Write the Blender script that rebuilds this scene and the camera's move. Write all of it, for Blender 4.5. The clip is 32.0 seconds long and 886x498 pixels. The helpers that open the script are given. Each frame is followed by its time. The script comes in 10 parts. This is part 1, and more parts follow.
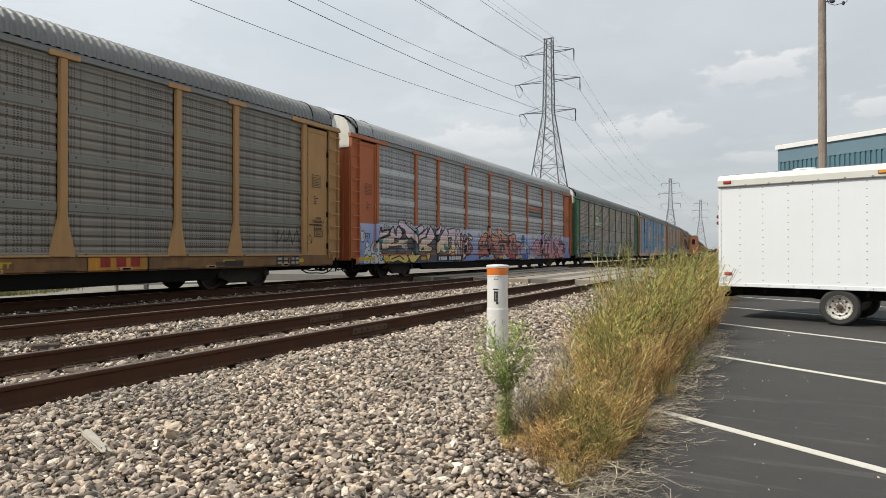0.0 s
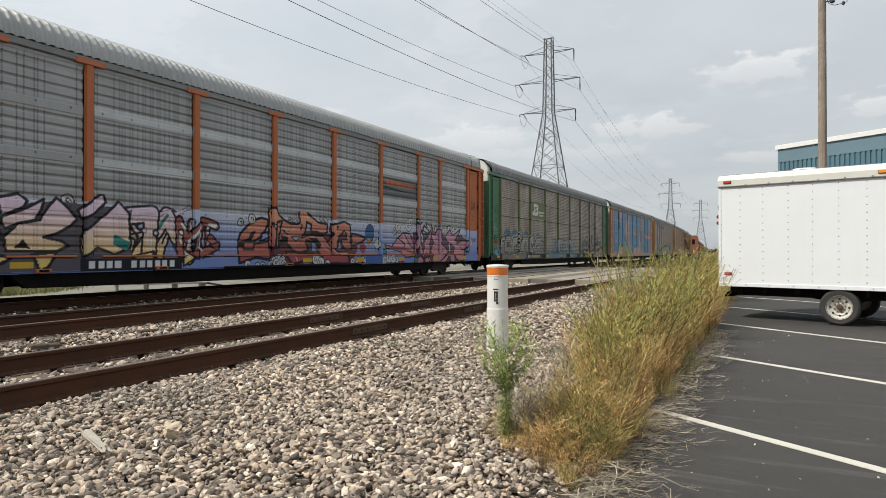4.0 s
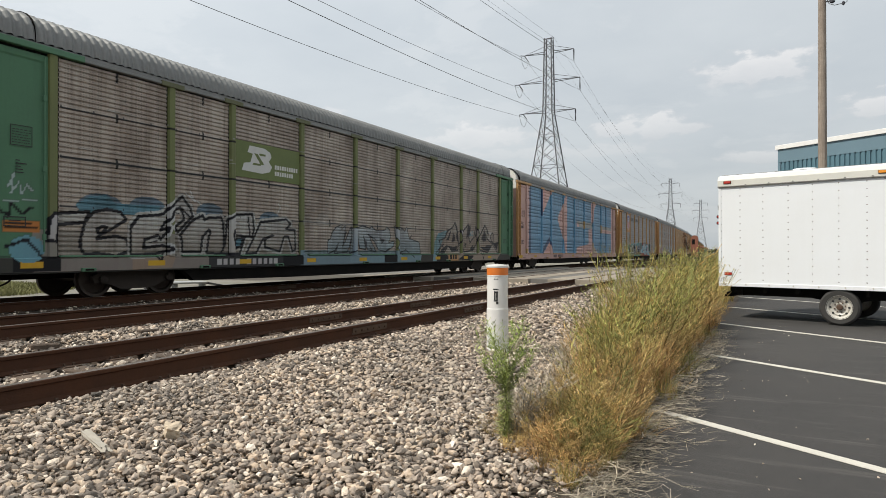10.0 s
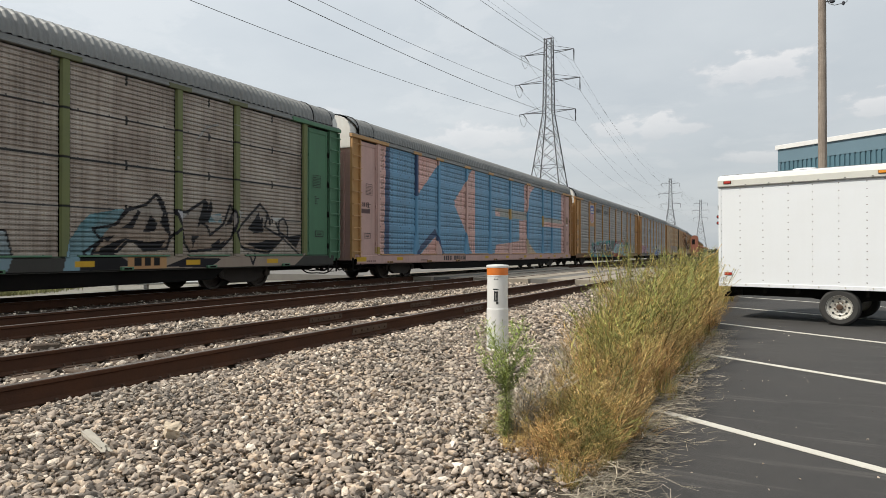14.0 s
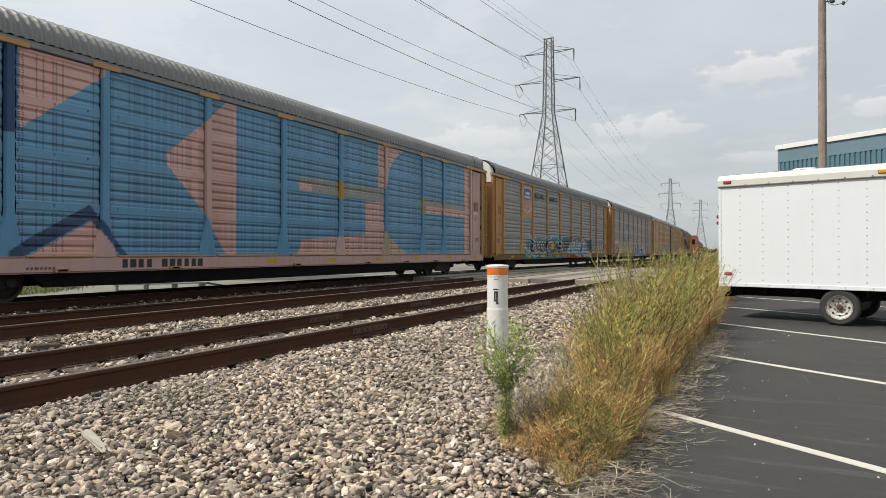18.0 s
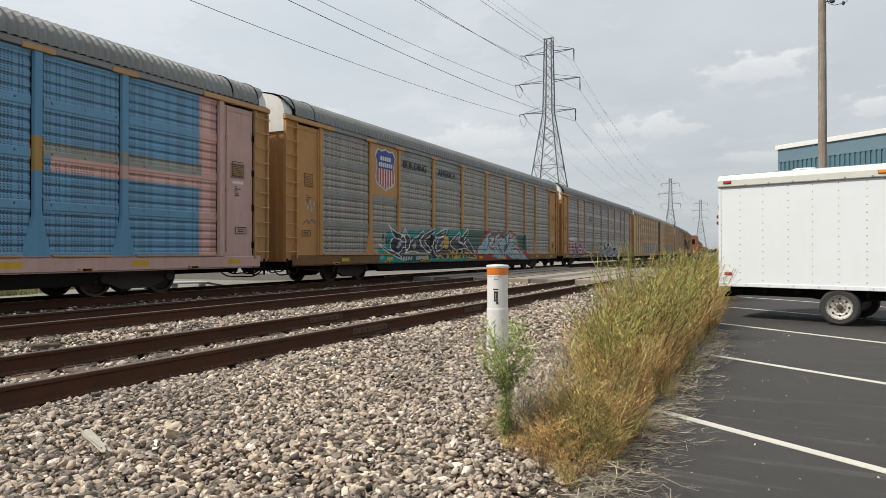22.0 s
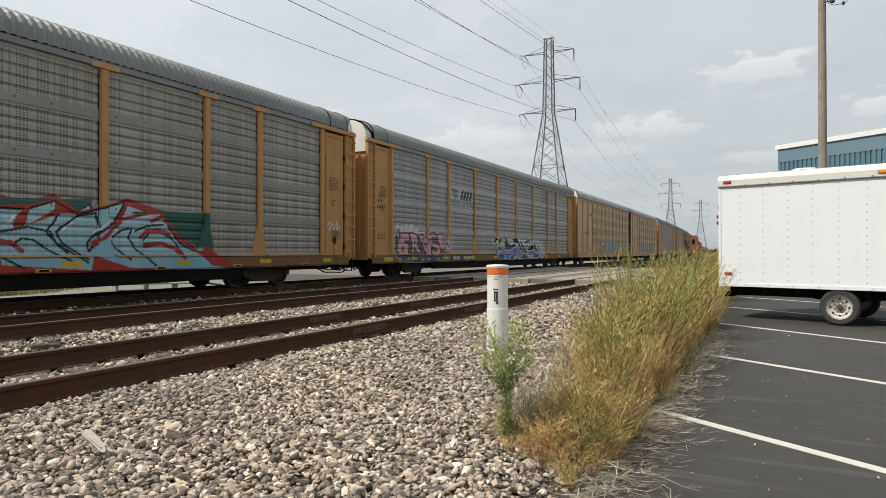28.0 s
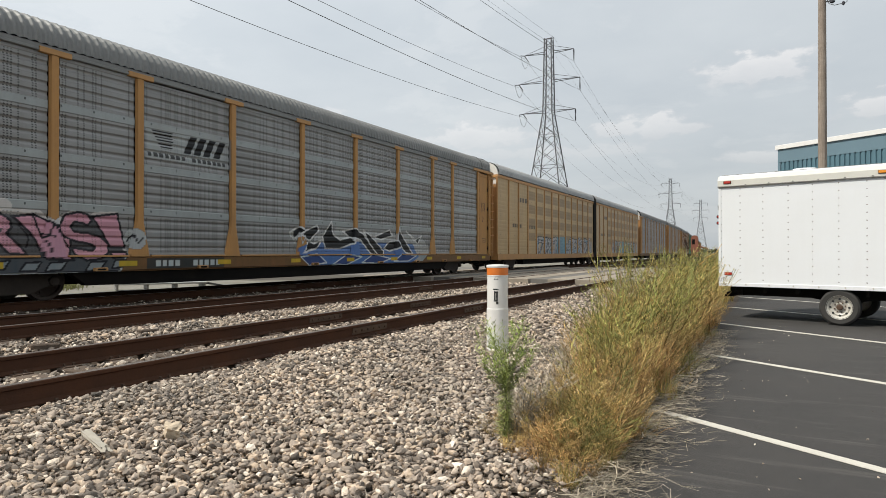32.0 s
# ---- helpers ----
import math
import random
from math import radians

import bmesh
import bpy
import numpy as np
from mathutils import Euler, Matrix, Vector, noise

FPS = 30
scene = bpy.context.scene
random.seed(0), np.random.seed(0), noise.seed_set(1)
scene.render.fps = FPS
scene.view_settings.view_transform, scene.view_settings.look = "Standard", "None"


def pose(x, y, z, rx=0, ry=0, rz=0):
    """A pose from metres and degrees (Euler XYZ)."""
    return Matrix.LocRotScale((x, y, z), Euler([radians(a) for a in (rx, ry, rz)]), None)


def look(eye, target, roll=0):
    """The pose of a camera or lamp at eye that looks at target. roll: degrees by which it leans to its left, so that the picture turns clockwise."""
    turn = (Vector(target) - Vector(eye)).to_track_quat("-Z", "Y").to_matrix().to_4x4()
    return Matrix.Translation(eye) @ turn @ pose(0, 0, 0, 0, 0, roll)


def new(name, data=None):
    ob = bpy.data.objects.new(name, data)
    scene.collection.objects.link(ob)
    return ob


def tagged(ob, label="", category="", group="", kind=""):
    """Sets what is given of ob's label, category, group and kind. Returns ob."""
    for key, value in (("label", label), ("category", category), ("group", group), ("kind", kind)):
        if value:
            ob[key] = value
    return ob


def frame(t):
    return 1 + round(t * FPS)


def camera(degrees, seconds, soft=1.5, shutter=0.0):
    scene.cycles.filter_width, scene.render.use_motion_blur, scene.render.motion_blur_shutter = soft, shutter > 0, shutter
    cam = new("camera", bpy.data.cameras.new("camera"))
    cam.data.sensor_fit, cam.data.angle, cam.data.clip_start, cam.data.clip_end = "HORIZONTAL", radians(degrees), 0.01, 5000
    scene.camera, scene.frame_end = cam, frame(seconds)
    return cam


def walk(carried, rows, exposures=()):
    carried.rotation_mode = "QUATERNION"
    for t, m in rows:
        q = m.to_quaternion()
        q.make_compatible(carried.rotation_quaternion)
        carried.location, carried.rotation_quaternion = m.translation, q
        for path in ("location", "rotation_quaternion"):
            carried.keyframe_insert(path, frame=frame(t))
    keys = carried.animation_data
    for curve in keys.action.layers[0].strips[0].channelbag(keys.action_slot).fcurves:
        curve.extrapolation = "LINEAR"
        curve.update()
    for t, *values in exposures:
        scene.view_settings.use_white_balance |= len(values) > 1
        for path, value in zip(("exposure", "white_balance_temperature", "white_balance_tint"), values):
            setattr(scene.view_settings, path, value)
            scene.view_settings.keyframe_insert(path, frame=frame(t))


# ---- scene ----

# Plan: +y runs along the tracks, +x towards the car park, z = 0 is the top of the rails.
cam = camera(69.66, 32.0, soft=0.7)
EYE = pose(0, 0, 1.042, 90.284, 0, 27.354)
walk(cam, [(0.0, EYE), (32.0, EYE)], exposures=[(0.0, 0.0), (32.0, 0.0)])

# ---- light ----
SUN_DIR = Vector((-0.62, -0.62, 1.05)).normalized()
world = bpy.data.worlds.new("sky")
scene.world = world
world.use_nodes = True


def build_sky():
    nt = world.node_tree
    nt.nodes.clear()
    N, Lk = nt.nodes.new, nt.links.new
    out = N("ShaderNodeOutputWorld")
    bg = N("ShaderNodeBackground")
    sky = N("ShaderNodeTexSky")
    sky.sky_type = "NISHITA"
    sky.sun_disc = False
    sky.sun_elevation = math.asin(SUN_DIR.z)
    sky.sun_rotation = math.atan2(SUN_DIR.x, SUN_DIR.y)
    sky.air_density, sky.dust_density, sky.ozone_density = 1.2, 3.0, 1.0
    co = N("ShaderNodeTexCoord")
    sep = N("ShaderNodeSeparateXYZ")
    Lk(co.outputs["Generated"], sep.inputs[0])
    # project the direction on a cloud deck
    zc = N("ShaderNodeMath"); zc.operation = "MAXIMUM"; zc.inputs[1].default_value = 0.0
    Lk(sep.outputs["Z"], zc.inputs[0])
    za = N("ShaderNodeMath"); za.operation = "ADD"; za.inputs[1].default_value = 0.16
    Lk(zc.outputs[0], za.inputs[0])
    dx = N("ShaderNodeMath"); dx.operation = "DIVIDE"
    dy = N("ShaderNodeMath"); dy.operation = "DIVIDE"
    Lk(sep.outputs["X"], dx.inputs[0]); Lk(za.outputs[0], dx.inputs[1])
    Lk(sep.outputs["Y"], dy.inputs[0]); Lk(za.outputs[0], dy.inputs[1])
    cmb = N("ShaderNodeCombineXYZ")
    Lk(dx.outputs[0], cmb.inputs[0]); Lk(dy.outputs[0], cmb.inputs[1])
    n1 = N("ShaderNodeTexNoise"); n1.inputs["Scale"].default_value = 0.9; n1.inputs["Detail"].default_value = 7; n1.inputs["Roughness"].default_value = 0.55
    n2 = N("ShaderNodeTexNoise"); n2.inputs["Scale"].default_value = 1.5; n2.inputs["Detail"].default_value = 9; n2.inputs["Roughness"].default_value = 0.6
    n2.inputs["Distortion"].default_value = 0.15
    Lk(cmb.outputs[0], n1.inputs["Vector"]); Lk(cmb.outputs[0], n2.inputs["Vector"])
    deck = N("ShaderNodeValToRGB")
    deck.color_ramp.elements[0].position = 0.30; deck.color_ramp.elements[0].color = (6.05, 6.55, 6.95, 1)
    deck.color_ramp.elements[1].position = 0.72; deck.color_ramp.elements[1].color = (7.5, 7.9, 8.1, 1)
    Lk(n1.outputs["Fac"], deck.inputs[0])
    puff = N("ShaderNodeValToRGB")
    puff.color_ramp.elements[0].position = 0.55; puff.color_ramp.elements[0].color = (0, 0, 0, 1)
    puff.color_ramp.elements[1].position = 0.60; puff.color_ramp.elements[1].color = (1, 1, 1, 1)
    Lk(n2.outputs["Fac"], puff.inputs[0])
    mx = N("ShaderNodeMixRGB"); mx.inputs["Color2"].default_value = (9.6, 9.6, 9.5, 1)
    k = N("ShaderNodeMath"); k.operation = "MULTIPLY"; k.inputs[1].default_value = 0.14
    Lk(puff.outputs[0], k.inputs[0]); Lk(k.outputs[0], mx.inputs[0])
    Lk(deck.outputs[0], mx.inputs["Color1"])
    # a few low heaped clouds with flat grey bases
    def op(kind, a, b=None, c=None):
        n = N("ShaderNodeMath"); n.operation = kind
        for i, val in enumerate((a, b, c)):
            if isinstance(val, (int, float)):
                n.inputs[i].default_value = val
            elif val is not None:
                Lk(val, n.inputs[i])
        return n.outputs[0]
    azim, elev = op("ARCTAN2", sep.outputs["X"], sep.outputs["Y"]), op("ARCSINE", sep.outputs["Z"])
    sky_co = N("ShaderNodeCombineXYZ"); Lk(azim, sky_co.inputs[0]); Lk(op("MULTIPLY", elev, 1.9), sky_co.inputs[1])
    n3 = N("ShaderNodeTexNoise"); n3.inputs["Scale"].default_value = 24.0; n3.inputs["Detail"].default_value = 8; n3.inputs["Roughness"].default_value = 0.55
    Lk(sky_co.outputs[0], n3.inputs["Vector"])
    ragged = op("MULTIPLY", op("SUBTRACT", n3.outputs["Fac"], 0.5), 2.3)
    cover, crest = None, None
    for a0, e0, wa, we, k0 in ((-0.018, 0.250, 0.105, 0.034, 1.0), (-0.165, 0.182, 0.095, 0.026, 0.9), (-0.43, 0.175, 0.13, 0.030, 0.85), (0.15, 0.186, 0.10, 0.028, 1.0), (-0.01, 0.133, 0.075, 0.015, 0.8), (-0.30, 0.150, 0.20, 0.018, 0.6), (0.42, 0.24, 0.16, 0.04, 0.9), (-0.75, 0.20, 0.16, 0.03, 0.7)):
        h = op("DIVIDE", op("SUBTRACT", azim, a0), wa)
        v = op("DIVIDE", op("SUBTRACT", elev, e0), we)
        vv = op("MAXIMUM", v, op("MULTIPLY", v, -1.5))
        e = op("ADD", op("SQRT", op("ADD", op("MULTIPLY", h, h), op("MULTIPLY", vv, vv))), ragged)
        r = N("ShaderNodeMapRange"); r.interpolation_type = "SMOOTHSTEP"
        for nm, val in (("From Min", 1.0), ("From Max", 0.45), ("To Min", 0.0), ("To Max", k0)):
            r.inputs[nm].default_value = val
        Lk(e, r.inputs["Value"])
        up = op("MULTIPLY", r.outputs[0], op("MULTIPLY_ADD", v, 0.42, 0.55))
        cover = r.outputs[0] if cover is None else op("MAXIMUM", cover, r.outputs[0])
        crest = up if crest is None else op("MAXIMUM", crest, up)
    tone = N("ShaderNodeMixRGB"); tone.use_clamp = False
    tone.inputs["Color1"].default_value, tone.inputs["Color2"].default_value = (6.75, 6.95, 7.2, 1), (10.6, 10.4, 10.2, 1)
    Lk(op("MINIMUM", op("ADD", crest, op("MULTIPLY", ragged, 0.25)), 1.0), tone.inputs[0])
    heap = N("ShaderNodeMixRGB")
    Lk(op("MULTIPLY", cover, op("MULTIPLY_ADD", crest, 0.45, 0.5)), heap.inputs[0]); Lk(mx.outputs[0], heap.inputs["Color1"]); Lk(tone.outputs[0], heap.inputs["Color2"])
    mx = heap
    # the deck is a little duller towards the horizon
    hz = N("ShaderNodeMapRange"); hz.inputs["From Max"].default_value = 0.42; hz.inputs["To Min"].default_value = 0.84; hz.inputs["To Max"].default_value = 1.04
    Lk(sep.outputs["Z"], hz.inputs["Value"])
    dim = N("ShaderNodeMixRGB"); dim.blend_type = "MULTIPLY"; dim.inputs[0].default_value = 1.0
    Lk(mx.outputs[0], dim.inputs["Color1"]); Lk(hz.outputs[0], dim.inputs["Color2"])
    # and brighter towards the sun's side
    az = N("ShaderNodeMapRange"); az.interpolation_type = "SMOOTHSTEP"
    for nm, v in (("From Min", -0.95), ("From Max", 0.1), ("To Min", 1.19), ("To Max", 1.0)):
        az.inputs[nm].default_value = v
    Lk(sep.outputs["X"], az.inputs["Value"])
    lift = N("ShaderNodeMixRGB"); lift.blend_type = "MULTIPLY"; lift.inputs[0].default_value = 1.0
    Lk(dim.outputs[0], lift.inputs["Color1"]); Lk(az.outputs[0], lift.inputs["Color2"])
    mx = lift
    both = N("ShaderNodeMixRGB"); both.inputs[0].default_value = 0.86
    Lk(sky.outputs[0], both.inputs["Color1"]); Lk(mx.outputs[0], both.inputs["Color2"])
    Lk(both.outputs[0], bg.inputs["Color"])
    bg.inputs["Strength"].default_value = 0.1
    Lk(bg.outputs[0], out.inputs["Surface"])


build_sky()
sun_data = bpy.data.lights.new("sun", "SUN")
sun_data.energy, sun_data.angle, sun_data.color = 3.9, radians(3.0), (1.0, 0.95, 0.86)
sun = new("sun", sun_data)
sun.matrix_world = look(SUN_DIR * 50, (0, 0, 0))


# ---- materials ----
def material(name, color, rough=0.7, metal=0.0, grain=0.12, grain_scale=30.0, stain=0.25, stain_scale=1.2, stain_color=None,
             bump=0.15, bump_scale=60.0, per_object=0.0, per_island=0.0, streak=0.0, streak_shape=(6.0, 6.0, 0.35), scuff=None, paint=False, emit=0.0, island_ramp=None):
    m = bpy.data.materials.new(name)
    m.use_nodes = True
    nt = m.node_tree
    N, Lk = nt.nodes.new, nt.links.new
    b = nt.nodes["Principled BSDF"]
    b.inputs["Roughness"].default_value, b.inputs["Metallic"].default_value = rough, metal
    co = N("ShaderNodeTexCoord")
    col = None
    base = N("ShaderNodeRGB"); base.outputs[0].default_value = (*color, 1)
    col = base.outputs[0]
    if island_ramp:
        gi = N("ShaderNodeNewGeometry")
        rp = N("ShaderNodeValToRGB")
        for k, (pos, c) in enumerate(island_ramp):
            e = rp.color_ramp.elements[k] if k < 2 else rp.color_ramp.elements.new(pos)
            e.position, e.color = pos, (*c, 1)
        # a second draw from the same number, so that shade and brightness differ
        fr = N("ShaderNodeMath"); fr.operation = "MULTIPLY"; fr.inputs[1].default_value = 37.7
        f2 = N("ShaderNodeMath"); f2.operation = "FRACT"
        Lk(gi.outputs["Random Per Island"], fr.inputs[0]); Lk(fr.outputs[0], f2.inputs[0]); Lk(f2.outputs[0], rp.inputs[0])
        col = rp.outputs[0]
    if paint:
        at = N("ShaderNodeAttribute"); at.attribute_name = "paint"
        mp = N("ShaderNodeMixRGB")
        Lk(at.outputs["Alpha"], mp.inputs[0]); Lk(col, mp.inputs["Color1"]); Lk(at.outputs["Color"], mp.inputs["Color2"])
        col = mp.outputs[0]
    def noise_mix(col, scale, amount, dark, stretch=None, lo=0.35, hi=0.7):
        n = N("ShaderNodeTexNoise"); n.inputs["Scale"].default_value = scale; n.inputs["Detail"].default_value = 6; n.inputs["Roughness"].default_value = 0.65
        src = co.outputs["Object"]
        if stretch:
            mpn = N("ShaderNodeMapping"); mpn.inputs["Scale"].default_value = stretch
            Lk(src, mpn.inputs[0]); src = mpn.outputs[0]
        Lk(src, n.inputs["Vector"])
        r = N("ShaderNodeMapRange"); r.inputs["From Min"].default_value = lo; r.inputs["From Max"].default_value = hi
        r.inputs["To Max"].default_value = amount
        Lk(n.outputs["Fac"], r.inputs["Value"])
        mm = N("ShaderNodeMixRGB"); mm.inputs["Color2"].default_value = (*dark, 1)
        if paint:
            mm.blend_type = "MULTIPLY"
            mm.inputs["Color2"].default_value = (*(min(1.0, d / max(0.05, c)) for d, c in zip(dark, color)), 1)
        Lk(r.outputs[0], mm.inputs[0]); Lk(col, mm.inputs["Color1"])
        return mm.outputs[0]
    if paint:
        b.inputs["Specular IOR Level"].default_value = 0.3
    dark = stain_color or tuple(c * 0.45 for c in color)
    if stain:
        col = noise_mix(col, stain_scale, stain, dark)
    if streak:
        col = noise_mix(col, 1.0, streak, dark, stretch=streak_shape, lo=0.45, hi=0.75)
    if scuff:
        col = noise_mix(col, 1.0, 0.9, scuff, stretch=(0.9, 8.0, 1.0), lo=0.56, hi=0.70)
    if grain:
        col = noise_mix(col, grain_scale, grain, tuple(c * 0.5 for c in color), lo=0.3, hi=0.8)
    if per_object or per_island:
        if per_object:
            o = N("ShaderNodeObjectInfo"); rnd = o.outputs["Random"]; amt = per_object
        else:
            o = N("ShaderNodeNewGeometry"); rnd = o.outputs["Random Per Island"]; amt = per_island
        r = N("ShaderNodeMapRange"); r.inputs["To Min"].default_value = 1 - amt; r.inputs["To Max"].default_value = 1 + amt
        Lk(rnd, r.inputs["Value"])
        mm = N("ShaderNodeMixRGB"); mm.blend_type = "MULTIPLY"; mm.inputs[0].default_value = 1
        Lk(col, mm.inputs["Color1"]); Lk(r.outputs[0], mm.inputs["Color2"])
        col = mm.outputs[0]
    Lk(col, b.inputs["Base Color"])
    if bump:
        n = N("ShaderNodeTexNoise"); n.inputs["Scale"].default_value = bump_scale; n.inputs["Detail"].default_value = 4
        Lk(co.outputs["Object"], n.inputs["Vector"])
        bp = N("ShaderNodeBump"); bp.inputs["Strength"].default_value = bump; bp.inputs["Distance"].default_value = 0.01
        Lk(n.outputs["Fac"], bp.inputs["Height"]); Lk(bp.outputs[0], b.inputs["Normal"])
    if emit:
        Lk(col, b.inputs["Emission Color"]); b.inputs["Emission Strength"].default_value = emit
    return m


M = {}
M["dirt"] = material("dirt", (0.085, 0.066, 0.048), 0.95, grain=0.4, grain_scale=40, stain=0.5, stain_scale=0.8, bump=0.6, bump_scale=45)
M["far_ground"] = material("pale_gravel", (0.24, 0.225, 0.195), 0.95, grain=0.6, grain_scale=9, stain=0.75, stain_scale=1.1, stain_color=(0.15, 0.14, 0.085), bump=0.4, bump_scale=30)
M["asphalt"] = material("asphalt", (0.055, 0.050, 0.046), 0.82, scuff=(0.105, 0.097, 0.088), grain=0.6, grain_scale=110, streak=0.35, stain=0.55, stain_scale=0.55, stain_color=(0.028, 0.028, 0.028), bump=0.5, bump_scale=260)
M["road"] = material("worn_road", (0.19, 0.178, 0.16), 0.9, grain=0.4, grain_scale=40, stain=0.5, stain_scale=0.6, bump=0.3, bump_scale=60)
M["concrete"] = material("crossing_concrete", (0.36, 0.31, 0.245), 0.9, grain=0.3, grain_scale=25, stain=0.45, stain_scale=0.9, bump=0.3, bump_scale=50, per_object=0.08)
M["line"] = material("line_paint", (0.64, 0.61, 0.53), 0.7, grain=0.3, grain_scale=60, stain=0.25, stain_scale=3.0, stain_color=(0.35, 0.33, 0.3))
M["stone"] = material("ballast_stone", (0.41, 0.365, 0.305), 0.9, grain=0.35, grain_scale=60, stain=0.55, stain_scale=0.45, stain_color=(0.19, 0.175, 0.155), bump=0.8, bump_scale=70, per_island=0.25, island_ramp=((0.0, (0.05, 0.038, 0.03)), (0.25, (0.29, 0.233, 0.185)), (0.55, (0.52, 0.42, 0.335)), (0.8, (0.66, 0.50, 0.355)), (1.0, (0.95, 0.84, 0.70))))
M["rail"] = material("rusty_rail", (0.088, 0.039, 0.021), 0.85, metal=0.0, grain=0.4, grain_scale=50, stain=0.5, stain_scale=2.0, stain_color=(0.035, 0.024, 0.02), bump=0.3)
M["rail"].node_tree.nodes["Principled BSDF"].inputs["Specular IOR Level"].default_value = 0.2
M["rail_top"] = material("worn_rail_top", (0.30, 0.26, 0.23), 0.42, metal=0.7, grain=0.3, grain_scale=25, stain=0.4, stain_scale=2.0, stain_color=(0.14, 0.09, 0.06), bump=0.05)
M["tie"] = material("weathered_tie", (0.13, 0.095, 0.07), 0.95, grain=0.5, grain_scale=40, stain=0.5, stain_scale=3.0, bump=0.7, bump_scale=30, per_object=0.25)
M["steel_plate"] = material("rusty_plate", (0.12, 0.075, 0.05), 0.8, metal=0.2, grain=0.4, stain=0.5, stain_scale=5, bump=0.2)
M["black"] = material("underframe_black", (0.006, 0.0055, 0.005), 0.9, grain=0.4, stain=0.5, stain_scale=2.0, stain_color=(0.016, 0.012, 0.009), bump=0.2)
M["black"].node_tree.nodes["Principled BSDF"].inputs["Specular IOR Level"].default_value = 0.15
M["pale_roof"] = material("pale_galvanised_roof", (0.40, 0.405, 0.40), 0.55, metal=0.2, grain=0.15, stain=0.3, stain_scale=0.8, bump=0.05)
M["truck"] = material("truck_frame", (0.050, 0.038, 0.030), 0.85, grain=0.4, stain=0.5, stain_scale=5.0, stain_color=(0.02, 0.015, 0.012), bump=0.3)
M["wheel"] = material("wheel_steel", (0.085, 0.066, 0.055), 0.55, metal=0.6, grain=0.3, stain=0.4, stain_scale=6, bump=0.1)
M["white_box"] = material("white_trailer_skin", (0.79, 0.81, 0.825), 0.4, grain=0.03, grain_scale=20, stain=0.10, stain_scale=1.0, stain_color=(0.6, 0.58, 0.52), bump=0.03, bump_scale=4, streak=0.05)
M["trim_grey"] = material("dull_trim", (0.26, 0.255, 0.24), 0.5, metal=0.3, grain=0.15, stain=0.3, stain_scale=3, bump=0.05)
M["rust_red"] = material("rust_red_paint", (0.24, 0.085, 0.05), 0.8, grain=0.3, stain=0.5, stain_scale=4, stain_color=(0.09, 0.04, 0.03), bump=0.2)
M["cream"] = material("cream_fascia", (0.68, 0.67, 0.605), 0.5, grain=0.06, stain=0.12, stain_scale=1.5, bump=0.03)
M["tyre"] = material("tyre_rubber", (0.045, 0.043, 0.04), 0.85, grain=0.3, stain=0.3, stain_scale=8, bump=0.2)
M["rim"] = material("white_rim", (0.62, 0.60, 0.54), 0.45, grain=0.15, stain=0.35, stain_scale=9, stain_color=(0.25, 0.2, 0.15), bump=0.05)
M["pvc"] = material("white_pipe", (0.78, 0.77, 0.74), 0.45, grain=0.06, stain=0.15, stain_scale=3, stain_color=(0.5, 0.45, 0.38), bump=0.03)
M["orange"] = material("orange_band", (0.75, 0.20, 0.03), 0.5, grain=0.1, stain=0.15, stain_scale=6, bump=0.03)
M["print"] = material("black_print", (0.03, 0.03, 0.03), 0.7, grain=0.1, stain=0.0, bump=0)
M["red_lens"] = material("red_lens", (0.45, 0.04, 0.03), 0.25, grain=0.0, stain=0.1, bump=0)
M["amber_lens"] = material("amber_lens", (0.75, 0.28, 0.03), 0.25, grain=0.0, stain=0.1, bump=0)
M["teal"] = material("teal_metal_siding", (0.085, 0.17, 0.21), 0.5, grain=0.06, stain=0.15, stain_scale=0.5, bump=0.02, per_object=0.05)
M["teal_band"] = material("blue_grey_band", (0.135, 0.215, 0.26), 0.5, grain=0.06, stain=0.15, stain_scale=0.5, bump=0.02)
M["wood_pole"] = material("weathered_pole", (0.37, 0.31, 0.255), 0.9, grain=0.5, grain_scale=14, stain=0.6, stain_scale=1.6, stain_color=(0.16, 0.12, 0.09), bump=0.6, bump_scale=25, streak=0.95, streak_shape=(26.0, 26.0, 0.9))
M["galv"] = material("galvanised_lattice", (0.11, 0.11, 0.115), 0.6, metal=0.4, grain=0.1, stain=0.2, bump=0)
M["wire"] = material("conductor", (0.10, 0.10, 0.10), 0.6, metal=0.4, grain=0, stain=0, bump=0)
M["glass_ins"] = material("insulator", (0.05, 0.05, 0.06), 0.4, grain=0, stain=0, bump=0)
M["grass"] = material("short_grass", (0.16, 0.17, 0.06), 0.9, grain=0.2, stain=0.4, stain_scale=0.7, stain_color=(0.26, 0.22, 0.10), bump=0, per_island=0.35)
M["roof"] = material("galvanised_roof", (0.235, 0.238, 0.23), 0.55, metal=0.15, grain=0.12, grain_scale=15, stain=0.5, stain_scale=0.9, stain_color=(0.13, 0.13, 0.125), bump=0.05)
M["roof_end"] = material("white_roof_end", (0.74, 0.73, 0.69), 0.5, grain=0.1, stain=0.35, stain_scale=1.8, stain_color=(0.45, 0.40, 0.33), bump=0.05, streak=0.3)


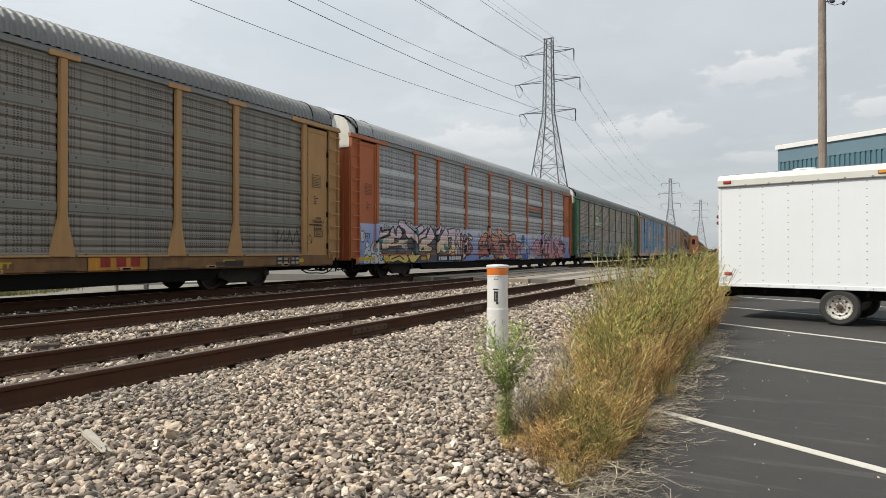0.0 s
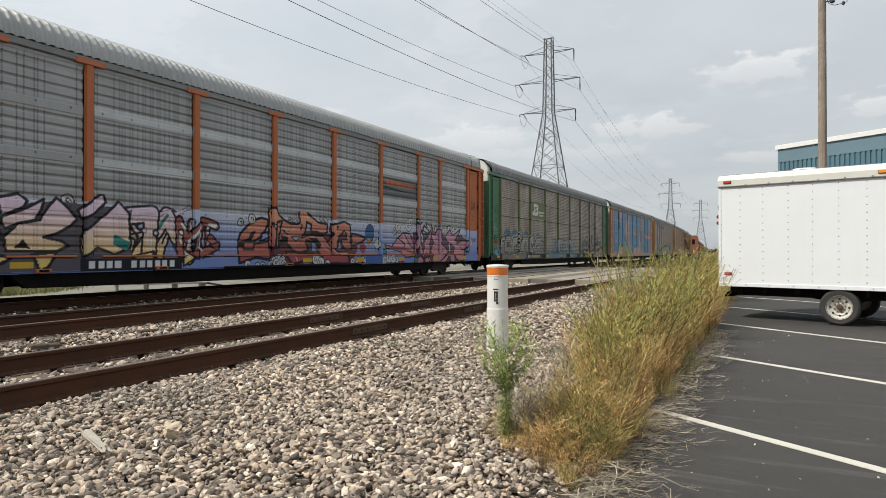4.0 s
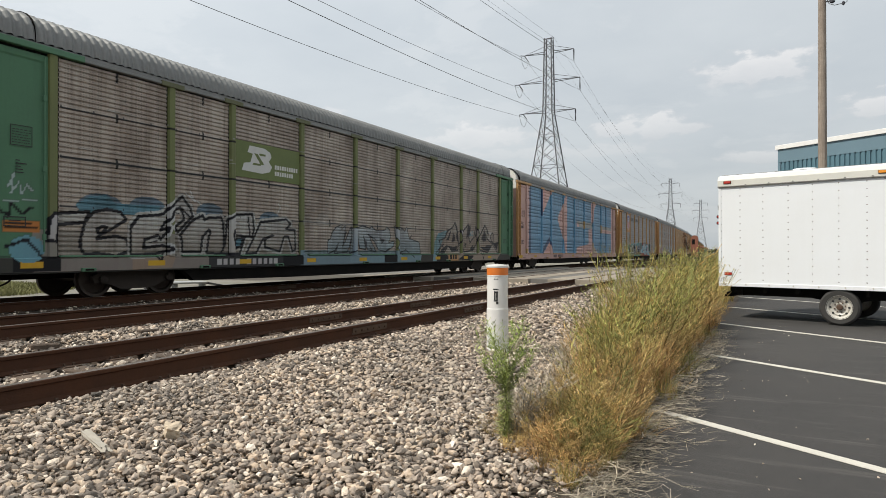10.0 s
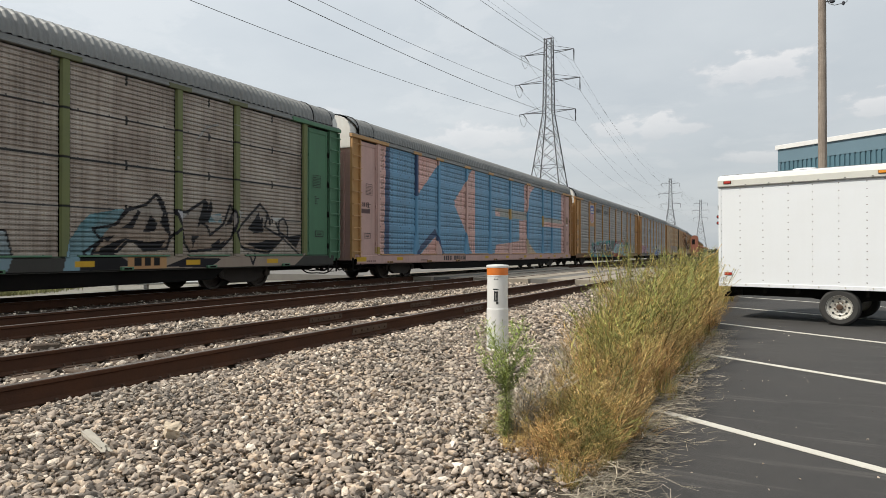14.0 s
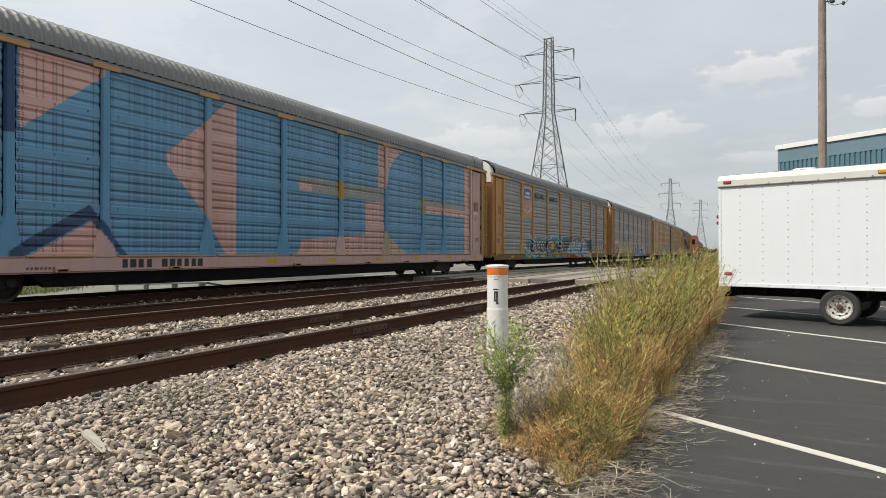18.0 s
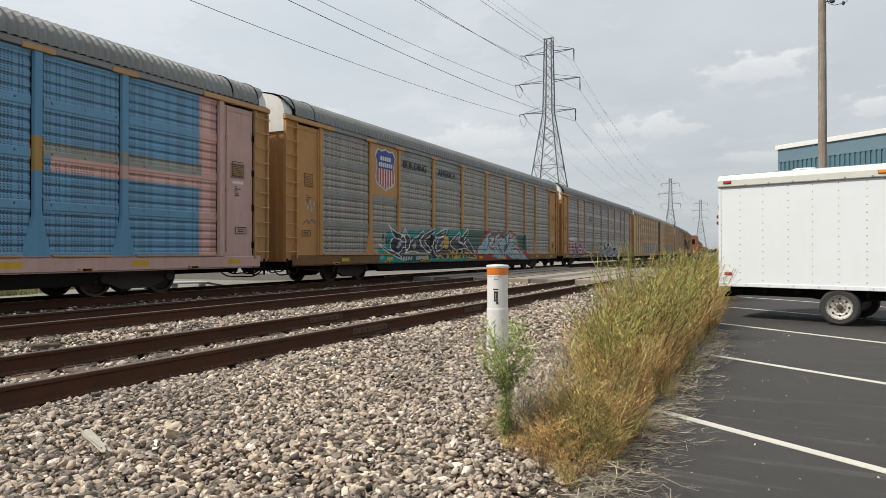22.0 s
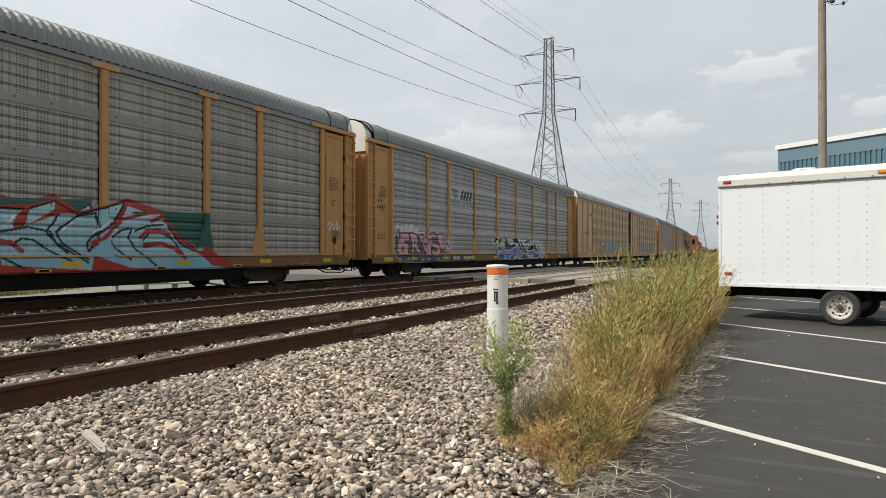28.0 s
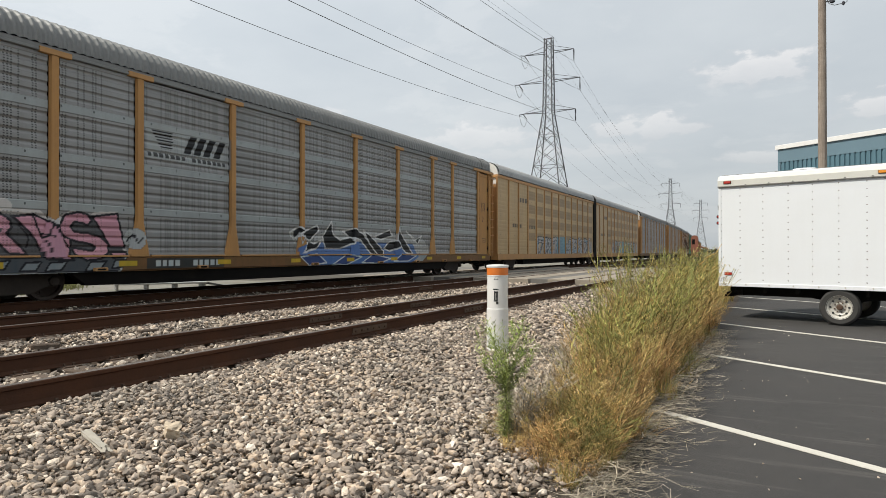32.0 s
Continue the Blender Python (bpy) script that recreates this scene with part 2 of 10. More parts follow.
# ---- mesh helpers ----
class Shape:
    """Collects pieces of geometry into one mesh."""

    def __init__(self):
        self.v, self.f, self.n = [], [], 0

    def add(self, verts, faces):
        self.v.append(np.asarray(verts, float).reshape(-1, 3))
        self.f += [tuple(i + self.n for i in q) for q in faces]
        self.n += len(self.v[-1])
        return self

    def box(self, x0, x1, y0, y1, z0, z1, c=0.0):
        if c <= 0:
            vs = [(x, y, z) for x in (x0, x1) for y in (y0, y1) for z in (z0, z1)]
            return self.add(vs, [(0, 1, 3, 2), (4, 6, 7, 5), (0, 4, 5, 1), (2, 3, 7, 6), (0, 2, 6, 4), (1, 5, 7, 3)])
        bm = bmesh.new()
        vs = [bm.verts.new((x, y, z)) for x in (x0, x1) for y in (y0, y1) for z in (z0, z1)]
        for q in [(0, 1, 3, 2), (4, 6, 7, 5), (0, 4, 5, 1), (2, 3, 7, 6), (0, 2, 6, 4), (1, 5, 7, 3)]:
            bm.faces.new([vs[i] for i in q])
        bmesh.ops.bevel(bm, geom=bm.edges[:] + bm.verts[:], offset=c, segments=1, affect="EDGES")
        bm.verts.index_update()
        out = [v.co[:] for v in bm.verts], [[v.index for v in f.verts] for f in bm.faces]
        bm.free()
        return self.add(*out)

    def tube(self, p0, p1, r, n=6, r1=None, caps=True):
        p0, p1 = Vector(p0), Vector(p1)
        q = (p1 - p0).to_track_quat("Z", "Y")
        r1 = r if r1 is None else r1
        vs = []
        for p, rr in ((p0, r), (p1, r1)):
            for k in range(n):
                a = 2 * math.pi * k / n
                vs.append((p + q @ Vector((math.cos(a) * rr, math.sin(a) * rr, 0)))[:])
        fs = [(k, (k + 1) % n, n + (k + 1) % n, n + k) for k in range(n)]
        if caps:
            fs += [tuple(range(n - 1, -1, -1)), tuple(range(n, 2 * n))]
        return self.add(vs, fs)

    def lathe(self, profile, n=24, axis="z", at=(0, 0, 0), caps=True):
        """profile: (radius, height) pairs round an axis."""
        vs = []
        for r, h in profile:
            for k in range(n):
                a = 2 * math.pi * k / n
                c, s = r * math.cos(a), r * math.sin(a)
                p = (c, s, h) if axis == "z" else ((h, c, s) if axis == "x" else (s, h, c))
                vs.append([p[i] + at[i] for i in range(3)])
        fs = []
        for j in range(len(profile) - 1):
            fs += [(j * n + k, j * n + (k + 1) % n, (j + 1) * n + (k + 1) % n, (j + 1) * n + k) for k in range(n)]
        if caps:
            fs += [tuple(range(n - 1, -1, -1)), tuple(range((len(profile) - 1) * n, len(profile) * n))]
        return self.add(vs, fs)

    def prism(self, outline, z0, z1, axis="z"):
        """outline: 2D points; stretched along an axis."""
        n = len(outline)
        def at(a, b, h):
            return (a, b, h) if axis == "z" else ((h, a, b) if axis == "x" else (a, h, b))
        vs = [at(a, b, z0) for a, b in outline] + [at(a, b, z1) for a, b in outline]
        fs = [(k, (k + 1) % n, n + (k + 1) % n, n + k) for k in range(n)]
        fs += [tuple(range(n - 1, -1, -1)), tuple(range(n, 2 * n))]
        return self.add(vs, fs)

    def grid(self, pts):
        """pts: array rows x cols x 3."""
        r, c = pts.shape[:2]
        i = np.arange(r * c).reshape(r, c)
        q = np.stack([i[:-1, :-1], i[:-1, 1:], i[1:, 1:], i[1:, :-1]], -1).reshape(-1, 4)
        return self.add(pts.reshape(-1, 3), q.tolist())

    def mesh(self, name, smooth=False):
        me = bpy.data.meshes.new(name)
        me.from_pydata(np.concatenate(self.v).tolist() if self.v else [], [], self.f)
        bm = bmesh.new()
        bm.from_mesh(me)
        bmesh.ops.recalc_face_normals(bm, faces=bm.faces)
        bm.to_mesh(me)
        bm.free()
        if smooth:
            me.polygons.foreach_set("use_smooth", [True] * len(me.polygons))
        return me


def link(name, shape, mat, parent=None, label="", smooth=False, at=None):
    me = shape.mesh(name, smooth) if isinstance(shape, Shape) else shape
    if mat is not None and not me.materials:
        me.materials.append(mat)
    ob = new(name, me)
    if parent is not None:
        ob.parent = parent
    if at is not None:
        ob.matrix_basis = at
    return tagged(ob, label)


part = link


def empty(name, at=None, **tags):
    ob = new(name)
    ob.empty_display_size = 0.3
    if at is not None:
        ob.matrix_basis = at
    return tagged(ob, **tags)


def fast_mesh(name, verts, faces, mat, smooth=False):
    """A mesh from arrays in which all faces have the same number of corners."""
    verts, faces = np.asarray(verts, np.float32), np.asarray(faces, np.int32)
    me = bpy.data.meshes.new(name)
    me.vertices.add(len(verts)); me.vertices.foreach_set("co", verts.ravel())
    k = faces.shape[1]
    me.loops.add(faces.size); me.loops.foreach_set("vertex_index", faces.ravel())
    me.polygons.add(len(faces))
    me.polygons.foreach_set("loop_start", np.arange(0, faces.size, k, dtype=np.int32))
    me.polygons.foreach_set("use_smooth", np.broadcast_to(smooth, len(faces)).copy())
    me.update(calc_edges=True)
    me.validate()
    me.materials.append(mat)
    return me


# ---- the line of the tracks ----
BEND_FROM, BEND_TO, BEND = 33.84, 170.0, 0.000557
L_NEAR, L_MID, L_TRAIN = 6.075, 10.37, 14.74


def on_line(s, side):
    """The place s metres along the line, at side metres to the left of the eye, and its heading."""
    a = min(max(s, BEND_FROM), BEND_TO) - BEND_FROM
    x, y = -side - (1 - math.cos(BEND * a)) / BEND, min(s, BEND_FROM) + math.sin(BEND * a) / BEND
    e = max(s - BEND_TO, 0)
    return x - e * math.sin(BEND * a), y + e * math.cos(BEND * a), BEND * a


def sweep(profile, side, s0, s1, z=0.0, closed=True):
    """A profile of (across, up) pairs drawn along the line. across > 0 is towards the eye."""
    stations = [s0]
    while stations[-1] < s1:
        stations.append(min(s1, stations[-1] + (4.0 if 30 < stations[-1] < 175 else 12.0)))
    rows = []
    for s in stations:
        x, y, h = on_line(s, side)
        rows.append([(x + a * math.cos(h), y + a * math.sin(h), z + b) for a, b in profile + profile[:1]])
    return Shape().grid(np.array(rows))


# ---- ground ----
PROFILE = [(-2500, -0.6), (-60, -0.6), (-24, -0.45), (-19.0, -0.34), (-17.0, -0.30), (-16.2, -0.21), (-12.2, -0.21), (-11.4, -0.25), (-10.9, -0.25), (-10.4, -0.22), (-9.9, -0.25), (-9.4, -0.25),
           (-8.9, -0.22), (-8.2, -0.24), (-7.4, -0.22), (-7.0, -0.25), (-6.65, -0.245), (-6.05, -0.22), (-5.5, -0.245), (-5.1, -0.265), (-4.75, -0.25), (-4.3, -0.255), (-3.2, -0.30), (-2.2, -0.36), (-1.2, -0.395), (-0.6, -0.40), (60, -0.40), (2500, -0.6)]


def ground_z(x):
    return float(np.interp(x, [p[0] for p in PROFILE], [p[1] for p in PROFILE]))


def build_ground():
    ys = [-600, -60, -20, 0, 10, 20, 30, 34, 44, 60, 80, 100, 120, 140, 170, 300, 600, 2800]
    rows = []
    for s in ys:
        x, y, h = on_line(s, 0)
        rows.append([(x + a, y, z) for a, z in PROFILE])
    tagged(link("ground", Shape().grid(np.array(rows)), M["dirt"]), "dusty ground of pale dirt under the railway and car park", "ground", kind="structure")
    # pale gravel yard beyond the last track
    rows = []
    for s in ys[1:-1]:
        x, y, h = on_line(s, 0)
        rows.append([(x + a, y, ground_z(a) + 0.012) for a in (-70, -60, -24, -19, -17, -16.6)])
    tagged(link("gravel_yard", Shape().grid(np.array(rows)), M["far_ground"]), "pale crushed gravel yard beyond the tracks", "ground", kind="structure")
    # the car park
    rows = []
    for y in (-30, 0, 3, 6, 10, 15, 20, 28, 40, 60):
        rows.append([(x + (0.06 * math.sin(y * 1.7) if x < 0 else 0), y, -0.38) for x in (-0.93, 0.0, 4, 12, 40)])
    tagged(link("car_park", Shape().grid(np.array(rows)), M["asphalt"]), "dark worn asphalt car park with painted stall lines", "pavement", kind="structure")


def stall_line(x0, y0, x1, y1, w=0.10):
    d = Vector((x1 - x0, y1 - y0)).normalized()
    n = Vector((-d.y, d.x)) * w / 2
    sh = Shape()
    pts = [(x0 - n.x, y0 - n.y), (x1 - n.x, y1 - n.y), (x1 + n.x, y1 + n.y), (x0 + n.x, y0 + n.y)]
    sh.prism(pts, -0.379, -0.374)
    tagged(link("stall_line", sh, M["line"]), "worn white painted stall line on the asphalt", "road marking", "stall lines", kind="structure")


build_ground()
for x0, y0, x1, y1 in ((-0.94, 5.98, 5.0, 2.28), (-0.92, 9.62, 5.0, 5.75), (-0.95, 13.83, 5.0, 9.52), (-0.95, 18.0, 5.0, 13.9), (-0.95, 22.3, 5.0, 18.2), (-0.95, 26.6, 5.0, 22.5)):
    stall_line(x0, y0, x1, y1)

RAIL = [(-0.07, -0.19), (0.07, -0.19), (0.07, -0.178), (0.012, -0.155), (0.010, -0.05), (0.034, -0.035), (0.036, -0.008), (0.030, -0.001),
        (-0.030, -0.001), (-0.036, -0.008), (-0.034, -0.035), (-0.010, -0.05), (-0.012, -0.155), (-0.07, -0.178)]


def build_track(side, label, tie_from, tie_to, plates):
    tr = empty("railway_track", label=label, category="railway track", kind="structure")
    for o in (-0.7525, 0.7525):
        r = part("rail", sweep(RAIL, side - o, -60, 420), M["rail"], tr, "rust-brown steel rail")
        part("rail_head", sweep([(-0.03, -0.001), (0.03, -0.001), (0.026, 0.003), (-0.026, 0.003)], side - o, -60, 420), M["rail_top"], r, "worn shiny running surface")
    tie = Shape().box(-1.3, 1.3, -0.115, 0.115, -0.37, -0.194, 0.012).mesh("tie")
    tie.materials.append(M["tie"])
    plate = Shape()
    for o in (-0.7525, 0.7525):
        plate.box(o - 0.17, o + 0.17, -0.095, 0.095, -0.194, -0.182)
        for a in (-0.1, 0.1):
            for b in (-0.05, 0.05):
                plate.box(o + a - 0.012, o + a + 0.012, b - 0.012, b + 0.012, -0.183, -0.155)
    plate = plate.mesh("tie_plate")
    plate.materials.append(M["steel_plate"])
    s = tie_from
    while s < tie_to:
        if not 23.6 < s < 43.4:
            x, y, h = on_line(s, side)
            m = pose(x, y, random.uniform(-0.008, 0.006), 0, 0, math.degrees(h) + random.uniform(-0.8, 0.8))
            t = part("tie", tie, None, tr, at=m)
            part("tie_plate", plate, None, t)
        s += 0.52 + random.uniform(-0.02, 0.02)
    # joint bars with their bolts
    for o, sj in plates:
        x, y, h = on_line(sj, side - o)
        sh = Shape()
        for sg in (-1, 1):
            sh.box(sg * 0.018 - 0.008, sg * 0.018 + 0.008, -0.45, 0.45, -0.135, -0.045, 0.004)
            for k in range(6):
                b = -0.38 + 0.152 * k
                sh.tube((sg * 0.026, b, -0.09), (sg * 0.05, b, -0.09), 0.017, 6)
        part("joint_bar", sh, M["steel_plate"], tr, "bolted rusty joint bar", at=pose(x, y, 0, 0, 0, math.degrees(h)))
    return tr


build_track(L_NEAR, "rusty unused railway track half buried in ballast", -2, 23.4, [(0.7525, 11.6), (-0.7525, 12.1), (0.7525, 7.9), (-0.7525, 8.8)])
build_track(L_MID, "rusty railway track in grey ballast", 2, 23.4, [(0.7525, 17.4), (-0.7525, 15.9)])
build_track(L_TRAIN, "railway track under the moving train", 4, 23.4, [(0.7525, 16.0)])


def build_crossing():
    cr = empty("level_crossing", label="worn concrete panel road crossing flush with the rails", category="level crossing", kind="structure")
    for side in (L_NEAR, L_MID, L_TRAIN):
        s = 24.0
        while s < 42.8:
            x, y, h = on_line(s + 1.5, side)
            for a0, a1 in ((-0.66, 0.66), (-1.75, -0.83), (0.83, 1.75)):
                sh = Shape().box(a0, a1, -1.48, 1.48, -0.22, -0.012 + random.uniform(-0.008, 0.004), 0.015)
                part("panel", sh, M["concrete"], cr, at=pose(x, y, 0, 0, 0, math.degrees(h)))
            s += 3.0
    for a, b in ((L_NEAR + 1.77, L_MID - 1.77), (L_MID + 1.77, L_TRAIN - 1.77)):
        x0, y0, h = on_line(33, 0)
        part("infill", Shape().box(-b, -a, 24.2, 42.6, -0.3, -0.03), M["road"], cr, "grey patched asphalt")
    part("approach", Shape().add([(-4.3, 24.5, -0.02), (-4.3, 42, -0.02), (-0.95, 42, -0.37), (-0.95, 26, -0.37), (-4.3, 24.5, -0.4), (-4.3, 42, -0.4), (-0.95, 42, -0.5), (-0.95, 26, -0.5)],
         [(0, 1, 2, 3), (4, 5, 6, 7), (0, 3, 7, 4), (1, 2, 6, 5), (0, 1, 5, 4), (3, 2, 6, 7)]), M["road"], cr, "cracked asphalt approach")
    part("far_approach", Shape().box(-40, -L_TRAIN - 1.77, 25, 42, -0.5, -0.06), M["road"], cr, "worn pale asphalt")


build_crossing()


# ---- the train ----
CAR_LEN, HALF = 28.06, 14.03
POSTS = (4.75, 6.77, 9.70, 12.64, 15.56, 18.48, 21.40, 23.36)
Z_SILL, Z_PAN, Z_TOP = 0.60, 0.94, 5.16


def panel_material(name, color, band, holes=0.85, dirt=0.22, dirt_color=(0.12, 0.10, 0.08), rust=0.15, cover=0.5):
    """Corrugated perforated sheet: rows of short slots, dust, rust streaks, with the paint on it in the attribute."""
    m = material(name, color, 0.45, metal=0.32, grain=0.15, grain_scale=22, stain=dirt, stain_scale=0.7, stain_color=dirt_color, bump=0.05, streak=rust, paint=True)
    nt = m.node_tree
    N, Lk = nt.nodes.new, nt.links.new
    b = nt.nodes["Principled BSDF"]
    b.inputs["Specular IOR Level"].default_value = 0.5
    src = b.inputs["Base Color"].links[0].from_socket
    co = N("ShaderNodeTexCoord")
    sep = N("ShaderNodeSeparateXYZ"); Lk(co.outputs["Object"], sep.inputs[0])
    def op(kind, a, b_, c_=None):
        n = N("ShaderNodeMath"); n.operation = kind
        for i, val in enumerate((a, b_, c_)):
            if val is None:
                continue
            if isinstance(val, (int, float)):
                n.inputs[i].default_value = val
            else:
                Lk(val, n.inputs[i])
        return n.outputs[0]
    # columns of short slots at uneven distances
    cell = op("DIVIDE", sep.outputs["Y"], 0.068)
    wn = N("ShaderNodeTexWhiteNoise"); wn.noise_dimensions = "1D"
    Lk(op("FLOOR", cell, 0), wn.inputs["W"])
    col_on = op("LESS_THAN", wn.outputs["Value"], 0.54)
    fy, fz = op("FRACT", cell, 0), op("FRACT", op("DIVIDE", sep.outputs["Z"], 0.0525), 0)
    slot = op("MULTIPLY", op("LESS_THAN", fy, 0.52), op("LESS_THAN", fz, 0.48))
    clear = op("LESS_THAN", op("ABSOLUTE", op("SUBTRACT", op("FRACT", op("DIVIDE", op("SUBTRACT", sep.outputs["Z"], 0.94), 1.055), 0), 0.5), 0), 0.40)
    slot = op("MULTIPLY", op("MULTIPLY", op("MULTIPLY", slot, col_on), clear), holes)
    pa = N("ShaderNodeAttribute"); pa.attribute_name = "paint"
    slot = op("MULTIPLY", slot, op("MULTIPLY_ADD", pa.outputs["Alpha"], -cover, 1.0))
    by = op("LESS_THAN", op("ABSOLUTE", op("SUBTRACT", op("FRACT", op("DIVIDE", sep.outputs["Y"], 0.73), 0), 0.5), 0), 0.026)
    bz = op("GREATER_THAN", op("ABSOLUTE", op("SUBTRACT", op("FRACT", op("DIVIDE", op("SUBTRACT", sep.outputs["Z"], 0.965), 1.055), 0), 0.5), 0), 0.478)
    slot = op("MAXIMUM", slot, op("MULTIPLY", op("MULTIPLY", by, bz), 0.8))
    mm = N("ShaderNodeMixRGB"); mm.inputs["Color2"].default_value = (0.02, 0.02, 0.02, 1)
    Lk(slot, mm.inputs[0]); Lk(src, mm.inputs["Color1"])
    Lk(mm.outputs[0], b.inputs["Base Color"])
    return m


def rib_depth(z, fine=False):
    """How far a sheet stands out at height z: ribs, with smooth seams between the four sheets."""
    u = (z - Z_PAN) / 1.055
    seam = np.abs(u - np.round(u)) * 1.055
    if fine:
        wave = np.clip((0.5 - 0.5 * np.cos(2 * math.pi * z / 0.105)) * 2.4 - 0.15, 0, 1)
        return np.where(seam < 0.03, 0.030, 0.024 * wave)
    wave = np.clip((0.5 - 0.5 * np.cos(2 * math.pi * (z - 0.94) / 0.211)) * 2.0, 0, 1)
    return np.where(seam < 0.085, 0.036, 0.026 * wave)


def painted_grid(name, mat, ys_list, zs_list, xfun, paint, y_off=0.0):
    """A sheet facing +x from one or more blocks of (ys, zs); paint(y, z) gives rgba."""
    V, F, C, n = [], [], [], 0
    for ys, zs in zip(ys_list, zs_list):
        Y, Z = np.meshgrid(ys, zs)
        X = xfun(Y, Z)
        V.append(np.stack([X, Y - HALF, Z], -1).reshape(-1, 3))
        i = np.arange(Y.size).reshape(Y.shape) + n
        F.append(np.stack([i[:-1, :-1], i[:-1, 1:], i[1:, 1:], i[1:, :-1]], -1).reshape(-1, 4))
        C.append(paint(Y.ravel(), Z.ravel()) if paint else np.zeros((Y.size, 4)))
        n += Y.size
    me = fast_mesh(name, np.concatenate(V), np.concatenate(F), mat)
    at = me.attributes.new("paint", "FLOAT_COLOR", "POINT")
    at.data.foreach_set("color", np.concatenate(C).astype(np.float32).ravel())
    return me


def steps(a, b, d):
    return np.linspace(a, b, max(2, int(round((b - a) / d)) + 1))


def both_sides(name, me, car, label="", far=None):
    """The same part on both sides of the car, or a plainer one on the far side."""
    return [part(name, me, None, car, label), part(name, far or me, None, car, label, at=pose(0, 0, 0, 0, 0, 180))]


SHARED = {}


def shared(key, make):
    if key not in SHARED:
        SHARED[key] = make()
    return SHARED[key]


ROOF_LINE = [(1.50, 5.31), (1.49, 5.45), (1.45, 5.60), (1.36, 5.75), (1.20, 5.88), (0.98, 5.965), (0.65, 6.035), (0.3, 6.07)]
ROOF_LINE = ROOF_LINE + [(0.0, 6.08)] + [(-a, b) for a, b in ROOF_LINE[::-1]]


def roof_mesh(length, mat):
    ys = steps(-length / 2 + 0.45, length / 2 - 0.45, 0.0335)
    rows = []
    for y in ys:
        w = 0.5 - 0.5 * math.cos(2 * math.pi * y / 0.20)
        w = min(1, max(0, w * 1.5 - 0.25)) * 0.042
        rows.append([(a * (1 + w / 1.6), y, b + w * float(np.interp(b, [5.31, 5.45, 5.75, 5.88, 5.97, 6.03], [0.3, 1.0, 1.0, 0.6, 0.2, 0.0]))) for a, b in ROOF_LINE])
    P = np.array(rows)
    i = np.arange(P.shape[0] * P.shape[1]).reshape(P.shape[:2])
    F = np.stack([i[:-1, :-1], i[:-1, 1:], i[1:, 1:], i[1:, :-1]], -1).reshape(-1, 4)[:, ::-1]
    return fast_mesh("roof", P.reshape(-1, 3), F, mat)


def bogie(car, y, wheels):
    sf = Shape()
    for sg in (-1, 1):
        x0, x1 = sorted((sg * 0.90, sg * 1.06))
        sf.prism([(-1.12, 0.50), (-1.10, 0.34), (-0.72, 0.30), (-0.42, 0.17), (0.42, 0.17), (0.72, 0.30), (1.10, 0.34), (1.12, 0.50), (0.95, 0.58), (0.55, 0.60), (0.4, 0.66), (-0.4, 0.66), (-0.55, 0.60), (-0.95, 0.58)], x0, x1, axis="x")
        for k in (-0.14, 0.0, 0.14):
            sf.tube((sg * 1.0, k, 0.24), (sg * 1.0, k, 0.52), 0.05, 8)
        for k in (-0.89, 0.89):
            sf.lathe([(0.10, 0), (0.10, 0.08), (0.06, 0.1)], 10, "x", (sg * 1.06 if sg > 0 else -1.16, k, 0.42))
    sf.box(-0.9, 0.9, -0.2, 0.2, 0.32, 0.60)
    b = part("bogie", shared("bogie", lambda: sf.mesh("bogie")), M["truck"], car, "black cast steel truck frame", at=pose(0, y, 0))
    def wheelset():
        w = Shape()
        for sg in (-1, 1):
            w.lathe([(0.08, sg * -0.09), (0.33, sg * -0.045), (0.35, sg * -0.075), (0.445, sg * -0.075), (0.445, sg * -0.045), (0.42, sg * -0.035), (0.415, sg * 0.06), (0.35, sg * 0.06), (0.33, sg * 0.0), (0.1, sg * 0.07)], 28, "x", (sg * 0.7525, 0, 0))
        w.tube((-1.0, 0, 0), (1.0, 0, 0), 0.075, 10)
        # cast marks on the plate, so that the turning shows
        for sg in (-1, 1):
            for a in (0.4, 2.5, 4.6):
                w.box(sg * 0.7525 + sg * 0.0, sg * 0.7525 + sg * 0.035, math.cos(a) * 0.24 - 0.035, math.cos(a) * 0.24 + 0.035, math.sin(a) * 0.24 - 0.03, math.sin(a) * 0.24 + 0.03)
        return w.mesh("wheelset")
    for k in (-0.89, 0.89):
        wheels.append(part("wheelset", shared("wheelset", wheelset), M["wheel"], b, "worn steel wheels on an axle", at=pose(0, k, 0.42)))
    return b


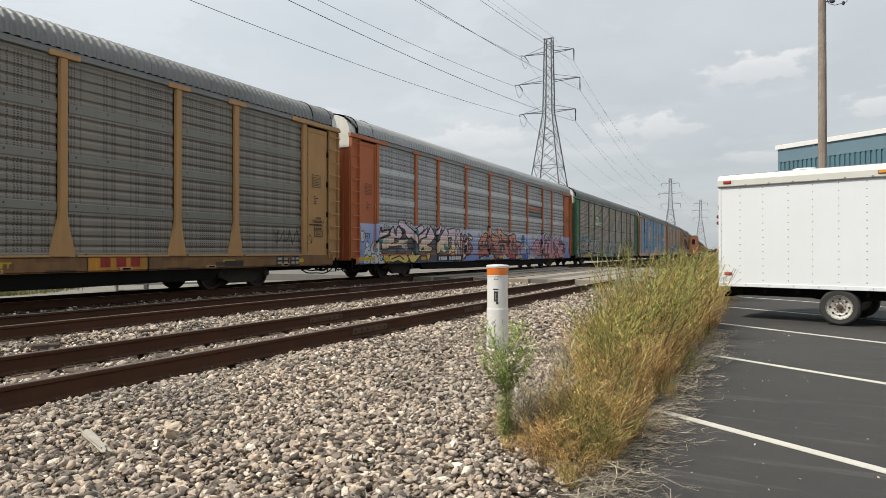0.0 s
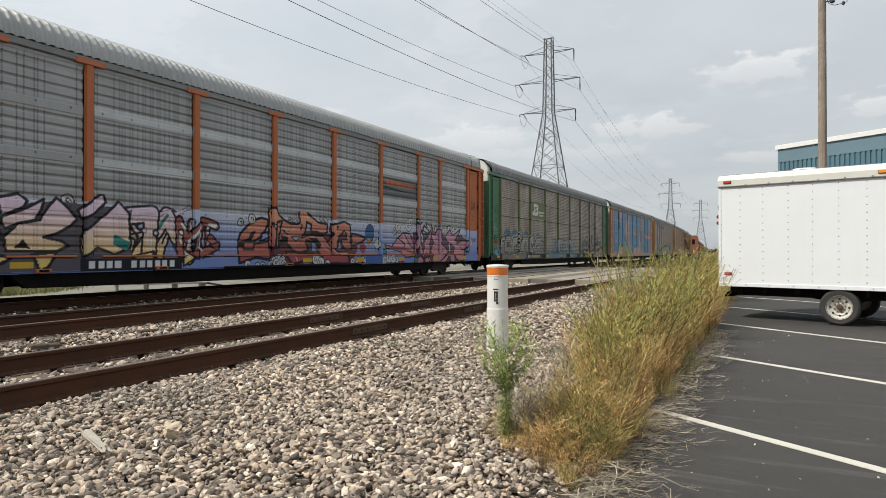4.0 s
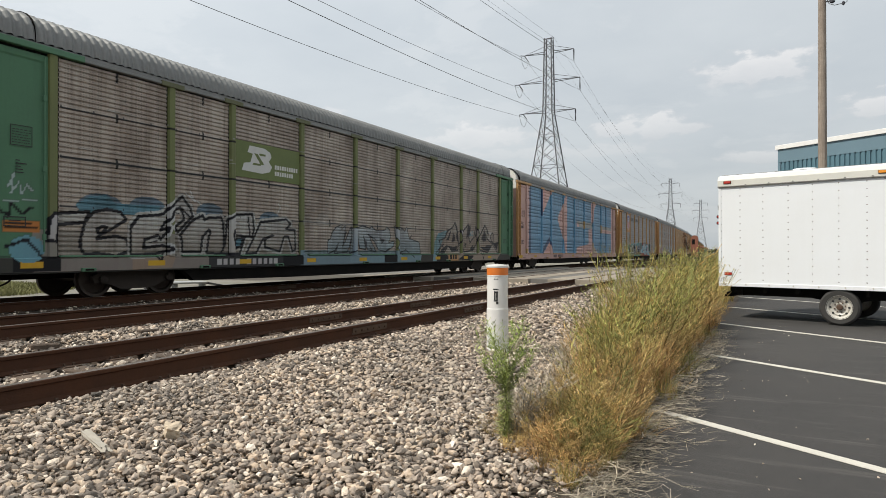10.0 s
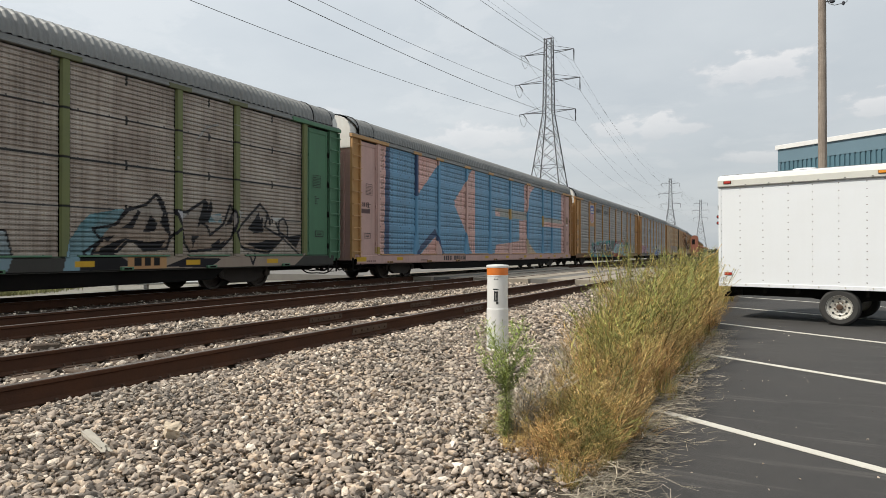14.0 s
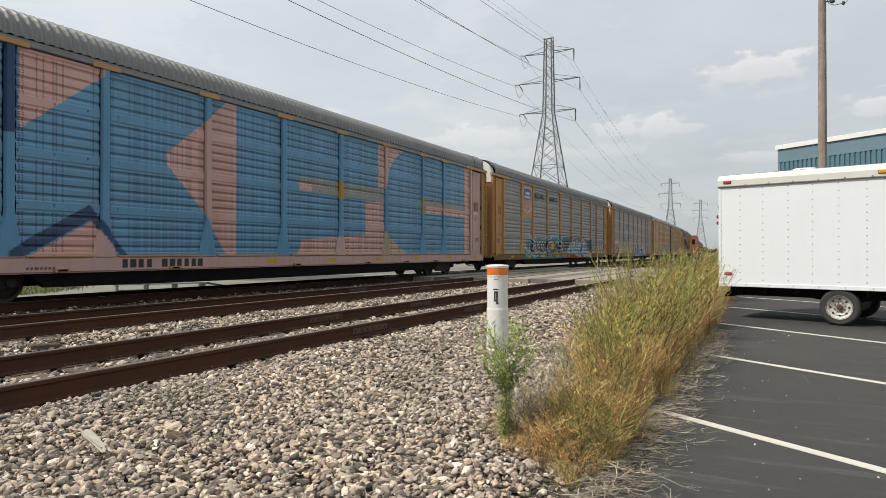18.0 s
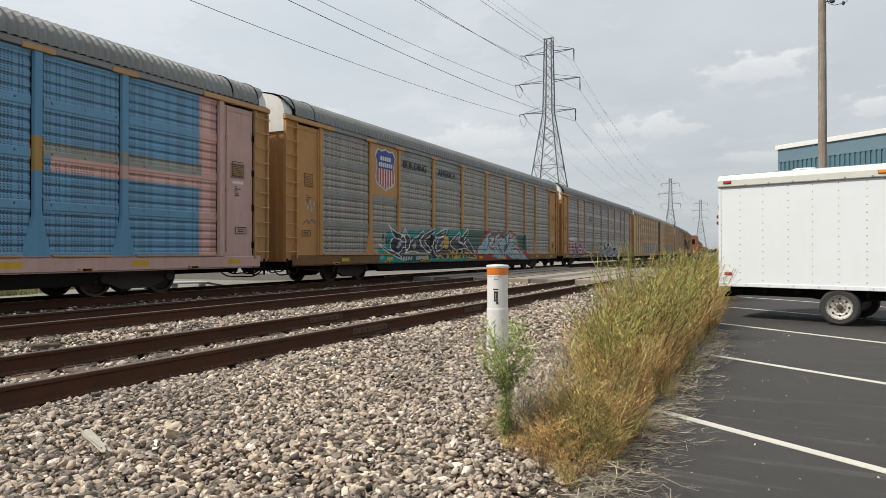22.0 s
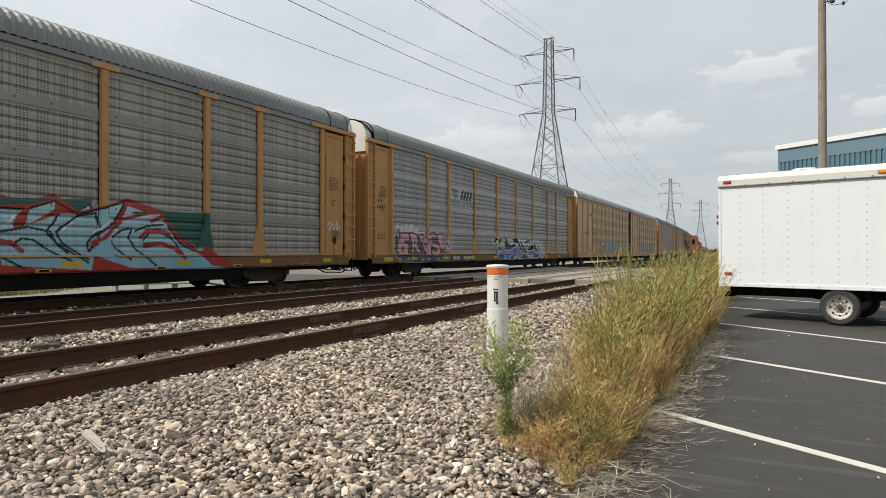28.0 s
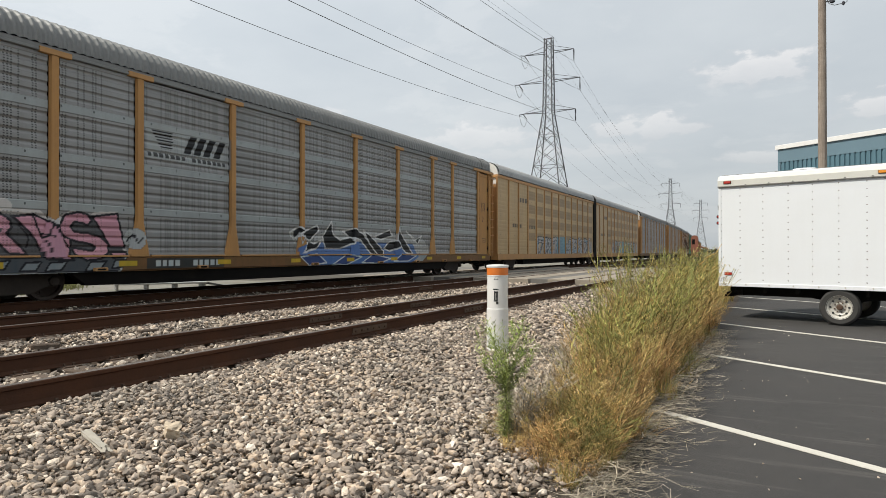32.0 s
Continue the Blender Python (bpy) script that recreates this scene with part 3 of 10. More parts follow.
def gusset_post_mesh(name, q, mat, paint, gusset, dense):
    """A side post with a T plate on top, and a flared foot where it has one."""
    w = 0.105
    zs = steps(Z_PAN, Z_TOP, 0.026 if dense else 0.35)
    foot = np.interp(zs, [Z_PAN, Z_PAN + 0.08, 1.75, 1.9], [0.30, 0.29, 0.115, w]) if gusset else np.full(len(zs), w)
    us = np.linspace(-1, 1, 9 if dense else 5)
    Y = q + foot[:, None] * us[None, :]
    Z = np.repeat(zs[:, None], len(us), 1)
    X = np.where(np.abs(us) > 0.99, 1.435, 1.50)[None, :] + 0 * Z
    X = X + np.where(np.abs(us) < 0.6, 0.0, -0.006)[None, :]
    V = np.stack([X, Y - HALF, Z], -1).reshape(-1, 3)
    i = np.arange(Y.size).reshape(Y.shape)
    F = np.stack([i[:-1, :-1], i[:-1, 1:], i[1:, 1:], i[1:, :-1]], -1).reshape(-1, 4)
    me = fast_mesh(name, V, F, mat)
    at = me.attributes.new("paint", "FLOAT_COLOR", "POINT")
    C = paint(Y.ravel(), Z.ravel()) if paint else np.zeros((Y.size, 4))
    at.data.foreach_set("color", C.astype(np.float32).ravel())
    return me


def autorack(style, s_left, wheels):
    """An enclosed car carrier. style: its materials and paint."""
    st = dict(gusset=True, paint=None, dense=2.35, cap=None, near=True)
    st.update(style)
    car = empty("autorack_car", label=st["label"], category="freight car", group="train of car carriers")
    car["s_left"] = s_left
    paint, near = st["paint"], st["near"]
    dz = 0.02625
    # sheets between the posts
    edges = [(1.94, 4.75 - 0.128)] + [(POSTS[k] + 0.128, POSTS[k + 1] - 0.128) for k in range(7)] + [(POSTS[7] + 0.128, CAR_LEN - 1.94)]
    for y0, y1 in edges:
        ribs = lambda Y, Z: 1.405 + rib_depth(Z, st.get("fine_ribs", False))
        plain = [steps(y0, y1, 0.9)], [np.append(np.arange(Z_PAN, Z_TOP, dz if near else 0.0525), Z_TOP)]
        if near and paint:
            up = 5.14 if any(a < y1 and c > y0 for a, c in st.get("fine", ())) else st["dense"]
            fz = st.get("dz", 0.0175)
            zs1 = Z_PAN + fz * np.arange(int((up - Z_PAN) / fz) + 1)
            blocks = [steps(y0, y1, st.get("dy", 0.02))], [zs1]
            if zs1[-1] < Z_TOP - 0.05:
                blocks[0].append(steps(y0, y1, 0.8)); blocks[1].append(np.append(np.arange(zs1[-1], Z_TOP, 0.0175), Z_TOP))
            part("panel", painted_grid("panel", st["panel"], blocks[0], blocks[1], ribs, paint), None, car)
            part("panel", painted_grid("panel", st["panel"], plain[0], plain[1], ribs, None), None, car, at=pose(0, 0, 0, 0, 0, 180))
        else:
            both_sides("panel", painted_grid("panel", st["panel"], plain[0], plain[1], ribs, paint), car)
    for q in POSTS:
        me = gusset_post_mesh("post", q, st["post"], paint, st["gusset"], near and bool(paint))
        for pst in both_sides("post", me, car, far=gusset_post_mesh("post", q, st["post"], None, st["gusset"], False)):
            part("post_cap", shared(("cap", q, st["cap"] or st["fit"]), lambda: cap_mesh(q, st["cap"] or st["fit"])), None, pst)
    for q in (1.80, CAR_LEN - 1.80):
        both_sides("end_post", gusset_post_mesh("end_post", q, st["post"], paint, False, near and bool(paint)), car, far=gusset_post_mesh("end_post", q, st["post"], None, False, False))
    # end doors, recessed
    for a, b in ((0.62, 1.70), (CAR_LEN - 1.70, CAR_LEN - 0.62)):
        ys, zs = (steps(a, b, 0.04), steps(Z_PAN, Z_TOP - 0.08, 0.04)) if near and paint else (steps(a, b, 0.3), steps(Z_PAN, Z_TOP - 0.08, 0.5))
        me = painted_grid("door", st["door"], [ys], [zs], lambda Y, Z: 1.43 + 0.02 * ((np.minimum(Y - a, b - Y) < 0.1) | (Z > Z_TOP - 0.2)), paint)
        for d in both_sides("door", me, car):
            part("data_plate", shared(("plate", a), lambda: plate_mesh(a)), None, d, "stencilled data panel")
            part("stencil", shared(("stencil", a), lambda: stencil_mesh(a)), None, d)
    # corner pieces with ladders
    for a, b, sg in ((0.0, 0.60, 1), (CAR_LEN - 0.60, CAR_LEN, -1)):
        ys, zs = (steps(a, b, 0.04), steps(Z_PAN - 0.15, Z_TOP, 0.05)) if near and paint else (steps(a, b, 0.3), steps(Z_PAN - 0.15, Z_TOP, 0.6))
        me = painted_grid("corner_sheet", st["corner"], [ys], [zs], lambda Y, Z: 1.44 + 0 * Y, paint)
        for c in both_sides("corner_sheet", me, car):
            lad = part("ladder", shared(("ladder", a, st["fit"]), lambda: ladder_mesh(a, b, st["fit"])), None, car, "steel side ladder", at=c.matrix_basis.copy())
            if near:
                for k in range(10):
                    part("rung", shared(("rung", a, k, st["fit"]), lambda: rung_mesh(a, b, k, st["fit"])), None, lad)
            if a > 5:
                part("door_slit", shared(("slit", a), lambda: slit_mesh(CAR_LEN - 0.61)), None, car, "dark slit with hinges beside the door", at=c.matrix_basis.copy())
        # end wall with its doors, and the white roof end
        y = (a + 0.10 if sg > 0 else b - 0.10) - HALF
        ew = part("end_wall", shared(("endwall", sg, st["end"]), lambda: end_wall_mesh(y, sg, st["end"])), None, car)
        for x in (-1.1, -0.55, 0.0, 0.55, 1.1):
            part("stiffener", shared(("stiff", sg, st["end"]), lambda: stiffener_mesh(y, sg, st["end"])), None, ew, at=pose(x, 0, 0))
        part("roof_end", shared(("roofend", sg), lambda: roof_end_mesh(y, sg)), None, car, "dusty white sheet roof end")
        for k in (0, 180):
            part("header", shared(("header", sg, st["fit"]), lambda: header_mesh(a, b, sg, st["fit"])), None, car, at=pose(0, 0, 0, 0, 0, k))
    # sill
    ys = steps(0.35, CAR_LEN - 0.35, 0.028 if near and paint else 1.0)
    zs = steps(Z_SILL, Z_PAN + 0.005, 0.018 if near and paint else 0.1)
    me = painted_grid("side_sill", st["sill"], [ys], [zs], lambda Y, Z: 1.49 - 0.03 * ((Z < Z_SILL + 0.03) | (Z > Z_PAN - 0.03)), paint)
    far = painted_grid("side_sill", st["sill"], [steps(0.35, CAR_LEN - 0.35, 1.0)], [steps(Z_SILL, Z_PAN + 0.005, 0.1)], lambda Y, Z: 1.49 + 0 * Y, None)
    both_sides("side_sill", me, car, far=far)
    part("top_rail", shared(("toprail", st["rail"]), lambda: top_rail_mesh(st["rail"])), None, car)
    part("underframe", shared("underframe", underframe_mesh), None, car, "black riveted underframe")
    # added black sheet inside the car that keeps the gaps beside the posts dark
    part("inner_wall", shared("gapsheet", lambda: Shape().box(-0.03, 0.03, -HALF + 0.3, HALF - 0.3, 0.92, 5.3).mesh("inner_wall")), M["black"], car)
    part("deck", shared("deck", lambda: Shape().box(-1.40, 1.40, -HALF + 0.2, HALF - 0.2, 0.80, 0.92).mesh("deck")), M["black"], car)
    roof = part("roof", shared(("roof", st["roof"]), lambda: roof_mesh(CAR_LEN, st["roof"])), None, car, "corrugated galvanised roof")
    for sg in (-1, 1):
        part("roof_hoop", shared(("hoop", sg), lambda: hoop_mesh(sg)), None, car, "black roof end seal")
        part("end_cap", shared(("endcap", sg), lambda: end_cap_mesh(sg)), None, car, "smooth grey sheet over the roof end")
        part("roof_strap", shared(("strap", sg), lambda: hoop_mesh(sg, 1.42, 1.010, 0.007)), None, car, "dark strap over the roof")
    for y in (-9.95, 9.95):
        bogie(car, y, wheels if near else [])
    for sg in (-1, 1):
        part("coupler", shared(("coupler", sg), lambda: coupler_mesh(sg)), None, car, "knuckle coupler with air hoses")
    if near:
        fittings(car, st["fit"], st["end"])
    if st.get("extra"):
        st["extra"](car)
    return car


def with_mat(me, mat):
    me.materials.append(mat)
    return me


def fittings(car, mat, door):
    """Small ironwork on the near side: ledge, brackets, lock rods, hoses and notices."""
    def put(name, key, make, parent=car, label=""):
        m = door if name in ("lock_rod", "rod_guide") else mat
        return part(name, shared((name, key, m), lambda: with_mat(make(), m)), None, parent, label)
    def dark(name, key, make, parent=car, label="", m="black"):
        return part(name, shared((name, key, m), lambda: with_mat(make(), M[m])), None, parent, label)
    spans = list(zip((1.95,) + tuple(q + 0.30 for q in POSTS), tuple(q - 0.30 for q in POSTS) + (26.11,)))
    for a, c in spans:
        put("sill_ledge", a, lambda: Shape().box(1.42, 1.512, a - HALF, c - HALF, Z_PAN - 0.005, Z_PAN + 0.035, 0.006).mesh("sill_ledge"))
    for q in (2.55, 5.75, 8.6, 13.2, 17.1, 19.9, 22.4, 25.3):
        k = put("tie_bracket", q, lambda: Shape().box(1.485, 1.56, q - HALF - 0.16, q - HALF + 0.16, 0.62, 0.70, 0.01).mesh("tie_bracket"))
        dark("bracket_slot", q, lambda: Shape().box(1.561, 1.566, q - HALF - 0.10, q - HALF + 0.10, 0.64, 0.68).mesh("bracket_slot"), k)
    for q, sg in ((1.62, 1), (CAR_LEN - 1.62, -1)):
        r = put("lock_rod", q, lambda: Shape().tube((1.475, q - HALF, 1.05), (1.475, q - HALF, Z_TOP - 0.12), 0.016, 6).mesh("lock_rod"), label="vertical door lock rod")
        for z in (1.35, 2.75, 4.2):
            put("rod_guide", (q, z), lambda: Shape().box(1.452, 1.50, q - HALF - 0.035, q - HALF + 0.035, z - 0.06, z + 0.06, 0.006).mesh("rod_guide"), r)
    for q in (CAR_LEN - 0.61,):
        for z in (1.25, 2.3, 3.3, 4.3):
            dark("hinge", (q, z), lambda: Shape().box(1.445, 1.475, q - HALF - 0.05, q - HALF + 0.05, z - 0.09, z + 0.09, 0.008).mesh("hinge"), label="black door hinge")
    for q in (0.85, CAR_LEN - 1.28):
        n = dark("notice", q, lambda: Shape().box(1.452, 1.455, q - HALF, q - HALF + 0.42, 1.55, 1.57).box(1.452, 1.455, q - HALF, q - HALF + 0.42, 1.73, 1.75).box(1.452, 1.455, q - HALF, q - HALF + 0.02, 1.57, 1.73).box(1.452, 1.455, q - HALF + 0.40, q - HALF + 0.42, 1.57, 1.73).mesh("notice"), label="framed notice", m="print")
        for z in (1.61, 1.66):
            dark("notice_line", (q, z), lambda: Shape().box(1.452, 1.454, q - HALF + 0.1, q - HALF + 0.32, z, z + 0.022).mesh("notice_line"), n, m="print")
    # brake hoses that hang below the sill at the ends
    for sg in (-1, 1):
        for x, d, ln in ((1.15, 0.26, 1.5), (0.95, 0.17, 1.0)):
            def hose():
                ys = np.linspace(0, 1, 13)
                line = [(x - 0.25 * u, sg * (HALF + 0.15 - ln * u), 0.56 - d * math.sin(math.pi * u) ** 0.8 - 0.04 * math.sin(9 * u)) for u in ys]
                return Shape().grid(np.array([[(a + 0.022 * math.cos(v), c, e + 0.022 * math.sin(v)) for v in np.linspace(0, 2 * math.pi, 7)] for a, c, e in line])).mesh("brake_hose")
            dark("brake_hose", (sg, x), hose, label="drooping black brake hose")


def hoop_mesh(sg, at=0.45, grow=1.010, half=0.013):
    """A thin dark strap over the roof, at metres from the end of the car."""
    sh = Shape()
    y0, y1 = sg * (HALF - at - half), sg * (HALF - at + half)
    o = [(a * grow, c + 0.045 if c > 5.4 else c) for a, c in ROOF_LINE]
    sh.grid(np.array([[(a, y0, c) for a, c in o], [(a, y1, c) for a, c in o]]))
    sh.grid(np.array([[(a, y0, c) for a, c in o], [(a * 0.96, y0, c - 0.08) for a, c in o]]))
    sh.grid(np.array([[(a, y1, c) for a, c in o], [(a * 0.96, y1, c - 0.08) for a, c in o]]))
    return with_mat(sh.mesh("roof_hoop"), M["black"])


def end_cap_mesh(sg):
    """The smooth sheet that closes the roof, cut back towards the eaves."""
    rows = []
    for u in np.linspace(0, 1, 4):
        rows.append([(a * 1.004, sg * (HALF - 0.45 + u * 0.40 * min(1.0, max(0.0, (c - 5.45) / 0.35))), c + 0.02) for a, c in ROOF_LINE])
    return with_mat(Shape().grid(np.array(rows)).mesh("end_cap"), M["roof"])


def slit_mesh(q):
    sh = Shape().box(1.425, 1.452, q - HALF - 0.022, q - HALF + 0.022, Z_PAN - 0.1, Z_TOP - 0.1)
    return with_mat(sh.mesh("door_slit"), M["black"])


def cap_mesh(q, mat):
    return with_mat(Shape().box(1.42, 1.525, q - HALF - 0.34, q - HALF + 0.34, Z_TOP - 0.03, Z_TOP + 0.09, 0.01).mesh("post_cap"), mat)


def plate_mesh(a):
    sh = Shape()
    y = a - HALF + (0.35 if a < 5 else 0.3)
    sh.box(1.452, 1.456, y, y + 0.42, 3.555, 3.57)
    sh.box(1.452, 1.456, y, y + 0.42, 3.16, 3.175)
    sh.box(1.452, 1.456, y, y + 0.013, 3.175, 3.555)
    sh.box(1.452, 1.456, y + 0.407, y + 0.42, 3.175, 3.555)
    rr = random.Random(7)
    for k in range(6):
        b = y + 0.03
        while b < y + 0.36:
            w = rr.uniform(0.02, 0.07)
            sh.box(1.452, 1.456, b, min(b + w, y + 0.39), 3.215 + 0.052 * k, 3.230 + 0.052 * k)
            b += w + rr.uniform(0.012, 0.03)
    return with_mat(sh.mesh("data_plate"), M["print"])


def stencil_mesh(a):
    sh, rr = Shape(), random.Random(9)
    y = a - HALF + (0.35 if a < 5 else 0.3)
    for k in range(5):
        sh.box(1.452, 1.456, y + 0.10, y + 0.10 + rr.uniform(0.08, 0.24), 2.62 + 0.06 * k, 2.64 + 0.06 * k)
    return with_mat(sh.mesh("stencil"), M["print"])


def ladder_mesh(a, b, mat):
    sh = Shape()
    for q in (a + 0.04, b - 0.06):
        sh.box(1.44, 1.53, q - HALF - 0.025, q - HALF + 0.025, 0.85, Z_TOP - 0.05)
    return with_mat(sh.mesh("ladder"), mat)


def rung_mesh(a, b, k, mat):
    z = 1.05 + k * 0.43
    return with_mat(Shape().tube((1.56, a - HALF + 0.02, z), (1.56, b - HALF - 0.04, z), 0.019, 6).mesh("rung"), mat)


def end_wall_mesh(y, sg, mat):
    sh = Shape()
    sh.box(-1.43, 1.43, min(y, y + sg * 0.06), max(y, y + sg * 0.06), 0.75, 4.78)
    return with_mat(sh.mesh("end_wall"), mat)


def stiffener_mesh(y, sg, mat):
    return with_mat(Shape().box(-0.03, 0.03, min(y, y - sg * 0.05), max(y, y - sg * 0.05), 0.8, 4.7).mesh("stiffener"), mat)


def roof_end_mesh(y, sg):
    o = [(a * 0.945, b - 0.02) for a, b in ROOF_LINE]
    sh = Shape().prism(o + [(-1.415, 4.78), (1.415, 4.78)], min(y - sg * 0.06, y + sg * 0.33), max(y - sg * 0.06, y + sg * 0.33), axis="y")
    for x in np.arange(-1.2, 1.21, 0.3):
        for z in (4.85, 5.2, 5.5):
            sh.box(x - 0.012, x + 0.012, y - sg * 0.06 - 0.008, y - sg * 0.06 + 0.008, z - 0.012, z + 0.012)
    return with_mat(sh.mesh("roof_end"), M["roof_end"])


def header_mesh(a, b, sg, mat):
    y0, y1 = (a - 0.02, 2.45) if sg > 0 else (CAR_LEN - 2.45, b + 0.02)
    sh = Shape()
    sh.box(1.42, 1.545, y0 - HALF, y1 - HALF, Z_TOP - 0.02, Z_TOP + 0.11, 0.012)
    return with_mat(sh.mesh("header"), mat)


def top_rail_mesh(mat):
    sh = Shape()
    for s in (-1, 1):
        sh.box(min(s * 1.38, s * 1.495), max(s * 1.38, s * 1.495), -HALF + 0.02, HALF - 0.02, Z_TOP - 0.01, Z_TOP + 0.15, 0.01)
        sh.box(min(s * 1.40, s * 1.512), max(s * 1.40, s * 1.512), -HALF + 2.3, HALF - 2.3, Z_TOP, Z_TOP + 0.055, 0.008)
    return with_mat(sh.mesh("top_rail"), mat)


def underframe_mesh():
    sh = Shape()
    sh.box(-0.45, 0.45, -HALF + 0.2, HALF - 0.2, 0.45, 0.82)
    # side sills deepen between the trucks; the extra depth stands in for deep shade
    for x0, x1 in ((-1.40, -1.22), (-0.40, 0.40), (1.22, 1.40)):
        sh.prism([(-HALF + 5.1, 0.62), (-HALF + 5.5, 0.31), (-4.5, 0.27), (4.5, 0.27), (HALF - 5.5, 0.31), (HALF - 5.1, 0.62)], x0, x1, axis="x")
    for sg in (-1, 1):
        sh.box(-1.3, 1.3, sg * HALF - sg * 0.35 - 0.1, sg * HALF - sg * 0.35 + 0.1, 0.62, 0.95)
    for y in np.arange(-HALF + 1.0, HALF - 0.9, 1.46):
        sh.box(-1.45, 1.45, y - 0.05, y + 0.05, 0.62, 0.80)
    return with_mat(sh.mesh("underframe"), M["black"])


def coupler_mesh(sg):
    sh = Shape()
    y = sg * HALF
    sh.box(-0.11, 0.11, min(y - sg * 0.9, y + sg * 0.18), max(y - sg * 0.9, y + sg * 0.18), 0.70, 0.92)
    sh.box(-0.20, 0.20, min(y + sg * 0.1, y + sg * 0.36), max(y + sg * 0.1, y + sg * 0.36), 0.66, 0.98, 0.03)
    for x in (0.35, -0.35, 0.55):
        pts = [Vector((x, y - sg * 0.1, 0.78)), Vector((x * 1.05, y + sg * 0.1, 0.5)), Vector((x * 0.9, y + sg * 0.25, 0.40)), Vector((x * 0.7, y + sg * 0.34, 0.46))]
        for p, q in zip(pts, pts[1:]):
            sh.tube(p, q, 0.028, 6)
    # uncoupling lever and hand brake step
    sh.tube((0.2, y + sg * 0.05, 0.72), (1.4, y + sg * 0.02, 0.62), 0.016, 6)
    sh.tube((1.4, y + sg * 0.02, 0.62), (1.45, y + sg * 0.02, 0.45), 0.016, 6)
    for z in (0.40, 0.58):
        sh.tube((1.46, y - sg * 0.15, z), (1.46, y - sg * 0.6, z), 0.014, 6)
    for q in (0.15, 0.6):
        sh.box(1.44, 1.48, y - sg * q - 0.02, y - sg * q + 0.02, 0.38, 0.85)
    return with_mat(sh.mesh("coupler"), M["black"])


def paint_mat(name, color, rough=0.6, **kw):
    o = dict(grain=0.15, grain_scale=18, stain=0.35, stain_scale=0.9, stain_color=tuple(c * 0.5 + 0.03 for c in color), bump=0.04, streak=0.3, paint=True)
    o.update(kw)
    return material(name, color, rough, **o)


for nm, col in (("tan", (0.485, 0.275, 0.11)), ("gold", (0.50, 0.262, 0.09)), ("rust_orange", (0.50, 0.15, 0.055)), ("green", (0.085, 0.20, 0.112)), ("olive", (0.125, 0.13, 0.06)), ("salmon", (0.49, 0.31, 0.27))):
    M[nm + "_plain"] = paint_mat(nm + "_weathered", col, paint=False)
M["tan"] = paint_mat("tan_yellow_paint", (0.485, 0.275, 0.11))
M["gold"] = paint_mat("golden_yellow_paint", (0.50, 0.262, 0.09))
M["rust_orange"] = paint_mat("orange_paint", (0.50, 0.15, 0.055))
M["green"] = paint_mat("dark_green_paint", (0.085, 0.20, 0.112))
M["olive"] = paint_mat("faded_olive_paint", (0.17, 0.19, 0.075))
M["salmon"] = paint_mat("faded_salmon_paint", (0.49, 0.31, 0.27))
M["panel_a"] = panel_material("dusty_grey_sheet", (0.236, 0.210, 0.175), None)
M["panel_b"] = panel_material("grey_sheet", (0.357, 0.359, 0.359), None)
M["panel_c"] = panel_material("brown_grey_sheet", (0.46, 0.40, 0.34), None, holes=0.3, rust=0.65, dirt=0.7, dirt_color=(0.15, 0.105, 0.08))
M["panel_d"] = panel_material("blue_painted_sheet", (0.117, 0.282, 0.450), None, holes=0.85, cover=0.0)
M["panel_e"] = panel_material("galvanised_sheet", (0.322, 0.301, 0.269), None)
M["panel_f"] = panel_material("bright_galvanised_sheet", (0.299, 0.299, 0.292), None)
M["panel_g"] = panel_material("yellow_sheet", (0.53, 0.37, 0.18), None, holes=0.1)

CARS, WHEELS = [], []


for nm, col in (("tan", (0.25, 0.125, 0.047)), ("gold", (0.20, 0.095, 0.035))):
    M[nm + "_sill"] = paint_mat("grimy_" + nm + "_sill", col, stain=0.75, stain_scale=2.2, stain_color=(0.12, 0.075, 0.045), streak=0.5)


def style(label, panel, post, corner=None, **kw):
    p = M[post]
    o = dict(label=label, panel=M[panel], post=p, door=p, corner=p if corner is None else M[corner], sill=M.get(post + "_sill", p), fit=M[post + "_plain"], end=M[post + "_plain"], roof=M["roof"], rail=M["roof"])
    o.update(kw)
    return o


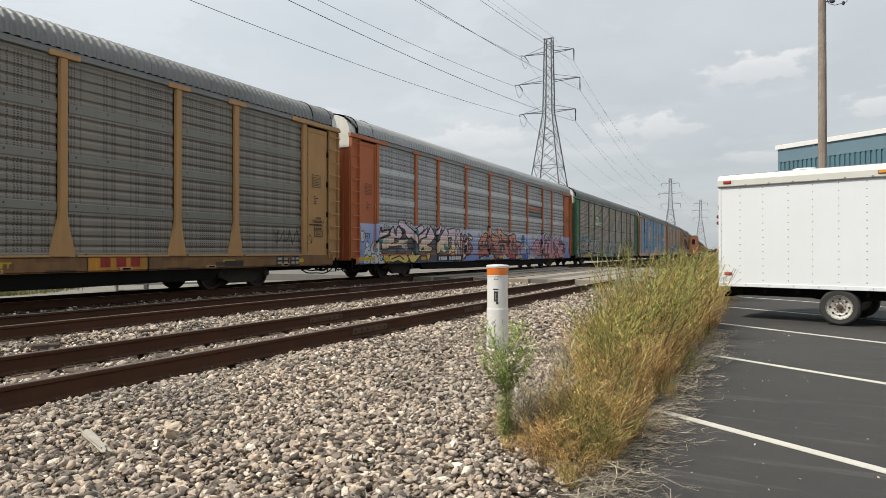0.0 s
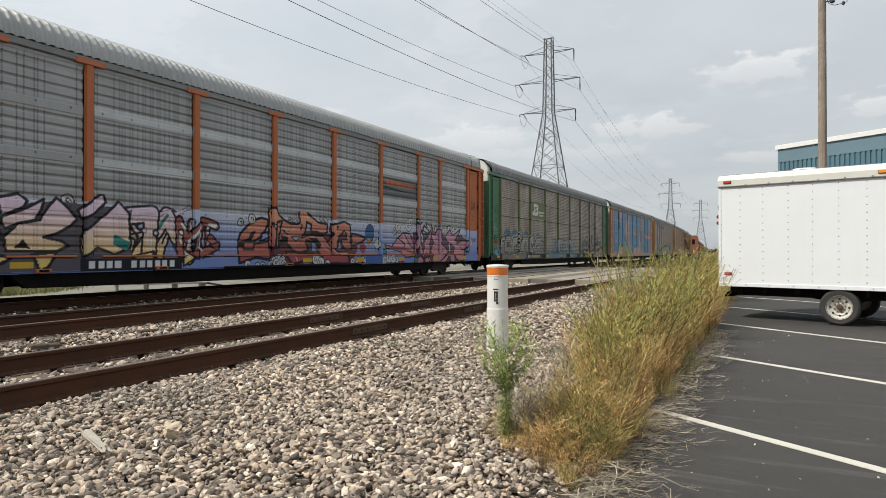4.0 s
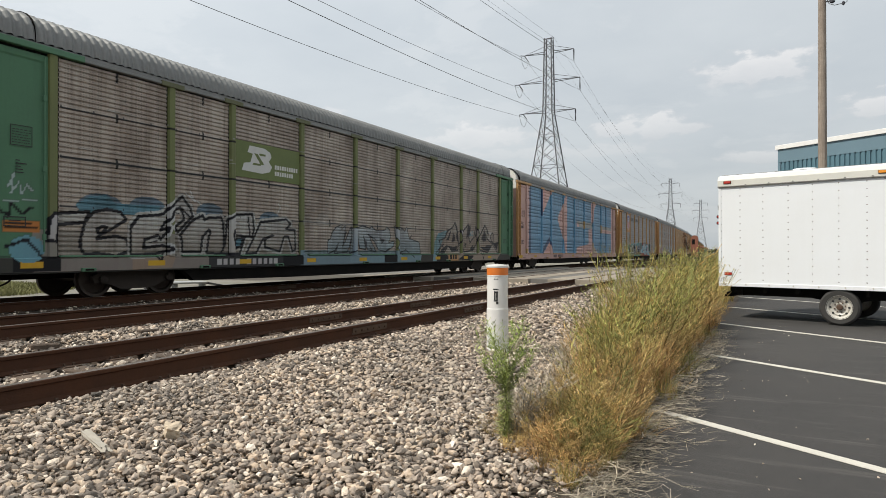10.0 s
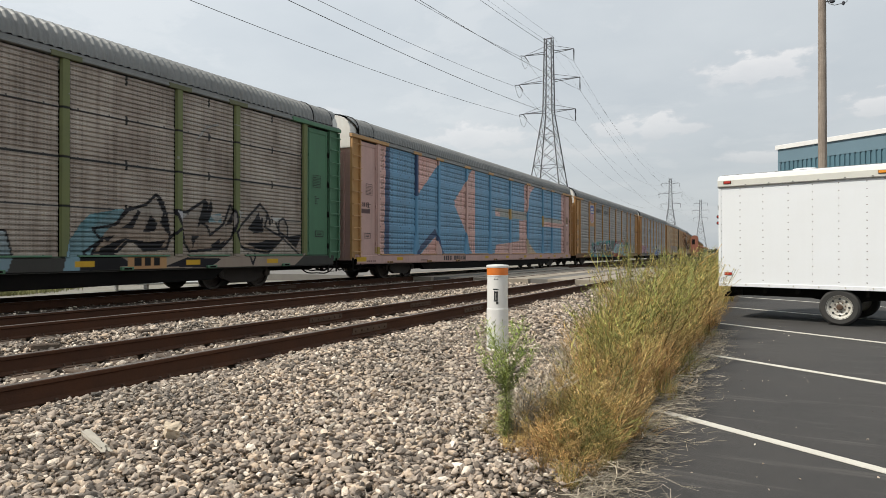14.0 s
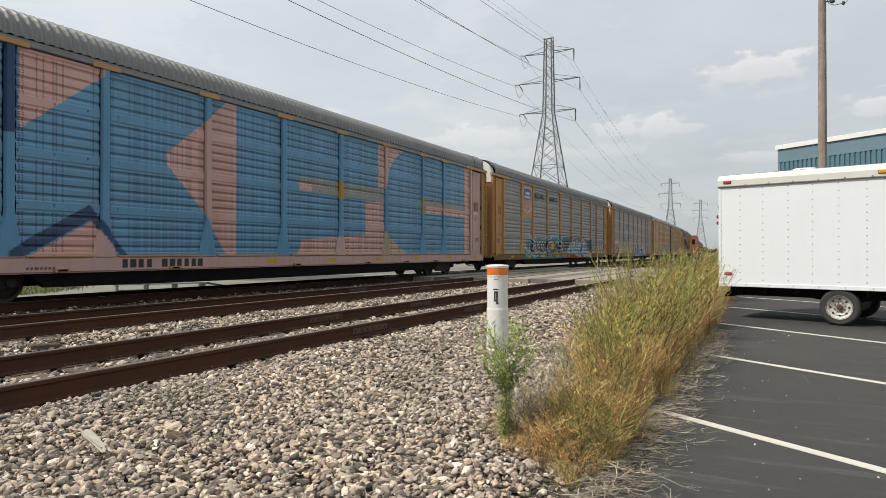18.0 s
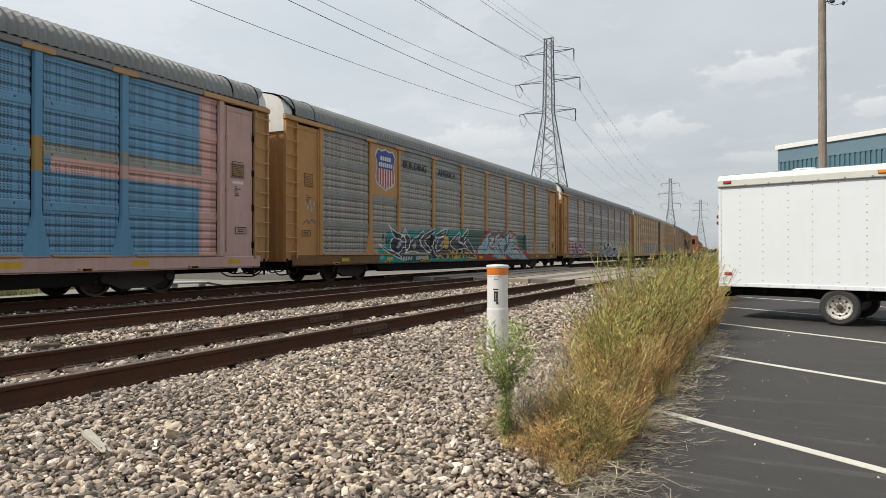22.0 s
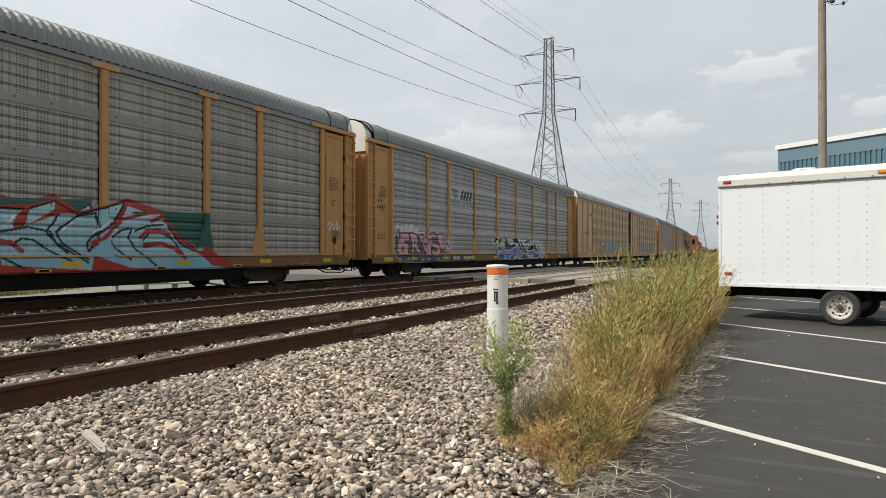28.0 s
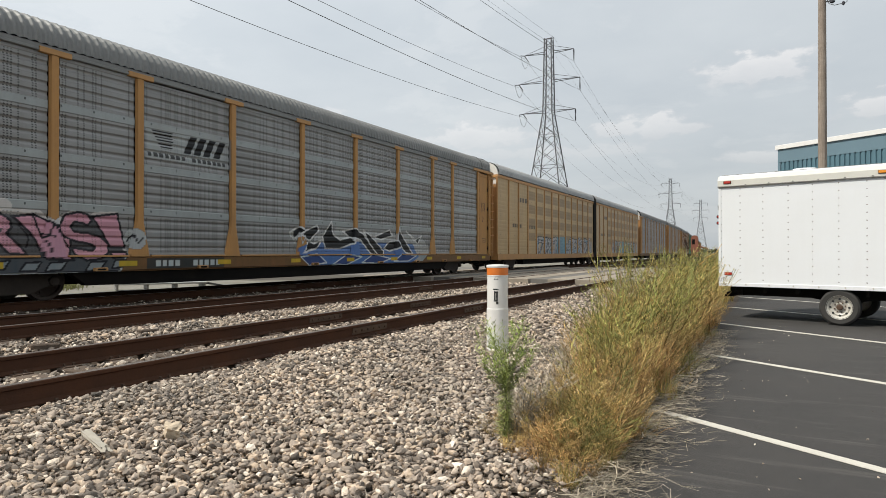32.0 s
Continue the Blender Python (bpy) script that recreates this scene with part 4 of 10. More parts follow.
# ---- paint on the cars ----
class Paint:
    """Layers of colour on the side of a car, over its length y and height z."""

    def __init__(self):
        self.layers = []

    def add(self, test, color, alpha=1.0, box=None):
        self.layers.append((test, color, alpha, box))
        return self

    def rect(self, y0, y1, z0, z1, color, alpha=1.0):
        return self.add(lambda Y, Z: (Y >= y0) & (Y <= y1) & (Z >= z0) & (Z <= z1), color, alpha)

    def poly(self, pts, color, alpha=1.0):
        p = np.array(pts)
        def test(Y, Z):
            inside = np.zeros(len(Y), bool)
            for (a, b), (c, d) in zip(p, np.roll(p, -1, 0)):
                if b == d:
                    continue
                cross = ((b > Z) != (d > Z)) & (Y < (c - a) * (Z - b) / (d - b) + a)
                inside ^= cross
            return inside
        return self.add(test, color, alpha, (p[:, 0].min(), p[:, 0].max(), p[:, 1].min(), p[:, 1].max()))

    def disc(self, y, z, r, color, alpha=1.0, flat=1.0):
        return self.add(lambda Y, Z: (Y - y) ** 2 + ((Z - z) / flat) ** 2 < r * r, color, alpha, (y - r, y + r, z - r * flat, z + r * flat))

    def stroke(self, pts, w, color, alpha=1.0):
        p = np.array(pts, float)
        def test(Y, Z):
            hit = np.zeros(len(Y), bool)
            for (a, b), (c, d) in zip(p, p[1:]):
                t = np.clip(((Y - a) * (c - a) + (Z - b) * (d - b)) / max(1e-6, (c - a) ** 2 + (d - b) ** 2), 0, 1)
                hit |= (Y - a - t * (c - a)) ** 2 + (Z - b - t * (d - b)) ** 2 < w * w
            return hit
        return self.add(test, color, alpha, (p[:, 0].min() - w, p[:, 0].max() + w, p[:, 1].min() - w, p[:, 1].max() + w))

    def shape(self, pts, fill, line, w):
        """A filled form with a painted outline."""
        return self.poly(pts, fill).stroke(list(pts) + [pts[0]], w, line)

    def __call__(self, Y, Z):
        out = np.zeros((len(Y), 4))
        if not len(Y):
            return out
        for test, color, alpha, box in self.layers:
            if box:
                m = np.nonzero((Y >= box[0]) & (Y <= box[1]) & (Z >= box[2]) & (Z <= box[3]))[0]
                m = m[test(Y[m], Z[m])] if len(m) else m
            else:
                m = np.nonzero(test(Y, Z))[0]
            if not len(m):
                continue
            c = np.array(color(Y[m], Z[m]) if callable(color) else color)
            a = out[m, 3:4]
            na = alpha + a * (1 - alpha)
            out[m, :3] = (c * alpha + out[m, :3] * a * (1 - alpha)) / na
            out[m, 3:4] = na
        return out


def ramp(z0, c0, z1, c1):
    c0, c1 = np.array(c0), np.array(c1)
    def f(Y, Z):
        u = np.clip((Z - z0) / (z1 - z0), 0, 1)[:, None]
        return c0 * (1 - u) + c1 * u
    return f


FORMS = ([(0.1, 0.05), (0.2, 0.95), (0.75, 0.85), (0.55, 0.5), (0.85, 0.08)], [(0.9, 0.9), (0.25, 0.8), (0.3, 0.5), (0.8, 0.42), (0.65, 0.08), (0.05, 0.15)],
         [(0.05, 0.1), (0.45, 0.98), (0.9, 0.05)], [(0.15, 0.95), (0.2, 0.1), (0.85, 0.2), (0.8, 0.9)], [(0.1, 0.9), (0.9, 0.8), (0.3, 0.45), (0.95, 0.1)],
         [(0.2, 0.0), (0.15, 0.8), (0.5, 0.45), (0.9, 0.95), (0.8, 0.05)], [(0.85, 0.85), (0.3, 0.95), (0.1, 0.45), (0.4, 0.08), (0.9, 0.25), (0.6, 0.45)])


def tag_piece(P, y0, y1, z0, z1, n, seed, fill, line, w=0.15, edge=0.045, halo=None, accents=(), slant=0.12, spike=0.0):
    """A row of tangled abstract forms, outlined and filled."""
    rng = random.Random(seed)
    step = (y1 - y0) / n
    if halo:
        for k in range(n):
            P.disc(y0 + step * (k + 0.5), (z0 + z1) / 2 + rng.uniform(-0.05, 0.12), step * 0.72, halo, flat=min(1.0, (z1 - z0) * 0.62 / (step * 0.72)))
    order = [(k, 1.0) for k in range(n)] + [(k + 0.5, 0.62) for k in range(n - 1)]
    rng.shuffle(order)
    edge = edge * 1.25
    w_full = w
    for k, big in order:
        w = w_full * big
        a = y0 + step * k - step * 0.36
        f = FORMS[rng.randrange(len(FORMS))]
        if rng.random() < 0.6:
            f = [(1 - u, v) for u, v in f]
        if rng.random() < 0.4:
            f = [(u, 1 - v) for u, v in f]
        pts = [(a + step * 1.75 * (u + slant * (v - 0.5)) + rng.uniform(-0.14, 0.14) * step, z0 + w * 0.6 + (z1 - z0 - w * 1.2) * v + rng.uniform(-0.04, 0.04)) for u, v in f]
        if spike:
            e = max(pts, key=lambda q: q[1])
            s = rng.choice((-1, 1)) * step * rng.uniform(0.3, 0.7)
            tri = [(e[0] - w, e[1] - w * 0.4), (e[0] + w, e[1] - w * 0.4), (e[0] + s, e[1] + spike * rng.uniform(0.6, 1.1))]
            grow = [(q[0] + (q[0] - (e[0] + s * 0.3)) * 0.18, q[1] + (q[1] - e[1]) * 0.18 + (0.02 if q[1] > e[1] else -0.02)) for q in tri]
            P.poly(grow, line).poly(tri, fill)
        P.stroke(pts, w + edge, line).stroke(pts, w, fill)
        j = rng.randrange(len(pts))
        e, s = pts[j], rng.choice((-1, 1))
        barb = [(e[0] - s * w * 0.6, e[1] + w * 1.1), (e[0] - s * w * 0.6, e[1] - w * 1.1), (e[0] + s * w * 2.4, e[1] + rng.uniform(-0.3, 0.6) * w)]
        c = np.mean(barb, 0)
        P.poly([tuple(c + (np.array(v) - c) * (1 + 1.1 * edge / w)) for v in barb], line).poly(barb, fill)
        for m in range(5):
            i = rng.randrange(len(pts) - 1)
            u, v = rng.uniform(0, 0.5), rng.uniform(0.5, 1)
            p = [(pts[i][0] + (pts[i + 1][0] - pts[i][0]) * t + 0.03, pts[i][1] + (pts[i + 1][1] - pts[i][1]) * t + rng.uniform(-0.06, 0.06)) for t in (u, v)]
            P.stroke(p, rng.uniform(0.02, 0.045), accents[rng.randrange(len(accents))] if accents else line)
    for m in range(int(n * 2)):
        y, z = rng.uniform(y0, y1), rng.uniform(z0, z1)
        if accents:
            P.disc(y, z, rng.uniform(0.05, 0.10), line).disc(y, z, rng.uniform(0.03, 0.06), accents[rng.randrange(len(accents))])
    return P


def cloud_puffs(P, spots, fill, line):
    for y, z, r in spots:
        P.disc(y, z, r + 0.028, line).disc(y, z, r, fill)
        curl = [(y + r * (0.62 - 0.09 * k) * math.cos(0.9 * k + y), z + r * (0.62 - 0.09 * k) * math.sin(0.9 * k + y)) for k in range(7)]
        P.stroke(curl, 0.015, line)


def char_bars(P, y0, y1, z0, z1, n, color, gap=None):
    """Unreadable lettering: upright bars."""
    step = (y1 - y0) / n
    for k in range(n):
        if k in (gap or ()):
            continue
        P.rect(y0 + step * k, y0 + step * (k + 0.68), z0, z1, color)


def seam_bands(P, rows, lo, hi, color, alpha=1.0):
    """Strips along the sheet seams, from post to post."""
    for a, b in zip((1.92,) + tuple(v + 0.11 for v in POSTS), tuple(v - 0.11 for v in POSTS) + (26.14,)):
        for z in rows:
            P.rect(a, b, z - lo, z + hi, color, alpha)


YELLOW = (0.62, 0.38, 0.03)


def reflectors(P, start=3.0, skip=()):
    for k in range(9):
        y = start + 2.92 * k
        if k not in skip:
            P.rect(y, y + 0.46, 0.71, 0.84, YELLOW)


BLACK, WHITE, INK = (0.006, 0.006, 0.007), (0.70, 0.70, 0.68), (0.009, 0.008, 0.012)


def paint_a():
    P = Paint()
    seam_bands(P, (2.0, 3.05, 4.1), 0.10, 0.10, (0.215, 0.21, 0.185), 0.7)
    reflectors(P, 2.4)
    P.rect(18.98, 20.55, 0.61, 0.99, (0.60, 0.27, 0.04))
    P.rect(18.98, 19.02, 0.6, 1.0, BLACK).rect(20.5, 20.55, 0.6, 1.0, BLACK)
    red = (0.36, 0.04, 0.03)
    char_bars(P, 19.30, 20.42, 0.70, 0.91, 3, red)
    char_bars(P, 16.7, 17.5, 0.68, 0.80, 7, (0.2, 0.1, 0.04), (4,))
    P.stroke([(24.85, 1.75), (24.98, 1.5), (25.12, 1.72), (25.02, 1.3), (25.2, 1.45), (25.35, 1.7), (25.4, 1.35), (25.55, 1.5), (25.6, 1.72), (25.75, 1.3), (25.95, 1.75), (26.05, 1.4)], 0.016, INK)
    P.disc(26.55, 1.45, 0.15, (0.08, 0.05, 0.03)).disc(26.55, 1.45, 0.12, (0.46, 0.30, 0.12)).stroke([(26.46, 1.54), (26.64, 1.36)], 0.014, (0.08, 0.05, 0.03))
    P.rect(26.55, 27.05, 1.93, 1.96, INK).rect(26.55, 27.05, 1.70, 1.73, INK)
    for q in (10.4, 14.2, 22.6):
        P.rect(q, q + 0.3, 0.68, 0.78, (0.09, 0.06, 0.04))
    P.rect(22.9, 23.6, 0.64, 0.80, (0.05, 0.04, 0.03))
    for a, w in ((24.95, 0.56), (25.58, 0.42)):
        P.rect(a, a + w, 0.63, 0.93, (0.03, 0.028, 0.025))
        for z in (0.68, 0.81):
            P.rect(a + 0.05, a + 0.45 * w, z, z + 0.07, (0.42, 0.38, 0.3)).rect(a + 0.58 * w, a + w - 0.05, z, z + 0.07, (0.42, 0.38, 0.3))
    for a, b in ((24.2, 24.9), (25.3, 25.7), (20.9, 21.6), (17.9, 18.6), (13.1, 14.0), (8.2, 8.9)):
        P.rect(a, b, 0.84, 0.94, (0.19, 0.085, 0.04), 0.7).rect(a + 0.2, b + 0.15, 0.60, 0.66, (0.09, 0.05, 0.03), 0.8)
    return P


def paint_b():
    P = Paint()
    for k, (a, b) in enumerate([(1.92, 4.65), (6.87, 9.6), (9.8, 12.54), (12.74, 15.46), (15.66, 18.38), (18.58, 21.3), (23.46, 26.14)]):
        for z in (3.03, 4.18):
            P.rect(a, b, z - 0.12, z + 0.11, (0.53, 0.54, 0.54))
    P.rect(18.6, 21.28, 3.2, 3.98, (0.13, 0.135, 0.14))
    P.poly([(18.75, 3.88), (20.9, 3.80), (21.2, 3.66), (19.0, 3.68)], (0.55, 0.13, 0.04)).poly([(18.65, 3.55), (21.2, 3.44), (20.2, 3.50), (18.8, 3.62)], BLACK)
    for q in (19.1, 19.55, 20.0, 20.45):
        P.rect(q, q + 0.05, 3.68, 3.86, (0.16, 0.10, 0.08))
    blue = ramp(0.9, (0.20, 0.27, 0.52), 2.2, (0.50, 0.53, 0.70))
    P.rect(0.55, 27.4, 0.6, 2.12, blue)
    P.rect(1.95, 26.1, 1.9, 2.14, (0.54, 0.56, 0.67))
    # pale clouds and bubbles at the near end
    for y, z, r in ((0.85, 1.62, 0.15), (1.15, 1.32, 0.08)):
        P.disc(y, z, r + 0.03, INK, flat=1.3).disc(y, z, r, WHITE, flat=1.3)
    cloud_puffs(P, [(1.25, 0.95, 0.28), (1.7, 1.15, 0.3), (1.05, 0.72, 0.2), (2.05, 0.8, 0.25), (1.55, 0.72, 0.25)], (0.58, 0.58, 0.55), INK)
    sand = ramp(0.8, (0.76, 0.55, 0.15), 2.0, (0.76, 0.60, 0.72))
    jade = (0.03, 0.22, 0.20)
    tag_piece(P, 6.3, 9.1, 0.72, 2.1, 3, 4, sand, INK, w=0.17, edge=0.05, accents=(WHITE, jade, INK, (0.62, 0.50, 0.62)), spike=0.2)
    cloud_puffs(P, [(2.35, 2.01, 0.08), (2.52, 2.00, 0.08), (2.66, 1.98, 0.07), (4.22, 2.16, 0.14), (4.44, 2.10, 0.11), (6.31, 2.13, 0.13)], (0.58, 0.58, 0.55), INK)
    P.poly([(1.86, 1.45), (2.29, 1.80), (3.37, 1.98), (4.76, 1.93), (6.08, 2.12), (7.82, 2.02), (7.82, 0.67), (2.30, 0.60), (2.08, 1.00)], (0.10, 0.085, 0.10))
    P.shape([(1.66, 1.39), (1.86, 1.56), (2.02, 1.79), (2.05, 1.98), (2.13, 1.99), (2.13, 1.85), (2.69, 1.92), (2.72, 1.77), (2.52, 1.70), (2.24, 1.63), (2.08, 1.57), (1.81, 1.45)], sand, INK, 0.032)
    P.shape([(2.13, 1.34), (2.24, 1.57), (2.46, 1.64), (2.75, 1.71), (2.75, 1.92), (2.96, 2.08), (3.05, 1.90), (3.18, 1.71), (3.27, 1.76), (3.18, 1.97), (3.34, 2.08), (3.56, 1.97), (3.66, 1.88), (3.66, 1.69), (3.50, 1.56), (3.06, 1.48), (3.09, 1.58), (3.70, 1.56), (3.97, 1.57), (4.11, 1.45), (4.11, 1.26), (3.56, 1.31), (2.87, 1.24), (2.70, 1.26), (2.58, 1.12), (2.19, 1.12), (2.13, 1.21)], sand, INK, 0.032)
    P.shape([(3.39, 2.29), (3.50, 2.35), (3.83, 2.33), (4.11, 2.13), (4.61, 1.93), (4.92, 1.60), (5.00, 1.27), (4.84, 1.33), (4.62, 1.53), (4.39, 1.65), (4.25, 1.58), (4.04, 1.64), (3.83, 1.95), (3.56, 2.02), (3.41, 2.11)], sand, INK, 0.032)
    P.shape([(2.19, 1.00), (2.70, 0.94), (3.90, 1.00), (4.11, 0.74), (3.90, 0.55), (3.24, 0.70), (2.52, 0.57), (2.30, 0.66), (2.13, 0.78)], sand, INK, 0.032)
    P.shape([(3.97, 0.93), (4.40, 0.97), (4.47, 1.13), (4.39, 1.32), (4.62, 0.93), (5.00, 0.97), (5.16, 0.93), (4.54, 0.57), (4.25, 0.63)], sand, INK, 0.032)
    P.shape([(4.69, 2.04), (5.31, 2.21), (5.48, 2.08), (5.40, 1.94), (5.00, 1.74), (4.95, 1.94)], sand, INK, 0.032)
    P.shape([(5.00, 1.74), (5.40, 1.90), (5.81, 2.13), (5.76, 1.92), (5.65, 1.70), (5.23, 1.57), (5.08, 1.51), (5.00, 1.61)], sand, INK, 0.032)
    P.shape([(5.04, 1.34), (5.32, 1.62), (5.73, 1.70), (5.90, 1.99), (6.08, 2.19), (6.35, 1.94), (6.53, 1.76), (6.35, 1.58), (6.08, 1.43), (5.82, 1.35), (6.17, 1.28), (6.35, 1.17), (6.08, 1.06), (5.08, 1.06)], sand, INK, 0.032)
    P.shape([(6.53, 1.95), (7.10, 2.36), (7.20, 2.18), (6.91, 1.90), (6.62, 1.76)], sand, INK, 0.032)
    P.shape([(6.62, 0.92), (6.59, 1.29), (6.66, 1.51), (6.91, 1.67), (7.20, 1.91), (7.50, 2.20), (7.77, 1.93), (7.82, 1.15), (7.40, 0.99), (7.01, 1.14)], sand, INK, 0.032)
    P.shape([(5.56, 0.99), (6.08, 1.05), (5.87, 0.74), (5.70, 0.65)], sand, INK, 0.032)
    P.poly([(3.63, 1.37), (4.11, 1.58), (4.09, 1.13), (3.63, 1.22)], (0.52, 0.50, 0.48))
    P.poly([(3.66, 1.32), (4.12, 1.51), (4.12, 1.42)], (0.30, 0.07, 0.06))
    P.poly([(3.66, 1.29), (4.12, 1.35), (4.12, 1.26)], (0.30, 0.07, 0.06))
    P.poly([(2.08, 1.53), (2.27, 1.55), (2.30, 1.44), (1.97, 1.40)], jade)
    P.poly([(4.69, 1.96), (4.95, 2.00), (5.00, 1.78), (4.77, 1.77)], jade)
    P.poly([(4.54, 1.13), (4.92, 1.27), (4.77, 1.00)], jade)
    P.poly([(2.58, 0.59), (2.76, 0.67), (2.82, 0.56)], jade)
    P.poly([(7.40, 1.45), (7.82, 1.27), (7.71, 1.07), (7.36, 1.22)], jade)
    P.poly([(3.56, 1.97), (3.97, 1.89), (3.76, 1.69)], INK)
    P.poly([(4.39, 1.65), (4.69, 1.50), (4.54, 1.39)], INK)
    P.poly([(5.24, 1.13), (5.40, 1.30), (5.56, 1.11)], INK)
    P.poly([(3.12, 1.12), (3.37, 1.17), (3.47, 1.06), (3.18, 1.00)], INK)
    P.poly([(2.35, 0.77), (2.70, 0.98), (2.70, 0.91)], INK)
    P.poly([(2.43, 1.51), (2.54, 1.56), (2.64, 1.52), (2.52, 1.44)], INK)
    P.poly([(3.18, 1.91), (3.27, 1.95), (3.28, 1.73), (3.22, 1.76)], jade)
    P.poly([(2.21, 1.52), (2.41, 1.60), (2.66, 1.57), (2.61, 1.35), (2.30, 1.30)], (0.55, 0.52, 0.44))
    P.poly([(2.14, 1.82), (2.29, 1.84), (2.24, 1.78)], (0.30, 0.08, 0.10))
    P.stroke([(2.76, 0.77), (3.37, 0.90), (3.70, 0.75)], 0.025, INK)
    P.stroke([(4.11, 1.49), (4.25, 1.13)], 0.025, INK)
    P.stroke([(2.87, 1.38), (3.37, 1.47)], 0.025, INK)
    P.rect(6.55, 9.2, 0.62, 0.90, INK)
    char_bars(P, 6.75, 9.05, 0.69, 0.84, 11, WHITE, (4,))
    tag_piece(P, 9.25, 10.3, 0.9, 1.95, 2, 8, (0.38, 0.12, 0.10), INK, w=0.08, accents=(WHITE,))
    red = ramp(0.75, (0.36, 0.07, 0.085), 2.1, (0.74, 0.32, 0.20))
    P.shape([(11.17, 1.22), (11.81, 1.29), (12.39, 1.36), (12.63, 1.27), (12.61, 1.06), (12.33, 0.82), (11.81, 0.89), (11.38, 0.78), (11.17, 0.73)], red, INK, 0.04)
    P.shape([(11.22, 1.50), (11.38, 1.67), (11.53, 1.79), (11.81, 1.98), (12.09, 2.05), (12.32, 2.01), (12.38, 1.89), (12.27, 1.71), (12.03, 1.47), (11.81, 1.35), (11.59, 1.36), (11.83, 1.62), (11.70, 1.57), (11.59, 1.40), (11.17, 1.28)], red, INK, 0.04)
    P.shape([(11.40, 1.32), (11.79, 1.32), (11.79, 1.12), (11.40, 1.12)], red, INK, 0.03)
    P.shape([(12.15, 1.59), (12.39, 1.66), (12.41, 1.48), (12.03, 1.35)], (0.28, 0.36, 0.56), INK, 0.03)
    cloud_puffs(P, [(11.70, 2.00, 0.13), (11.27, 1.89, 0.10), (11.48, 0.67, 0.12), (11.87, 0.64, 0.09), (12.09, 0.65, 0.09)], (0.58, 0.57, 0.55), INK)
    cloud_puffs(P, [(13.33, 2.03, 0.08), (13.45, 2.01, 0.07), (13.65, 2.19, 0.10), (13.72, 2.06, 0.08), (14.86, 2.09, 0.09), (15.10, 2.07, 0.11)], (0.56, 0.55, 0.53), INK)
    P.poly([(12.41, 1.88), (13.05, 1.75), (14.12, 1.74), (15.37, 1.66), (16.66, 1.71), (17.01, 1.14), (16.49, 0.71), (13.05, 0.66), (12.41, 0.90)], (0.14, 0.04, 0.045))
    P.shape([(12.41, 2.34), (12.67, 2.39), (12.72, 2.29), (13.05, 2.03), (13.33, 1.94), (13.69, 1.93), (13.81, 1.99), (13.77, 2.32), (13.81, 2.51), (14.15, 2.54), (14.19, 2.30), (14.72, 2.02), (15.19, 1.98), (15.22, 1.72), (15.00, 1.65), (14.38, 1.69), (14.36, 1.94), (14.12, 2.01), (14.12, 1.80), (14.00, 1.61), (13.87, 1.51), (14.32, 1.60), (15.00, 1.58), (15.52, 1.13), (16.32, 0.92), (16.40, 0.64), (14.94, 0.67), (14.86, 0.93), (14.39, 1.37), (14.12, 1.43), (14.10, 1.31), (14.25, 1.12), (13.75, 1.00), (13.45, 1.12), (13.22, 1.29), (13.22, 1.47), (12.89, 1.34), (12.83, 1.17), (12.57, 1.17), (12.41, 1.22)], red, INK, 0.04)
    P.shape([(12.70, 1.95), (12.96, 1.99), (12.92, 1.74), (12.83, 1.45), (12.78, 1.17), (12.62, 1.23), (12.67, 1.56)], red, INK, 0.04)
    P.shape([(13.16, 1.06), (14.25, 1.00), (14.79, 0.93), (14.87, 0.61), (14.00, 0.76), (13.39, 0.67), (13.16, 0.89)], red, INK, 0.04)
    P.shape([(15.37, 1.99), (15.67, 2.00), (16.15, 2.11), (16.48, 2.01), (16.55, 1.78), (16.52, 1.42), (16.62, 1.14), (16.24, 1.11), (16.07, 1.27), (15.99, 1.49), (16.32, 1.50), (16.28, 1.69), (16.18, 1.79), (15.91, 1.61), (15.75, 1.34), (15.71, 1.16), (15.37, 1.13), (15.25, 1.39), (15.52, 1.67), (15.37, 1.73)], red, INK, 0.04)
    P.shape([(16.62, 1.71), (17.10, 1.65), (17.53, 1.56), (17.10, 1.36), (16.62, 1.28)], red, INK, 0.04)
    P.shape([(12.51, 1.94), (12.67, 1.84), (12.64, 1.69)], (0.5, 0.49, 0.47), INK, 0.02)
    P.shape([(12.99, 1.71), (13.33, 1.68), (13.28, 1.58)], (0.5, 0.49, 0.47), INK, 0.02)
    P.shape([(12.89, 1.40), (13.16, 1.49), (13.19, 1.35), (12.92, 1.29)], INK, INK, 0.02)
    P.shape([(13.39, 1.53), (13.81, 1.54), (13.63, 1.38)], (0.5, 0.49, 0.47), INK, 0.02)
    P.shape([(14.32, 1.75), (14.76, 1.72), (14.38, 1.65)], INK, INK, 0.02)
    P.shape([(14.25, 1.50), (14.65, 1.48), (14.86, 1.32), (14.79, 1.13), (14.52, 1.38)], INK, INK, 0.02)
    P.shape([(15.70, 1.94), (15.83, 1.92), (15.75, 1.84)], INK, INK, 0.02)
    P.shape([(15.75, 1.13), (15.91, 1.47), (16.02, 1.13)], (0.28, 0.36, 0.56), INK, 0.02)
    P.shape([(12.92, 1.55), (13.18, 1.51), (12.99, 1.44)], INK, INK, 0.02)
    P.shape([(13.85, 1.94), (13.93, 1.88), (13.87, 1.73)], (0.5, 0.49, 0.47), INK, 0.02)
